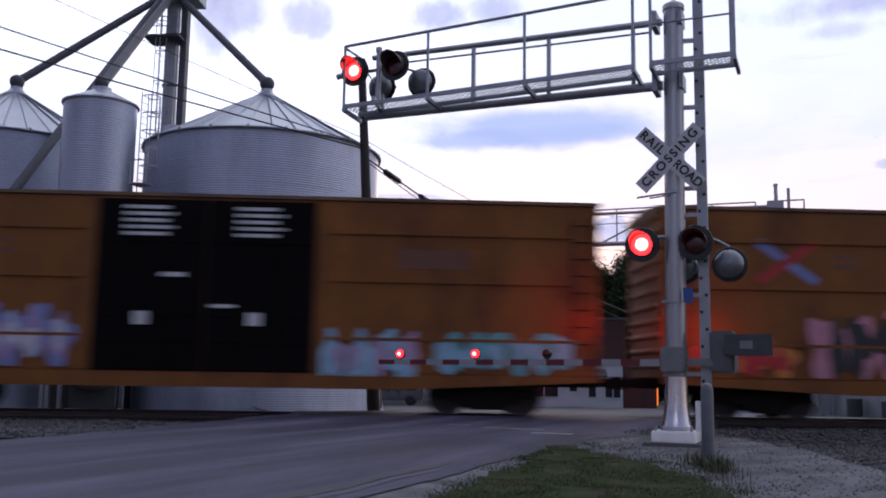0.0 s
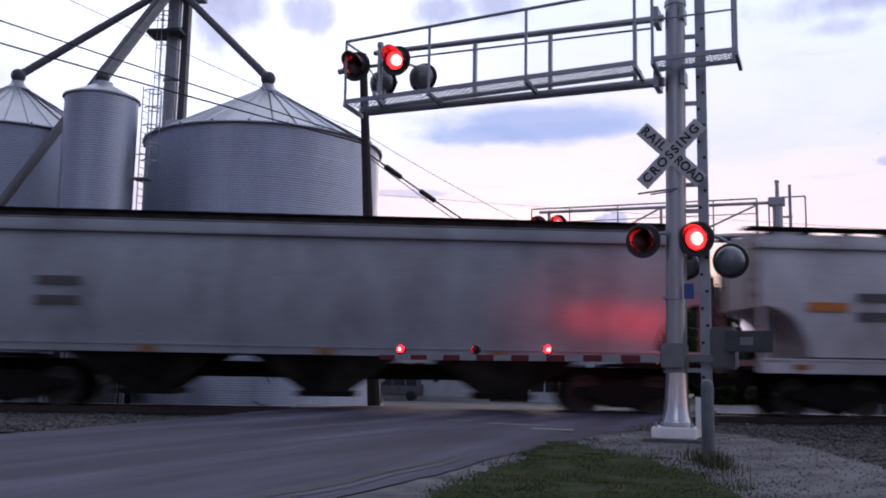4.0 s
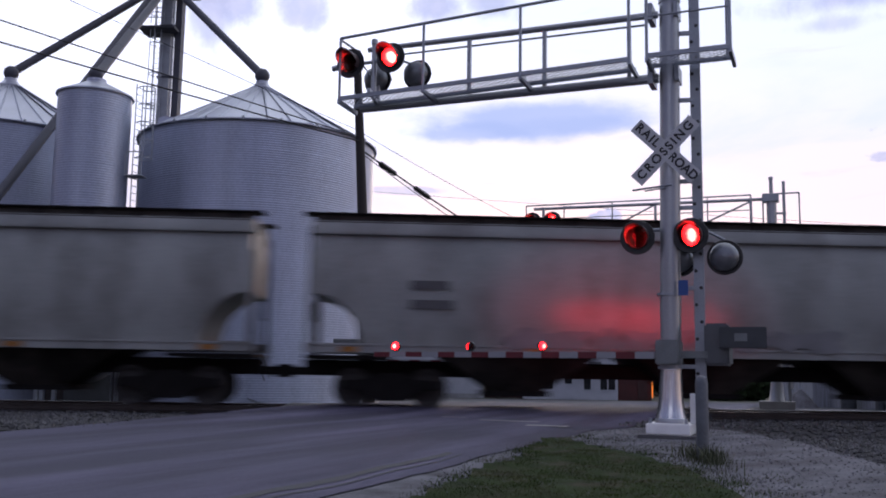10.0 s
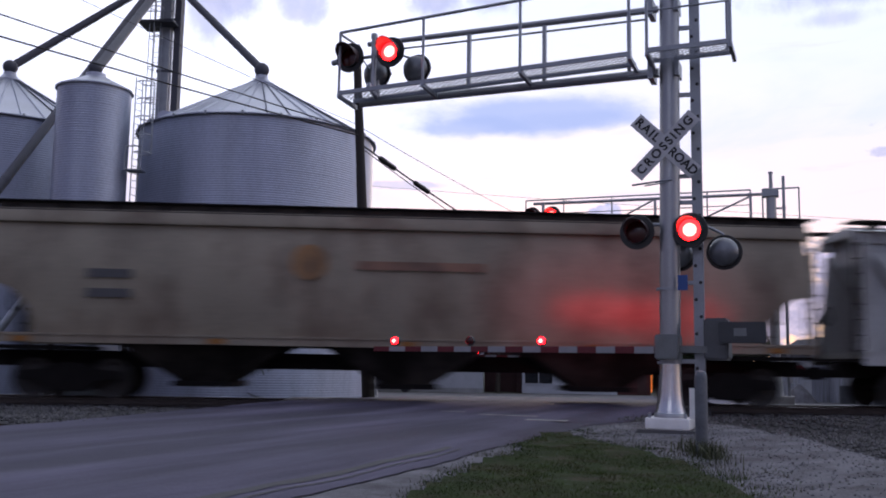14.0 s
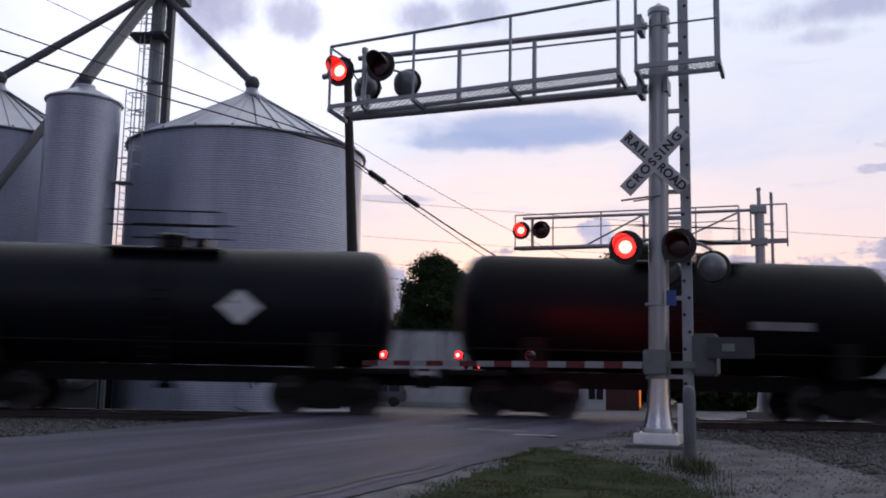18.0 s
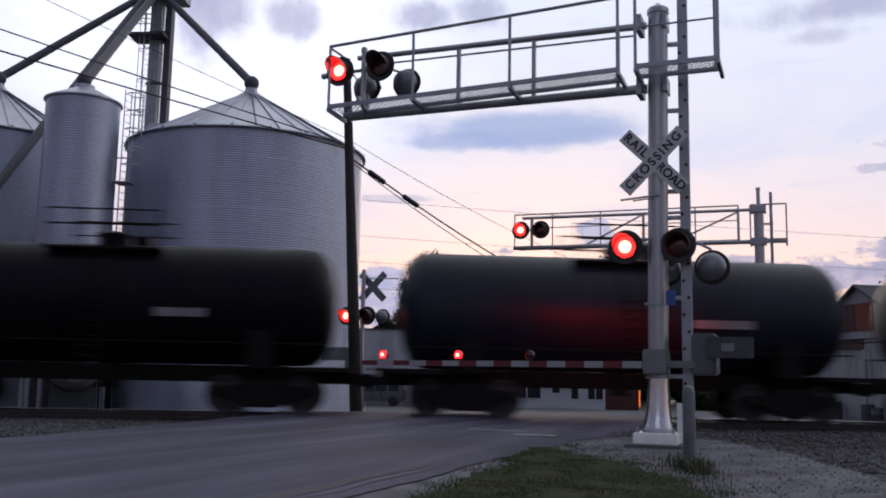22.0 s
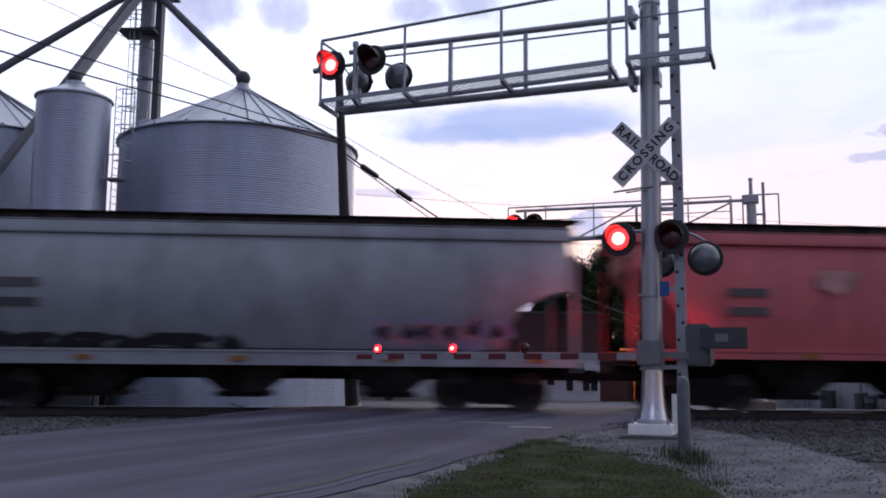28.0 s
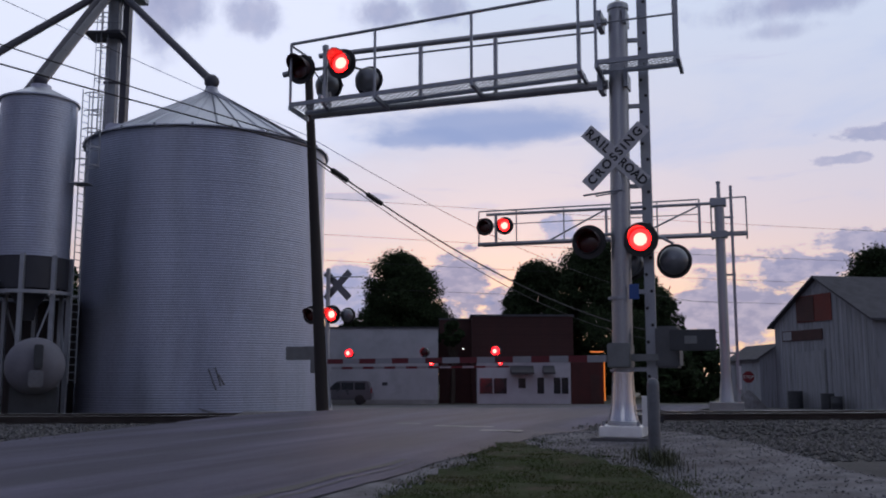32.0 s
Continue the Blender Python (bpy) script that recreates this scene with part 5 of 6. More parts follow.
n_b = 46
for i in range(n_b):
    x0, x1 = BW * i / n_b, BW * (i + 1) / n_b - 0.014
    part("board", prism(B(), [(x0, g0), (x1, g0), (x1, gable(x1)), (x0, gable(x0))], -0.01 * (i % 2), 0.06, "y"), BARN, bn)
for s_ in (-1, 1):
    xa, xb = BW / 2 + s_ * (BW / 2 + 0.35), BW / 2
    za = EV - 0.19
    part("roof_slope", prism(B(), [(xa, za), (xb, AP + 0.04), (xb, AP + 0.16), (xa, za + 0.12)], -0.3, 16.3, "y"), ROOFG, bn, "grey shingled roof slope")
part("loft_door", quad_box(B(), 2.5, 5.9, -0.06, -0.015, 3.98, 5.5), REDWOOD, bn, "faded red loft door")
part("loft_door_panel", quad_box(B(), 2.58, 4.3, -0.09, -0.062, 4.03, 5.45), MORTAR, bn, "dark brown loft panel")
part("sign_board", quad_box(B(), 0.9, 4.95, -0.06, -0.015, 2.95, 3.55), MORTAR, bn, "blank dark board")
part("sign_panel", quad_box(B(), 0.98, 1.9, -0.08, -0.062, 3.0, 3.5), BARN, bn)
part("door_leaf", quad_box(B(), 2.4, 5.0, -0.07, -0.015, g0 + 0.1, 2.3), BARN, bn, "wide closed sliding door")
part("door_gap", quad_box(B(), 5.02, 5.12, -0.055, -0.015, g0 + 0.1, 2.4), GREY_BOX, bn)
part("corner_board", quad_box(B(), BW - 0.02, BW + 0.16, -0.05, 0.1, g0, EV - 0.1), BARN, bn)
ln_ = thing("lean_to", "low lean-to against the white shed", "shed", pose(19.35, 57.2, 0))
part("wall", prism(B(), [(0, g0), (1.2, g0), (1.2, 2.75), (0, 2.0)], 0, 6, "y"), BARN, ln_)
part("roof_slope", prism(B(), [(-0.25, 1.85), (1.2, 2.8), (1.2, 2.9), (-0.25, 1.95)], -0.2, 6.1, "y"), ROOFG, ln_)
for s_, d in ((3.0, 0.7), (6.1, 0.6), (6.9, 0.5)):
    p = BARN_M @ Vector((s_, -0.7, 0))
    bsh = thing("oil_drum", "dark rusty drum beside the shed", "drum", pose(p.x, p.y, ground_z(p.x, p.y)))
    bm = B()
    lathe(bm, [(0.02, 0), (0.6 * d, 0.0), (0.6 * d, 0.4), (0.63 * d, 0.42), (0.6 * d, 0.44), (0.6 * d, 1.5 * d), (0.02, 1.5 * d)], 20)
    part("drum", bm, DARK_PLATE, bsh)

st = thing("stop_sign", "red octagonal stop sign on a post", "stop sign", pose(17.9, 55, 0))
part("post", cyl(B(), (0, 0, -1.2), (0, 0, 1.15), 0.035, seg=8), GALV, st)
bm = B()
lathe(bm, [(0.01, -0.02), (0.36, -0.02), (0.36, 0.0), (0.01, 0.0)], 8, axis="y")
part("plate", bm, SIGN_RED, st, "", pose(0, -0.04, 0.85, 0, 22.5, 0))
lettering("letters", "STOP", 0.26, SIGN_WHITE, st, pose(0, -0.07, 0.85, 90, 0, 0))
sp2 = thing("gravel_pile", "pale heap of sand beside the far road", "heap", pose(17.4, 53.5, ground_z(17.4, 53.5) - 0.05))
bm = B()
lathe(bm, [(1.1, 0), (0.8, 0.35), (0.4, 0.85), (0.08, 1.15)], 18)
part("sand_mound", bm, GRAVEL, sp2)


# trees
def tree(x, y, h, crown, seed, label, leaves=9000, leaf=0.3, low=0.25, clump_n=150):
    """A tapered trunk with limbs, and a crown of small leaf clusters round many clumps."""
    r = random.Random(seed)
    z0 = ground_z(x, y) - 0.2
    t = thing("tree", label, "tree", pose(x, y, z0))
    tb = B()
    cyl(tb, (0, 0, 0), (0.1, 0, h * 0.45), 0.02 * h + 0.1, 0.012 * h + 0.05, 12)
    part("trunk", tb, BARK, t)
    clumps = []
    for i in range(clump_n):
        a, u = r.uniform(0, 6.28), r.random()
        zz = h * (low + (0.97 - low) * u)
        rad = crown * min(1.0, (u / 0.22 + 0.25)) * (1 - u) ** 0.58 * (1.18 + 0.24 * math.sin(2 * a + seed) * math.cos(5 * u + seed)) * r.random() ** 0.45
        clumps.append((Vector((rad * math.cos(a), rad * math.sin(a), zz)), crown * r.uniform(0.10, 0.24)))
    for c, _ in clumps[:16]:
        s = Vector((0.05, 0, max(h * 0.2, min(h * 0.45, c.z * 0.6))))
        part("limb", cyl(B(), s, s.lerp(c, 0.9), 0.007 * h + 0.03, 0.02, 6), BARK, t)
    verts, faces = [], []
    for i in range(leaves):
        c, rr = clumps[r.randrange(len(clumps))]
        d = Vector((r.gauss(0, 1), r.gauss(0, 1), r.gauss(0, 0.8))).normalized() * rr * (r.random() ** 0.5 * 1.0 + (0.5 * r.random() ** 2 if r.random() < 0.22 else 0))
        p = c + d
        s = leaf * r.uniform(0.5, 1.25)
        u = Vector((r.gauss(0, 1), r.gauss(0, 1), r.gauss(0, 1))).normalized()
        w = u.orthogonal().normalized()
        k = len(verts)
        verts += [p + u * s, p + w * s * 0.45 + u * 0.2 * s, p - u * s * 0.7, p - w * s * 0.45 + u * 0.2 * s]
        faces.append((k, k + 1, k + 2, k + 3))
    me = bpy.data.meshes.new("crown")
    me.from_pydata([tuple(v) for v in verts], [], faces)
    me.materials.append(LEAF)
    cr = new("crown", me)
    cr.parent = t
    return t


tree(-4.2, 95, 14.8, 6.2, 1, "dark leafy maple behind the white building", 115000, 0.165, 0.2, 220)
tree(-9.5, 98, 8.2, 3.4, 2, "low dark tree behind the white building", 14000, 0.26)
tree(0.72, 72.4, 6.6, 1.15, 3, "small dark tree against the brick side wing", 8000, 0.15, 0.72, 50)
tree(9.8, 96, 14.0, 5.9, 4, "large dark leafy tree behind the brick building", 80000, 0.18, 0.15, 190)
tree(15.6, 92, 15.6, 7.8, 5, "large dark leafy tree behind the brick building", 110000, 0.19, 0.08, 230)
tree(20.6, 94, 12.6, 4.4, 6, "dark leafy tree at the end of the road", 26000, 0.26, 0.06)
tree(18.6, 76, 5.0, 2.4, 7, "dark bushy tree beside the far road", 7000, 0.3, 0.04)
tree(21.6, 78, 5.8, 2.6, 8, "dark bushy tree beside the far road", 7000, 0.3, 0.04)
tree(57.5, 122, 18.6, 8.0, 9, "dark tree behind the white shed", 90000, 0.32)
tree(67, 124, 21.0, 8.0, 10, "dark tree behind the white shed", 24000, 0.38)
tree(-29.0, 60, 10.5, 3.2, 21, "dark tree behind the hopper bin", 9000, 0.28, 0.02)
tree(-25.0, 61, 9.6, 3.0, 22, "dark tree behind the hopper bin", 9000, 0.28, 0.02)
tree(-21.4, 59, 8.6, 2.8, 23, "dark tree behind the hopper bin", 9000, 0.28, 0.02)
tree(-25.2, 78, 11.0, 3.0, 11, "dark tree glimpsed between the grain bins", 12000, 0.26)
r_ = random.Random(5)
for k in range(12):
    x = -70 + 15 * k + r_.uniform(-4, 4)
    tree(x + 20, 230 + r_.uniform(-15, 15), r_.uniform(6, 9.5), 6.5, 30 + k, "distant dark tree on the horizon", 900, 0.9, 0.05)


# ---- the train ----
PAINTS = {}


def paint(name, colour, rough=0.5, dirt=(0.05, 0.045, 0.04), at=(0.46, 0.70), vary=0.28, spec=0.4):
    if name not in PAINTS:
        PAINTS[name] = surface(name, colour, rough, 0.0, vary, 0.7, 14, 0.03, (0.9, 1, 0.55), second=dirt, second_at=at, spec=spec)
    return PAINTS[name]


IRON = surface("grimy_iron", (0.012, 0.011, 0.011), 0.85, 0.0, 0.35, 3, 30, 0.08, spec=0.1)
WHEEL = surface("wheel_steel", (0.02, 0.018, 0.017), 0.6, 0.2, 0.3, 4, 30, 0.04)
MARK = surface("stencilled_paint", (0.55, 0.56, 0.58), 0.6, 0.0, 0.15, 3, 40, 0.0)
MARK_DARK = surface("dark_stencilled_paint", (0.075, 0.075, 0.08), 0.6, 0.0, 0.15, 3, 40, 0.0)
YELLOW_TAG = surface("yellow_reflective_tape", (0.24, 0.10, 0.012), 0.5, 0.0, 0.2, 3, 40, 0.0)

wheel_mesh = mesh_of("wheel", lathe(B(), [(0.06, -0.05), (0.32, -0.03), (0.36, -0.06), (0.46, -0.06), (0.455, 0.0), (0.45, 0.06), (0.36, 0.05), (0.32, 0.01), (0.06, 0.05)], 24, axis="y"), WHEEL)
sf = B()
prism(sf, [(-1.15, 0.42), (-1.15, 0.62), (-0.6, 0.66), (-0.35, 0.80), (0.35, 0.80), (0.6, 0.66), (1.15, 0.62), (1.15, 0.42), (0.75, 0.40), (0.40, 0.16), (-0.40, 0.16), (-0.75, 0.40)], -0.09, 0.09)
side_frame_mesh = mesh_of("side_frame", sf, IRON, 0.02)
bo = B()
quad_box(bo, -0.2, 0.2, -1.0, 1.0, 0.5, 0.82)
bolster_mesh = mesh_of("bolster", bo, IRON, 0.02)
sp = B()
for x in (-0.16, 0, 0.16):
    cyl(sp, (x, 0, 0.2), (x, 0, 0.5), 0.06, seg=10)
spring_mesh = mesh_of("spring_group", sp, IRON)
ax = B()
cyl(ax, (0, -0.8, 0), (0, 0.8, 0), 0.08, seg=10)
axle_mesh = mesh_of("axle", ax, IRON)
cp = B()
quad_box(cp, -0.15, 0.55, -0.08, 0.08, 0.72, 0.92)
quad_box(cp, 0.45, 0.72, -0.16, 0.16, 0.66, 0.98)
coupler_mesh = mesh_of("coupler", cp, IRON, 0.025)


def add_truck(car, x):
    t = part("truck", bolster_mesh, IRON, car, "black cast truck with two wheelsets", pose(x, 0, 0))
    for y in (-1.0, 1.0):
        part("side_frame", side_frame_mesh, IRON, t, "", pose(0, y, 0))
        part("spring_group", spring_mesh, IRON, t, "", pose(0, y, 0))
    for dx in (-0.89, 0.89):
        part("axle", axle_mesh, IRON, t, "", pose(dx, 0, 0.46))
        for y in (-0.755, 0.755):
            part("wheel", wheel_mesh, WHEEL, t, "", pose(dx, y, 0.46))


def running_gear(car, length, truck_at):
    add_truck(car, truck_at)
    add_truck(car, -truck_at)
    part("coupler", coupler_mesh, IRON, car, "", pose(length / 2 - 0.66, 0, 0))
    part("coupler", coupler_mesh, IRON, car, "", pose(-length / 2 + 0.66, 0, 0, 0, 0, 180))


RUNGS = {}


def add_ladder(car, m, h, rungs, w=0.42, lean=0.0):
    """A ladder with its two stiles and every rung a piece."""
    if (h, w) not in RUNGS:
        st_, rg = B(), B()
        for x in (-w / 2, w / 2):
            cyl(st_, (x, 0, 0), (x, 0, h), 0.018, seg=6)
        cyl(rg, (-w / 2, 0, 0), (w / 2, 0, 0), 0.014, seg=6)
        RUNGS[h, w] = mesh_of("ladder", st_, IRON), mesh_of("rung", rg, IRON)
    a, b = RUNGS[h, w]
    lad = part("ladder", a, IRON, car, "", m)
    for i in range(rungs):
        part("rung", b, IRON, lad, "", pose(0, 0, h * (i + 0.5) / rungs))


def side_marks(car, y, x0, z0, x1, z1, rows_, material=None, seed=1, label=""):
    """Lines of stencilled writing, too small to read, as bars."""
    r = random.Random(seed)
    h = (z1 - z0) / (2 * rows_ - 1) if rows_ > 1 else z1 - z0
    for i in range(rows_):
        z = z1 - 2 * h * i
        end = x1 - (x1 - x0) * r.choice((0, 0.0, 0.12, 0.25))
        part("stencil_bar", quad_box(B(), x0, end, y - 0.004, y + 0.004, z - h, z), material or MARK, car, label)


def graffiti(car, y, x0, x1, z0, z1, paints, seed, n=9):
    """Fat painted shapes in a row."""
    r = random.Random(seed)
    for k, p in enumerate(paints):
        for i in range(n):
            bm = B()
            cx = x0 + (x1 - x0) * (i + 0.5 + r.uniform(-0.2, 0.2)) / n
            cz = (z0 + z1) / 2 + (z1 - z0) * r.uniform(-0.14, 0.14)
            rx, rz = (x1 - x0) / n * r.uniform(0.35, 0.75) * (1 - 0.22 * k), (z1 - z0) * r.uniform(0.36, 0.52) * (1 - 0.25 * k)
            ph, m = r.uniform(0, 6), 26
            yy = y - 0.004 - 0.003 * k - 0.0008 * (i % 3)
            ring = []
            for j in range(m):
                t = 2 * math.pi * j / m
                w = 1 + 0.22 * math.sin(3 * t + ph) + 0.15 * math.sin(5 * t + 2 * ph)
                ring.append(bm.verts.new((cx + rx * w * math.cos(t), yy, min(z1, max(z0, cz + rz * w * math.sin(t))))))
            bm.faces.new(ring)
            part("graffiti_shape", bm, p, car, "sprayed graffiti shape")


def boxcar(colour_paint, label, length, doors, style, group="cars of the freight train"):
    car = thing("boxcar", label, "boxcar", None, group)
    L, W, zb, zt = length - 1.5, 1.5, 0.95, 4.98
    h = L / 2
    body = part("body", quad_box(B(), -h, h, -W, W, zb, zt), colour_paint, car, "", None, 0.03)
    rf = B()
    prism(rf, [(-W - 0.05, zt), (W + 0.05, zt), (W + 0.05, zt + 0.08), (0, zt + 0.2), (-W - 0.05, zt + 0.08)], -h - 0.05, h + 0.05, "x")
    for i in range(14):
        x = -h + L * (i + 0.5) / 14
        prism(rf, [(-W - 0.04, zt + 0.09), (W + 0.04, zt + 0.09), (0, zt + 0.24)], x - 0.04, x + 0.04, "x")
    part("roof", rf, doors["roof"], car, "dirty peaked steel roof")
    for s in (-1, 1):
        sill = B()
        y = s * W
        prism(sill, [(-h, zb), (h, zb), (h, zb - 0.12), (h * 0.5, zb - 0.34), (-h * 0.5, zb - 0.34), (-h, zb - 0.12)], y - 0.04, y + 0.04)
        part("side_sill", sill, colour_paint, car)
    part("center_sill", quad_box(B(), -h - 0.2, h + 0.2, -0.25, 0.25, 0.7, 0.96), IRON, car)
    half = doors["half"]
    if style == "smooth":
        for s in (-1, 1):
            y = s * (W + 0.02)
            for z in (3.10, 4.22, 1.75):
                for a, b in ((-h + 0.6, -half - 0.35), (half + 0.35, h - 0.6)):
                    part("side_rib", quad_box(B(), a, b, y - 0.035, y + 0.035, z - 0.035, z + 0.035), colour_paint, car)
    else:
        for s in (-1, 1):
            for i in range(20):
                x = -h + L * (i + 0.5) / 20
                if abs(x) > half + 0.1:
                    part("side_rib", quad_box(B(), x - 0.05, x + 0.05, s * W - 0.03, s * W + 0.03, zb + 0.05, zt - 0.05), colour_paint, car)
    for s in (-1, 1):
        for i in range(11):
            z = zb + 0.3 + i * 0.36
            part("end_rib", cyl(B(), (s * h, -W + 0.15, z), (s * h, W - 0.15, z), 0.075, seg=8), colour_paint, car)
    for s in (-1, 1):
        for x0, x1 in ((-half, -0.02), (0.02, half)):
            d = part("door", quad_box(B(), x0, x1, s * (W + 0.045) - 0.035, s * (W + 0.045) + 0.035, zb + 0.02, zt - 0.08), doors["paint"], car, doors["label"], None, 0.015)
            xm = (x0 + x1) / 2
            for dx in (-0.4, 0.4):
                part("lock_bar", cyl(B(), (xm + dx, s * (W + 0.11), zb + 0.1), (xm + dx, s * (W + 0.11), zt - 0.2), 0.022, seg=6), doors["paint"], d)
            for z in (1.6, 2.2, 3.9):
                part("door_stiffener", quad_box(B(), x0 + 0.05, x1 - 0.05, s * (W + 0.09) - 0.01, s * (W + 0.09) + 0.01, z, z + 0.05), doors["paint"], d)
    for sx in (-1, 1):
        for s in (-1, 1):
            add_ladder(car, pose(sx * (h - 0.4), s * (W + 0.05), 1.1), 3.6, 9)
    running_gear(car, length, h - 2.6)
    return car


def hopper_body(L, zb, ze, zt, w_bot, w_top, bulge, flat_end, arch=False):
    """Side walls, rounded shoulders and sloping ends of a covered hopper."""
    bm = B()
    h = L / 2
    stations = [(-h, ze), (-h + 0.05, ze - 0.1), (-h + flat_end, zb)] + [(-h + flat_end + (L - 2 * flat_end) * i / 8, zb) for i in range(1, 8)] + [(h - flat_end, zb), (h - 0.05, ze - 0.1), (h, ze)]
    if arch:
        ends = [(-h + flat_end * math.sin(radians(a)), zb + (ze - zb) * math.cos(radians(a))) for a in range(0, 91, 10)]
        stations = ends + stations[3:-3] + [(-x, z) for x, z in ends[::-1]]
    rings = []
    for x, z0 in stations:
        ring = []
        for s in (-1, 1):
            hs = [z0 + (zt - z0) * i / 10 for i in range(11)]
            if s > 0:
                hs = hs[::-1]
            for z in hs:
                u = (z - zb) / (zt - zb)
                w = w_bot + (w_top - w_bot) * u + bulge * math.sin(math.pi * min(1, max(0, u))) - (0.22 * max(0, (u - 0.9) / 0.1) ** 2)
                ring.append(bm.verts.new((x, s * w, z)))
        rings.append(ring)
    n = len(rings[0])
    for a, b in zip(rings, rings[1:]):
        for i in range(n):
            j = (i + 1) % n
            bm.faces.new((a[i], a[j], b[j], b[i]))
    bm.faces.new(rings[0][::-1])
    bm.faces.new(rings[-1])
    return bm


BELLY = (1.20, 1.16, 0.42)  # half width at the foot, at the top, and the swell between


def hug(car):
    """Lay what is painted on a round-bellied car on the curve of its side."""
    for o in car.children:
        if o.name.split(".")[0] in ("stencil_bar", "graffiti_shape", "painted_panel"):
            for v in o.data.vertices:
                u = min(1.0, max(0.0, (v.co.z - 1.42) / 2.94))
                v.co.y -= BELLY[0] + (BELLY[1] - BELLY[0]) * u + BELLY[2] * math.sin(math.pi * u) + 0.03 - 1.55


def covered_hopper(p, roof_paint, label, length, style="flat", pockets=3, sill_paint=None, deep=False, open_end=False, belly=False, group="cars of the freight train"):
    car = thing("covered_hopper", label, "hopper car", None, group)
    L = length - 1.15
    h = L / 2
    zt = 4.36
    sill_paint = sill_paint or p
    round_side = style == "round"
    if round_side:
        body = hopper_body(L - 0.9, 1.3, 3.6, zt, 1.18, 0.62, 0.66, 1.5)
    elif belly:
        body = hopper_body(L - 0.5, 1.42, 2.8, zt, *BELLY, 1.55, True)
    else:
        body = hopper_body(L - (0.7 if open_end else 0.3), 1.42, 3.5 if open_end else 2.62, zt, 1.40, 1.18, 0.20, 1.7 if open_end else 1.12, not open_end)
    part("body", body, p, car)
    # roof cap, rim and running board
    rf = B()
    wr = 0.86 if round_side else 1.30
    for s in (-1, 1):
        for sx in (-1, 1):
            if round_side:
                outline = [(sx * (h - 0.05), 1.36), (sx * (h - 2.3), 1.36), (sx * (h - 0.75), 3.3), (sx * (h - 0.6), 3.9), (sx * (h - 0.35), 3.9)]
                part("end_panel", prism(B(), outline, s * 1.06 - 0.015, s * 1.06 + 0.015), p, car, "flat sheet beside the sloping end")
    prism(rf, [(-wr, zt - 0.12), (wr, zt - 0.12), (wr, zt - 0.02), (wr * 0.6, zt + 0.08), (-wr * 0.6, zt + 0.08), (-wr, zt - 0.02)], -h + 0.15, h - 0.15, "x")
    part("roof", rf, roof_paint, car)
    for s in (-1, 1):
        e = B()
        prism(e, [(s * (wr - 0.1), zt - 0.36), (s * (wr + 0.09), zt - 0.33), (s * (wr + 0.10), zt - 0.27), (s * (wr - 0.02), zt), (s * (wr - 0.1), zt)], -h + 0.1, h - 0.1, "x")
        part("roof_rim", e, p, car)
        rb = B()
        quad_box(rb, -h - 0.1, h + 0.1, s * 1.05 - 0.28, s * 1.05 + 0.28, zt + 0.15, zt + 0.19)
        for i in range(17):
            x = -h + L * (i + 0.5) / 17
            quad_box(rb, x - 0.03, x + 0.03, s * 1.05 - 0.25, s * 1.05 + 0.25, zt + 0.0, zt + 0.15)
        part("running_board", rb, IRON, car, "grated walkway along the roof edge")
        if not round_side and roof_paint is ROOF_DARK:
            part("roof_curb", quad_box(B(), -h + 0.12, h - 0.12, s * 1.16 - 0.02, s * 1.16 + 0.02, zt - 0.03, zt + 0.15), roof_paint, car, "sooty curb under the walkway")
    hatch = mesh_of("hatch", quad_box(B(), -0.62, 0.62, -0.3, 0.3, 0, 0.09), roof_paint, 0.02)
    k = int(L // 1.75)
    for i in range(k):
        part("hatch", hatch, roof_paint, car, "", pose(-h + 0.9 + (L - 1.8) * i / (k - 1), 0, zt + 0.08))
    # sills, end platforms, pockets
    z_lo, z_hi = (1.03, 1.36) if round_side or deep else (1.26, 1.46)
    for s in (-1, 1):
        ss = B()
        quad_box(ss, -h, h, s * 1.46 - 0.05, s * 1.46 + 0.05, z_lo, z_hi)
        quad_box(ss, -h, h, s * 1.48 - 0.06, s * 1.48 + 0.06, z_hi - 0.03, z_hi + 0.02)
        part("side_sill", ss, sill_paint, car)
    part("center_sill", quad_box(B(), -h - 0.1, h + 0.1, -0.3, 0.3, 0.72, 1.1), IRON, car)
    for sx in (-1, 1):
        pl = B()
        quad_box(pl, sx * (h - 1.0) - 1.0, sx * (h - 1.0) + 1.0, -1.42, 1.42, 1.12, 1.2)
        part("end_platform", pl, IRON, car)
        for y in (-1.42, 1.42):
            part("end_post", bar(B(), (sx * (h - 0.12), y, 1.2), (sx * (h - 0.12), y, 3.6 if not round_side else 4.2), 0.09, 0.09), p, car)
            if round_side:
                part("end_brace", bar(B(), (sx * (h - 0.12), y, 1.25), (sx * (h - 1.3), y * 0.95, 2.6), 0.07, 0.07), p, car)
        bw = B()
        lathe(bw, [(0.22, -0.015), (0.26, -0.015), (0.26, 0.015), (0.22, 0.015)], 18, axis="x", close=False)
        part("brake_wheel", bw, IRON, car, "", pose(sx * (h - 0.05), 0.5, 2.3))
    W0 = (L - 5.4) / pockets
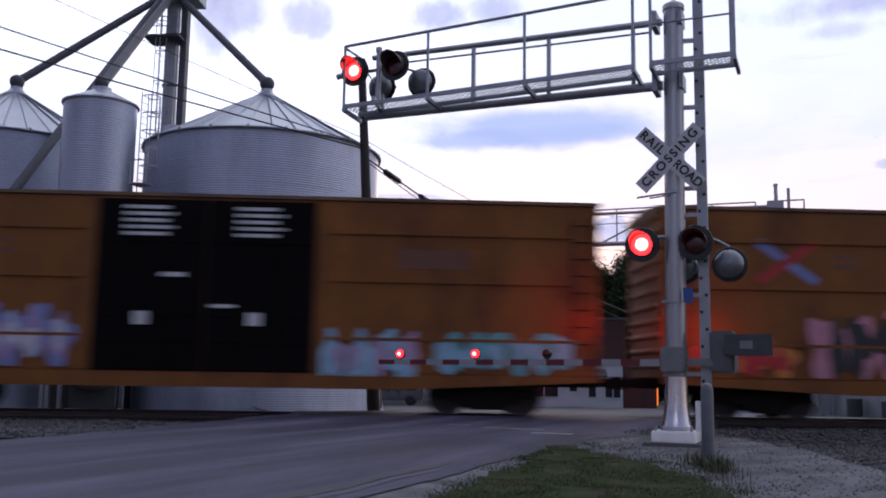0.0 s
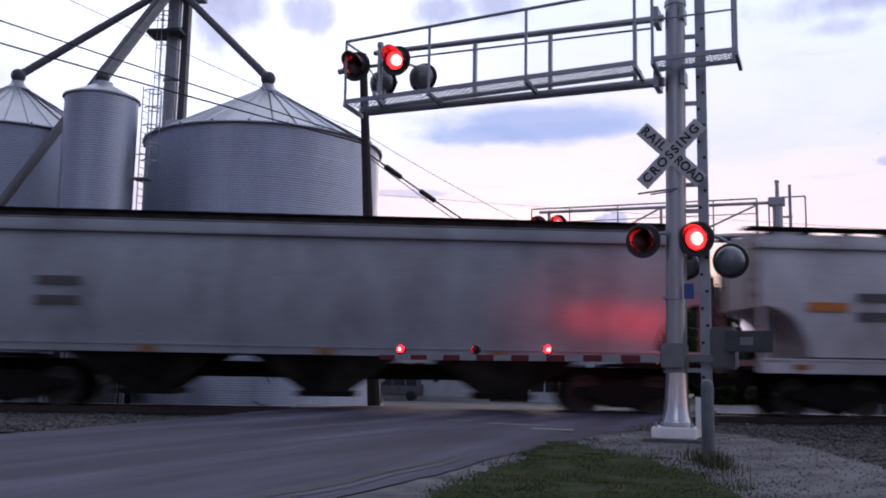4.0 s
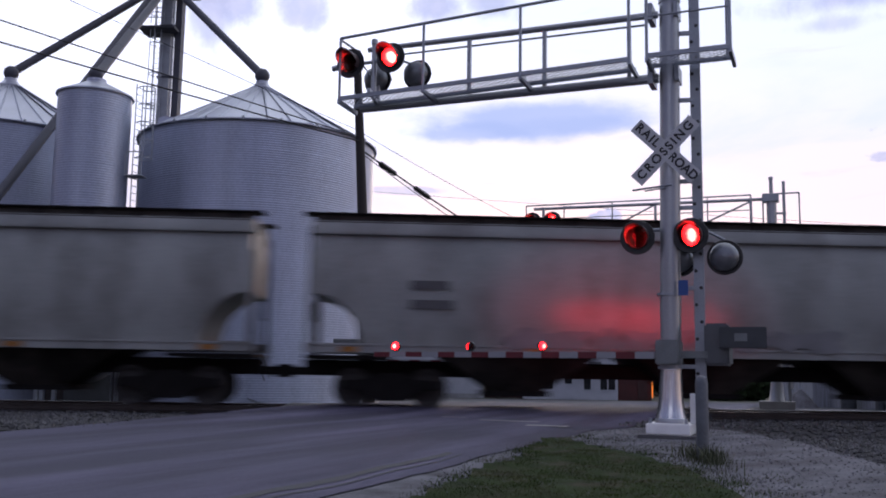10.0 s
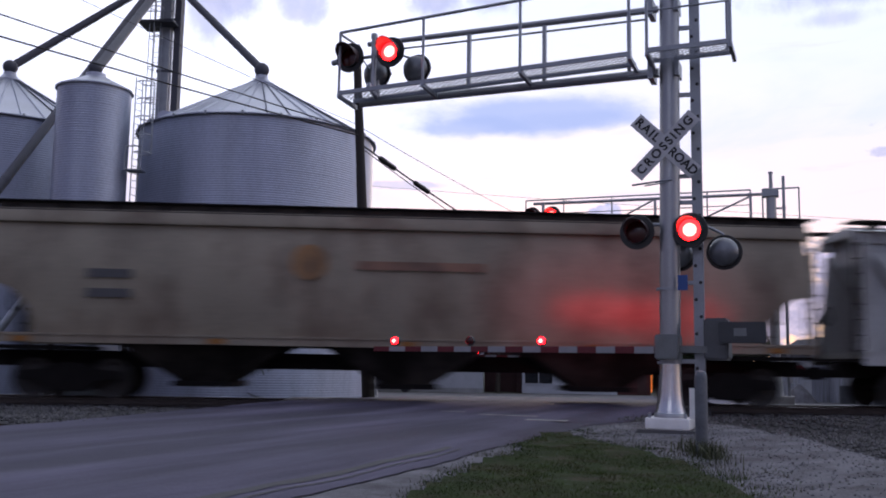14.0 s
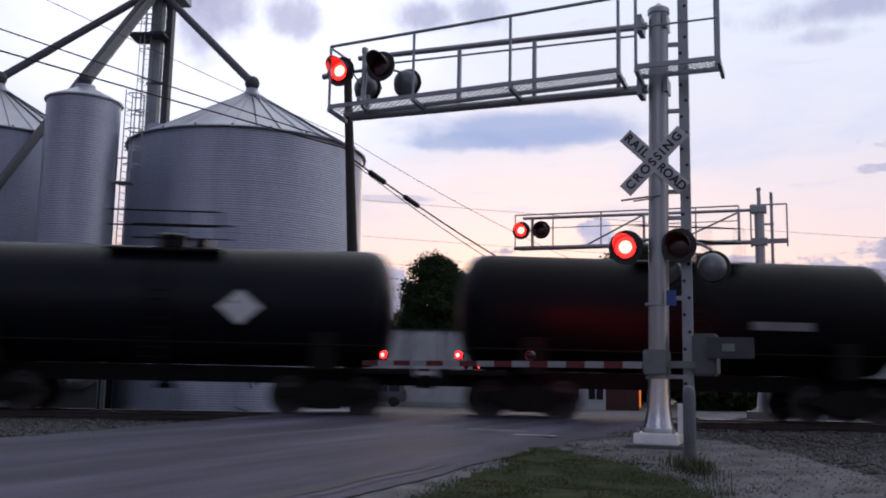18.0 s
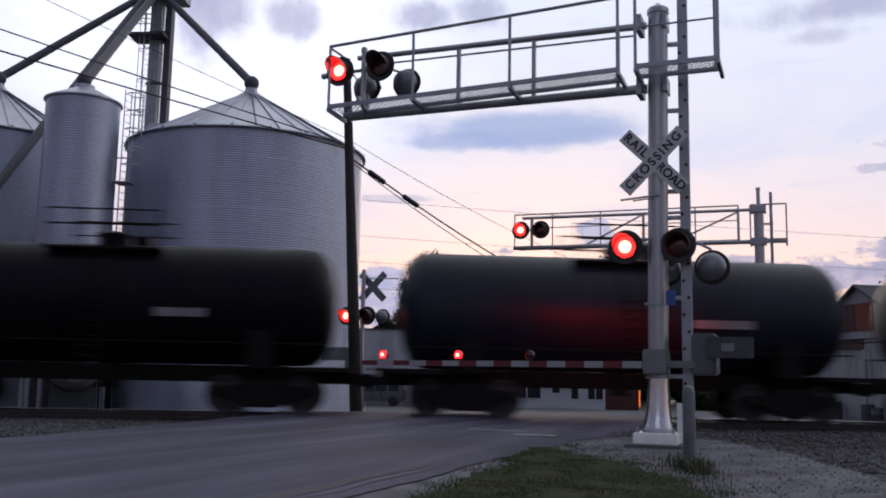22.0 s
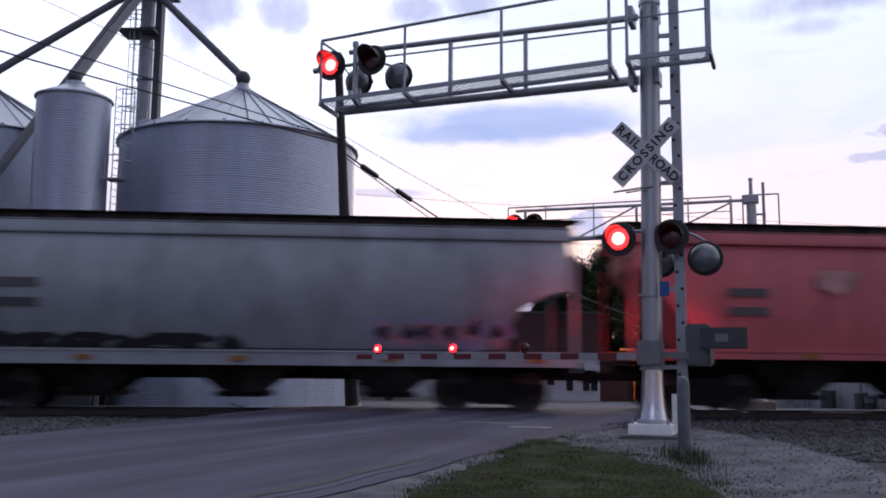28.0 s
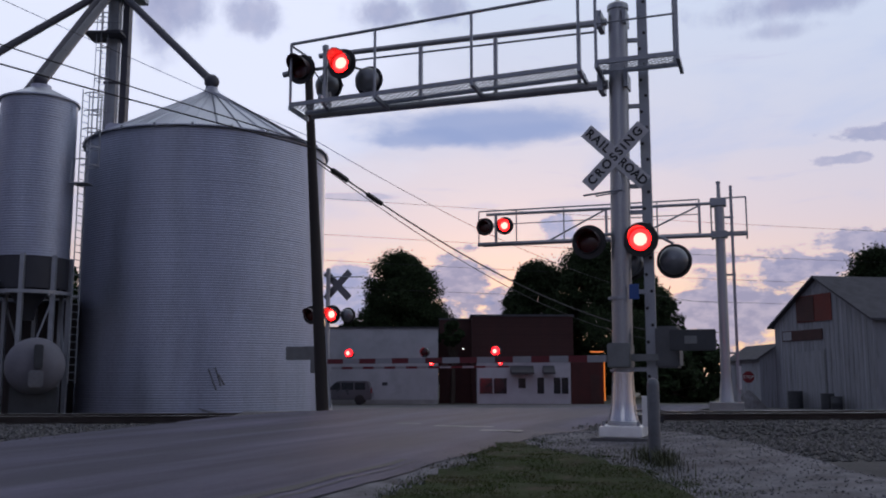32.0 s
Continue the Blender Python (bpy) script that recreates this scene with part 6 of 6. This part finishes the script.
    for i in range(pockets):
        x = -L / 2 + 2.7 + W0 * (i + 0.5)
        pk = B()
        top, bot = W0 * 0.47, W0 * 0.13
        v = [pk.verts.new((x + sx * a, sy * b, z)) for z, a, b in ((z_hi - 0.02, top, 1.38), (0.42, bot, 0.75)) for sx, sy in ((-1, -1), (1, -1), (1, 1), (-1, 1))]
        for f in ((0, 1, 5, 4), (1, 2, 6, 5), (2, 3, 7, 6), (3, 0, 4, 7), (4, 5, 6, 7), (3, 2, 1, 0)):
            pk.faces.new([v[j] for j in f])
        # near-black pockets on every car, whatever the body paint
        pock = part("discharge_pocket", pk, paint("pocket_black", (0.012, 0.011, 0.0105), 0.9, spec=0.1), car)
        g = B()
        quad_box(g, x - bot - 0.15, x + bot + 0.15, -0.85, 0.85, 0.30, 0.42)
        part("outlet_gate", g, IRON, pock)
    for sx in (-1, 1):
        for s in (-1, 1):
            add_ladder(car, pose(sx * (h - 0.06), s * 1.12, 1.2, 0, 0, 90), 3.0, 8)
    running_gear(car, length, h - 2.0)
    return car


rung_mesh = mesh_of("rung", cyl(B(), (-0.25, 0, 0), (0.25, 0, 0), 0.016, seg=6), IRON)


def tank_car(p, label, length, group="cars of the freight train"):
    car = thing("tank_car", label, "tank car", None, group)
    L, R, zc = length - 1.55, 1.43, 2.56
    h = L / 2
    prof = [(0.02, -h), (0.55, -h + 0.03), (0.95, -h + 0.12), (1.22, -h + 0.26), (1.38, -h + 0.45), (R, -h + 0.7), (R, -h * 0.33), (R + 0.012, -h * 0.33 + 0.01), (R + 0.012, -h * 0.33 + 0.12),
            (R, -h * 0.33 + 0.13)]
    prof = prof + [(r, -x) for r, x in prof[::-1]]
    part("barrel", lathe(B(), prof, 48, (0, 0, zc), "x"), p, car, "", None, 0.0, 50)
    part("center_sill", quad_box(B(), -h - 0.5, h + 0.5, -0.3, 0.3, 0.72, 1.12), IRON, car)
    for sx in (-1, 1):
        sd = B()
        prism(sd, [(-1.3, 1.05), (1.3, 1.05), (1.35, 1.9), (1.2, 1.95), (0.8, 1.45), (0, 1.25), (-0.8, 1.45), (-1.2, 1.95), (-1.35, 1.9)], sx * (h - 1.7) - 0.3, sx * (h - 1.7) + 0.3, "x")
        quad_box(sd, sx * (h - 0.3) - 0.55, sx * (h - 0.3) + 0.75 * (1 if sx > 0 else 1), -1.4, 1.4, 1.0, 1.1)
        part("saddle", sd, IRON, car)
    dm = B()
    lathe(dm, [(0.36, 0), (0.36, 0.22), (0.42, 0.22), (0.42, 0.28), (0.3, 0.34), (0.05, 0.36)], 20, (0, 0, zc + R - 0.03))
    quad_box(dm, 0.5, 0.9, -0.2, 0.2, zc + R - 0.05, zc + R + 0.2)
    part("manway", dm, p, car, "domed manway with fittings on top")
    for s in (-1, 1):
        wk = B()
        quad_box(wk, -1.35, 1.35, s * 0.85 - 0.22, s * 0.85 + 0.22, zc + R - 0.22, zc + R - 0.17)
        for x in (-1.3, -0.45, 0.45, 1.3):
            cyl(wk, (x, s * 1.02, zc + R - 0.2), (x, s * 1.02, zc + R + 0.72), 0.02, seg=6)
        for z in (0.36, 0.72):
            cyl(wk, (-1.3, s * 1.02, zc + R + z), (1.3, s * 1.02, zc + R + z), 0.02, seg=6)
        part("top_platform", wk, IRON, car, "railed platform beside the manway")
    for s in (-1, 1):
        ld = B()
        for x in (-0.25, 0.25):
            cyl(ld, (x, s * 1.5, 1.0), (x, s * 1.5, 2.9), 0.02, seg=6)
            cyl(ld, (x, s * 1.5, 2.9), (x, s * 1.05, zc + R - 0.2), 0.02, seg=6)
        lad = part("ladder", ld, IRON, car)
        for i in range(9):
            part("rung", rung_mesh, IRON, lad, "", pose(0, s * 1.5, 1.05 + 0.22 * i))
    for s in (-1, 1):
        part("side_rail", cyl(B(), (-h + 0.2, s * 1.48, 1.62), (h - 0.2, s * 1.48, 1.62), 0.02, seg=6), IRON, car)
        for sx in (-1, 1):
            hr = cyl(B(), (sx * (h + 0.3), s * 1.4, 1.1), (sx * (h + 0.3), s * 1.4, 2.1), 0.02, seg=6)
            cyl(hr, (sx * (h + 0.3), 1.4 * s, 2.05), (sx * (h + 0.3), 0.1 * s, 2.05), 0.02, seg=6)
            part("end_handrail", hr, IRON, car)
    vl = B()
    cyl(vl, (0, 0, 0.62), (0, 0, 1.15), 0.16, seg=12)
    cyl(vl, (0, 0, 0.55), (0, 0, 0.65), 0.22, seg=12)
    part("bottom_valve", vl, IRON, car)
    running_gear(car, length, h - 1.6)
    return car


YEL = paint("weathered_yellow", (0.19, 0.073, 0.015), 0.6, (0.09, 0.034, 0.012), spec=0.25)
MAROON = paint("faded_maroon", (0.070, 0.011, 0.013), 0.6, (0.035, 0.009, 0.009), spec=0.2)
TBLACK = paint("glossy_tank_black", (0.005, 0.0065, 0.011), 0.40, (0.006, 0.006, 0.008), spec=0.16)
TBLACK2 = paint("dull_tank_black", (0.004, 0.0045, 0.007), 0.52, (0.006, 0.0055, 0.006), spec=0.09)
TBLUE = paint("slate_tank_blue", (0.014, 0.018, 0.028), 0.45, (0.009, 0.009, 0.013), spec=0.18)
WHITEH = paint("grimy_white", (0.48, 0.48, 0.51), 0.5, (0.30, 0.29, 0.30))
GREYH = paint("dull_grey", (0.17, 0.168, 0.178), 0.5, (0.10, 0.094, 0.094))
GREYD = paint("dark_weathered_grey", (0.142, 0.139, 0.14), 0.55, (0.073, 0.066, 0.062))
GREENG = paint("grey_green", (0.245, 0.255, 0.25), 0.5, (0.145, 0.143, 0.138))
PALEG = paint("pale_grey", (0.40, 0.41, 0.41), 0.42, (0.28, 0.28, 0.275))
TAN = paint("rusty_tan", (0.26, 0.23, 0.175), 0.6, (0.12, 0.085, 0.06))
RUST = paint("brown_rust", (0.115, 0.113, 0.122), 0.65, (0.058, 0.029, 0.018), at=(0.46, 0.60))
REDH = paint("dark_red", (0.046, 0.010, 0.012), 0.6, (0.028, 0.010, 0.010), spec=0.15)
PINKR = paint("sun_faded_red", (0.47, 0.115, 0.13), 0.55, (0.34, 0.085, 0.095))
BLUEG = paint("blue_grey", (0.28, 0.305, 0.335), 0.5, (0.17, 0.18, 0.20))
ROOF_DARK = paint("sooty_roof", (0.05, 0.045, 0.042), 0.7)
ROOF_Y = paint("dusty_roof", (0.16, 0.10, 0.06), 0.7)
GR = {k: surface("spray_" + k, c, 0.6, 0, 0.25, 2, 20, 0) for k, c in
      {"blue": (0.16, 0.20, 0.42), "violet": (0.30, 0.24, 0.42), "white": (0.45, 0.45, 0.50), "teal": (0.10, 0.34, 0.36), "sky": (0.22, 0.40, 0.52), "pink": (0.45, 0.20, 0.26),
       "black": (0.02, 0.02, 0.022), "red": (0.35, 0.02, 0.02), "brown": (0.12, 0.05, 0.03), "lilac": (0.34, 0.27, 0.40), "orange": (0.45, 0.16, 0.03), "grey": (0.16, 0.16, 0.17)}.items()}
NEAR = -1.5  # the side of a car that faces the camera
black_door = {"paint": paint("black_door", (0.0045, 0.0045, 0.0055), 0.8, (0.006, 0.0055, 0.006), spec=0.06), "half": 2.5, "label": "black plug door with white stencils", "roof": ROOF_Y}
maroon_door = {"paint": MAROON, "half": 2.5, "label": "maroon plug door", "roof": ROOF_DARK}


def cross_mark(car, x, z, size):
    """A plain crossed mark in red and blue."""
    for s, p in ((1, GR["red"]), (-1, GR["blue"])):
        bm = B()
        a = 0.6 * s
        c, d = math.cos(a), math.sin(a)
        pts = [(-size, -0.11), (size, -0.11), (size, 0.11), (-size, 0.11)]
        ring = [bm.verts.new((x + u * c - v * d, NEAR - 0.004 - 0.002 * s, z + u * d + v * c)) for u, v in pts]
        bm.faces.new(ring)
        part("painted_mark", bm, p, car)


def yellow_box(seed, with_blue):
    car = boxcar(YEL, "yellow boxcar with black plug doors and graffiti", 19.8, black_door, "smooth")
    cross_mark(car, -6.1, 3.75, 0.85)
    side_marks(car, NEAR - 0.003, -8.0, 3.6, -7.3, 3.95, 2, GR["brown"], 1)
    side_marks(car, NEAR - 0.003, -5.0, 3.6, -4.4, 3.95, 2, GR["brown"], 2)
    side_marks(car, NEAR - 0.003, 4.4, 3.4, 6.1, 3.85, 1, GR["brown"], 3)
    for x in (-1.9, 0.65):
        side_marks(car, NEAR - 0.087, x, 4.05, x + 1.15, 4.75, 5, None, seed + 4)
        side_marks(car, NEAR - 0.12, x + 0.35, 2.0, x + 0.65, 2.3, 1, None, seed + 6)
    side_marks(car, NEAR - 0.12, -1.0, 3.1, -0.45, 3.2, 1, None, 2)
    side_marks(car, NEAR - 0.12, 0.15, 2.4, 0.7, 2.48, 1, None, 2)
    if with_blue:
        graffiti(car, NEAR - 0.04, -7.6, -3.0, 1.02, 2.45, (GR["blue"], GR["violet"], GR["white"]), seed)
        graffiti(car, NEAR - 0.04, 2.75, 4.9, 0.9, 2.0, (GR["sky"], GR["lilac"]), seed + 1, 4)
        graffiti(car, NEAR - 0.04, 5.4, 8.6, 0.95, 1.95, (GR["teal"], GR["sky"]), seed + 2, 6)
    else:
        graffiti(car, NEAR - 0.04, -5.5, -3.2, 1.0, 2.7, (GR["pink"], GR["black"]), seed, 3)
        graffiti(car, NEAR - 0.04, -8.5, -6.0, 1.0, 1.9, (GR["orange"], GR["red"]), seed + 2, 4)
    return car


def maroon_box():
    car = boxcar(MAROON, "dark maroon boxcar covered in pink and white graffiti", 19.8, maroon_door, "ribbed")
    side_marks(car, NEAR - 0.04, -6.3, 3.7, -4.5, 4.3, 3, GR["lilac"], 3)
    bm = B()
    lathe(bm, [(0.02, -0.004), (0.55, -0.004), (0.55, 0.0), (0.02, 0.0)], 24, (-7.2, NEAR - 0.05, 4.0), "y")
    part("round_emblem", bm, GR["grey"], car)
    for x in (-0.9, 1.4):
        side_marks(car, NEAR - 0.087, x, 3.95, x + 0.95, 4.4, 3, GR["lilac"], 7)
    graffiti(car, NEAR - 0.12, -1.6, 0.3, 2.9, 3.4, (GR["lilac"], GR["black"]), 12, 5)
    graffiti(car, NEAR - 0.05, -6.6, -1.0, 1.0, 2.4, (GR["lilac"], GR["white"], GR["black"]), 21, 10)
    graffiti(car, NEAR - 0.12, -0.7, 4.4, 1.2, 2.3, (GR["pink"], GR["violet"]), 22, 9)
    graffiti(car, NEAR - 0.05, 4.4, 8.4, 1.0, 2.2, (GR["brown"], GR["lilac"]), 24, 7)
    bm = quad_box(B(), -8.1, -7.6, NEAR - 0.05, NEAR - 0.042, 1.1, 1.6)
    part("painted_panel", bm, GR["blue"], car)
    return car


def stripe_panel(car, x0, x1, z0, z1, p, y=-1.54):
    part("painted_panel", quad_box(B(), x0, x1, y - 0.004, y + 0.004, z0, z1), p, car)


def hop(p, label, length, style="flat", pockets=3, roof=None, marks=True, sill=None, seed=1, deep=False, open_end=False, belly=False):
    car = covered_hopper(p, roof or ROOF_DARK, label, length, style, pockets, sill, deep, open_end, belly)
    yy = -1.6 if style == "round" else -1.55
    h = length / 2
    if marks:
        side_marks(car, yy, -h + 3.0, 2.75, -h + 4.0, 2.95, 1, MARK_DARK, seed)
        side_marks(car, yy, -h + 3.0, 2.3, -h + 4.0, 2.5, 1, MARK_DARK, seed + 1)
    for k in range(5):
        x = -h + 1.6 + (length - 3.2) * k / 4
        part("reflective_tape", quad_box(B(), x - 0.2, x + 0.2, -1.552, -1.546, 1.28 if not (deep or style == "round") else 1.12, 1.40 if not (deep or style == "round") else 1.24), YELLOW_TAG, car)
    return car


# cars in train order, each with the place of its rear coupling
cars = []


def consist(car, rear, length):
    cars.append((car, rear + length / 2))


consist(yellow_box(31, False), 295.3, 19.8)
consist(yellow_box(31, True), 275.5, 19.8)
consist(maroon_box(), 255.7, 19.8)
c = tank_car(TBLACK, "glossy black tank car with white stencils", 12.3)
side_marks(c, -1.435, 1.3, 2.86, 4.4, 3.1, 1, None, 1)
side_marks(c, -1.45, -4.0, 2.35, -2.2, 2.52, 1, None, 1)
side_marks(c, -1.41, -3.8, 1.75, -0.8, 1.95, 2, GR["grey"], 1)
consist(c, 243.4, 12.3)
c = hop(WHITEH, "dirty white covered hopper with black graffiti along its sill", 17.75, "flat", 3, WHITEH, deep=True)
graffiti(c, -1.55, -4.6, -0.6, 1.36, 2.1, (GR["grey"], GR["black"]), 41, 7)
graffiti(c, -1.55, 0.6, 6.2, 1.4, 2.1, (GR["grey"], GR["pink"]), 43, 8)
stripe_panel(c, -7.1, -6.1, 2.5, 2.72, GR["orange"])
consist(c, 225.7, 17.7)
c = hop(BLUEG, "slate grey covered hopper with a dark emblem", 19.2)
consist(c, 206.5, 19.2)
consist(hop(GREYD, "dark weathered grey covered hopper", 19.2, seed=4), 187.3, 19.2)
c = hop(GREYH, "dull grey covered hopper with a blue diamond emblem", 20.6)
for s_, q in ((0.85, paint("faded_blue_emblem", (0.05, 0.065, 0.10))), (0.5, GR["grey"])):
    bm = B()
    bm.faces.new([bm.verts.new((x * s_ - 0.35, -1.55 - 0.003 * (1 - s_), 3.3 + z * s_)) for x, z in ((-0.9, 0), (0, -0.8), (0.9, 0), (0, 0.8))])
    part("diamond_emblem", bm, q, c)
side_marks(c, -1.55, -1.0, 2.42, 0.25, 2.6, 1, MARK_DARK, 3)
side_marks(c, -1.55, 1.9, 2.44, 2.7, 2.52, 1, MARK_DARK, 3)
side_marks(c, -1.55, 3.3, 2.44, 3.9, 2.52, 1, MARK_DARK, 3)
consist(c, 166.7, 20.6)
greys = [(GREYH, "dull grey covered hopper"), (GREYD, "dark weathered grey covered hopper"), (GREENG, "grey-green covered hopper streaked with dirt"),
         (GREENG, "grey-green covered hopper with faint graffiti"), (GREYD, "dark weathered grey covered hopper with faint graffiti")]
at = 166.7
for k, (p, lab) in enumerate(greys):
    length = (20.1, 20.45, 20.5, 20.55, 20.6)[k]
    c = hop(p, lab, length, seed=5 + k)
    if k in (2, 4):
        graffiti(c, -1.55, -5, 3, 1.4, 1.95, (GR["grey"],), 60 + k, 9)
    at -= length
    consist(c, at, length)
c = hop(PALEG, "pale grey round-sided covered hopper", 19.2, "round", 4, PALEG, sill=PALEG)
consist(c, 45.24, 19.2)
c = hop(TAN, "rust-streaked tan covered hopper with an orange emblem", 20.65)
bm = B()
lathe(bm, [(0.02, -0.004), (0.42, -0.004), (0.42, 0.0), (0.02, 0.0)], 20, (-2.3, -1.545, 3.2), "y")
part("round_emblem", bm, paint("faded_orange", (0.36, 0.20, 0.08)), c)
side_marks(c, -1.545, -1.2, 3.05, 1.8, 3.25, 1, paint("faded_brown_lettering", (0.26, 0.15, 0.10)), 2)
consist(c, 24.6, 20.65)
at = 24.6
tanks = [(TBLUE, "slate blue tank car"), (TBLACK2, "dull black tank car"), (TBLACK, "glossy black tank car with white stencils"), (TBLACK2, "dull black tank car"), (TBLACK2, "dull black tank car"),
         (TBLACK, "glossy black tank car with a white diamond placard"), (TBLACK, "glossy black tank car with white stencils"), (TBLUE, "slate blue tank car"), (TBLACK2, "dull black tank car with faint markings"),
         (TBLUE, "slate blue tank car"), (TBLUE, "slate blue tank car with faded marks"), (TBLACK2, "dull black tank car"), (TBLACK2, "dull black tank car"), (TBLACK, "glossy black tank car with white stencils")]
ends = [12.0, -0.6, -13.2, -25.7, -38.3, -50.9, -63.4, -76.1, -88.8, -101.3, -113.9, -126.4, -138.8, -151.1]
for k, ((p, lab), e) in enumerate(zip(tanks, ends)):
    length = at - e
    c = tank_car(p, lab, length)
    if "stencils" in lab:
        side_marks(c, -1.44, -4.2, 2.3, -1.6, 2.52, 1, None, k)
        side_marks(c, -1.40, -3.8, 1.85, -2.4, 2.1, 2, GR["grey"], k)
    elif "placard" in lab:
        bm = B()
        bm.faces.new([bm.verts.new((x + 1.9, -1.44, 2.45 + z)) for x, z in ((-0.5, 0), (0, -0.42), (0.5, 0), (0, 0.42))])
        part("placard", bm, MARK, c)
    else:
        side_marks(c, -1.43, 1.4, 2.2, 2.9, 2.4, 1, GR["grey"], k)
    consist(c, e, length)
    at = e
c = hop(REDH, "dark red covered hopper with white stencils", 17.0, open_end=True)
side_marks(c, -1.55, -5.6, 3.1, -4.4, 3.35, 2, GR["lilac"], 3)
side_marks(c, -1.55, -5.6, 2.4, -4.4, 2.65, 2, GR["lilac"], 5)
consist(c, -168.1, 17.0)
consist(hop(RUST, "brown rust-streaked covered hopper", 17.5, seed=8, open_end=True), -185.6, 17.5)
consist(hop(REDH, "dark red covered hopper", 16.85, seed=9, open_end=True), -202.45, 16.85)


def red_hop(length, seed):
    car = hop(PINKR, "sun-faded red covered hopper with pale lettering", length, "flat", 3, ROOF_DARK, seed=seed, open_end=True)
    pale = paint("faded_lettering", (0.60, 0.30, 0.28))
    for k in range(10):
        x = -1.3 + 0.44 * k
        part("letter_block", quad_box(B(), x, x + 0.33, -1.555, -1.545, 2.86, 3.22 if k % 3 else 3.36), pale, car, "", None, 0.0)
    part("emblem_block", prism(B(), [(-3.2, 3.0), (-2.7, 2.8), (-2.3, 3.0), (-2.1, 3.4), (-3.2, 3.4)], -1.555, -1.545), pale, car)
    return car


consist(red_hop(16.85, 2), -219.3, 16.85)
c = hop(BLUEG, "blue-grey covered hopper with graffiti near its end", 16.95, deep=True, open_end=True, belly=True)
graffiti(c, -1.55, 3.0, 6.2, 1.4, 2.2, (GR["violet"], GR["pink"], GR["black"]), 71, 6)
graffiti(c, -1.55, -5.6, 0.0, 1.36, 1.75, (GR["black"],), 72, 8)
hug(c)
consist(c, -236.25, 16.95)
at2 = -253.6
consist(red_hop(17.35, 3), at2, 17.35)
c = hop(BLUEG, "blue-grey covered hopper, last car of the train", 17.1, deep=True, open_end=True, belly=True)
hug(c)
consist(c, -270.7, 17.1)


def travelled(t):
    u = (t - 16) / 16
    return 296.05 * u + 1.874 * u * u - 1.933 * u ** 3


def motions():
    for car, centre in cars:
        rows = []
        for k in range(65):
            t = 0.5 * k
            rows.append((t, TRACK @ pose(centre + travelled(t), 0, 0)))
        walk(car, rows)
    flash()


def flash():
    """Each lens turns its lit face out for one half of the rhythm and its dark face for the other."""
    first, half = 0.35, 0.7435
    for lens, phase in LENSES:
        at_rest = lens.matrix_basis.translation.copy()

        def turned(deg):
            return Matrix.Translation(at_rest) @ pose(0, 0, 0, 0, 0, deg)

        deg = 0 if phase == 0 else 180
        rows = [(0, turned(deg))]
        k = 0
        while first + k * half < 31.9:
            s = first + k * half
            for d, a in ((-0.09, 0), (-0.015, 0), (-0.005, 60), (0.005, 120), (0.015, 180), (0.09, 180)):
                rows.append((s + d, turned(deg + a)))
            deg += 180
            k += 1
        rows.append((32.0, turned(deg)))
        walk(lens, rows)


motions()
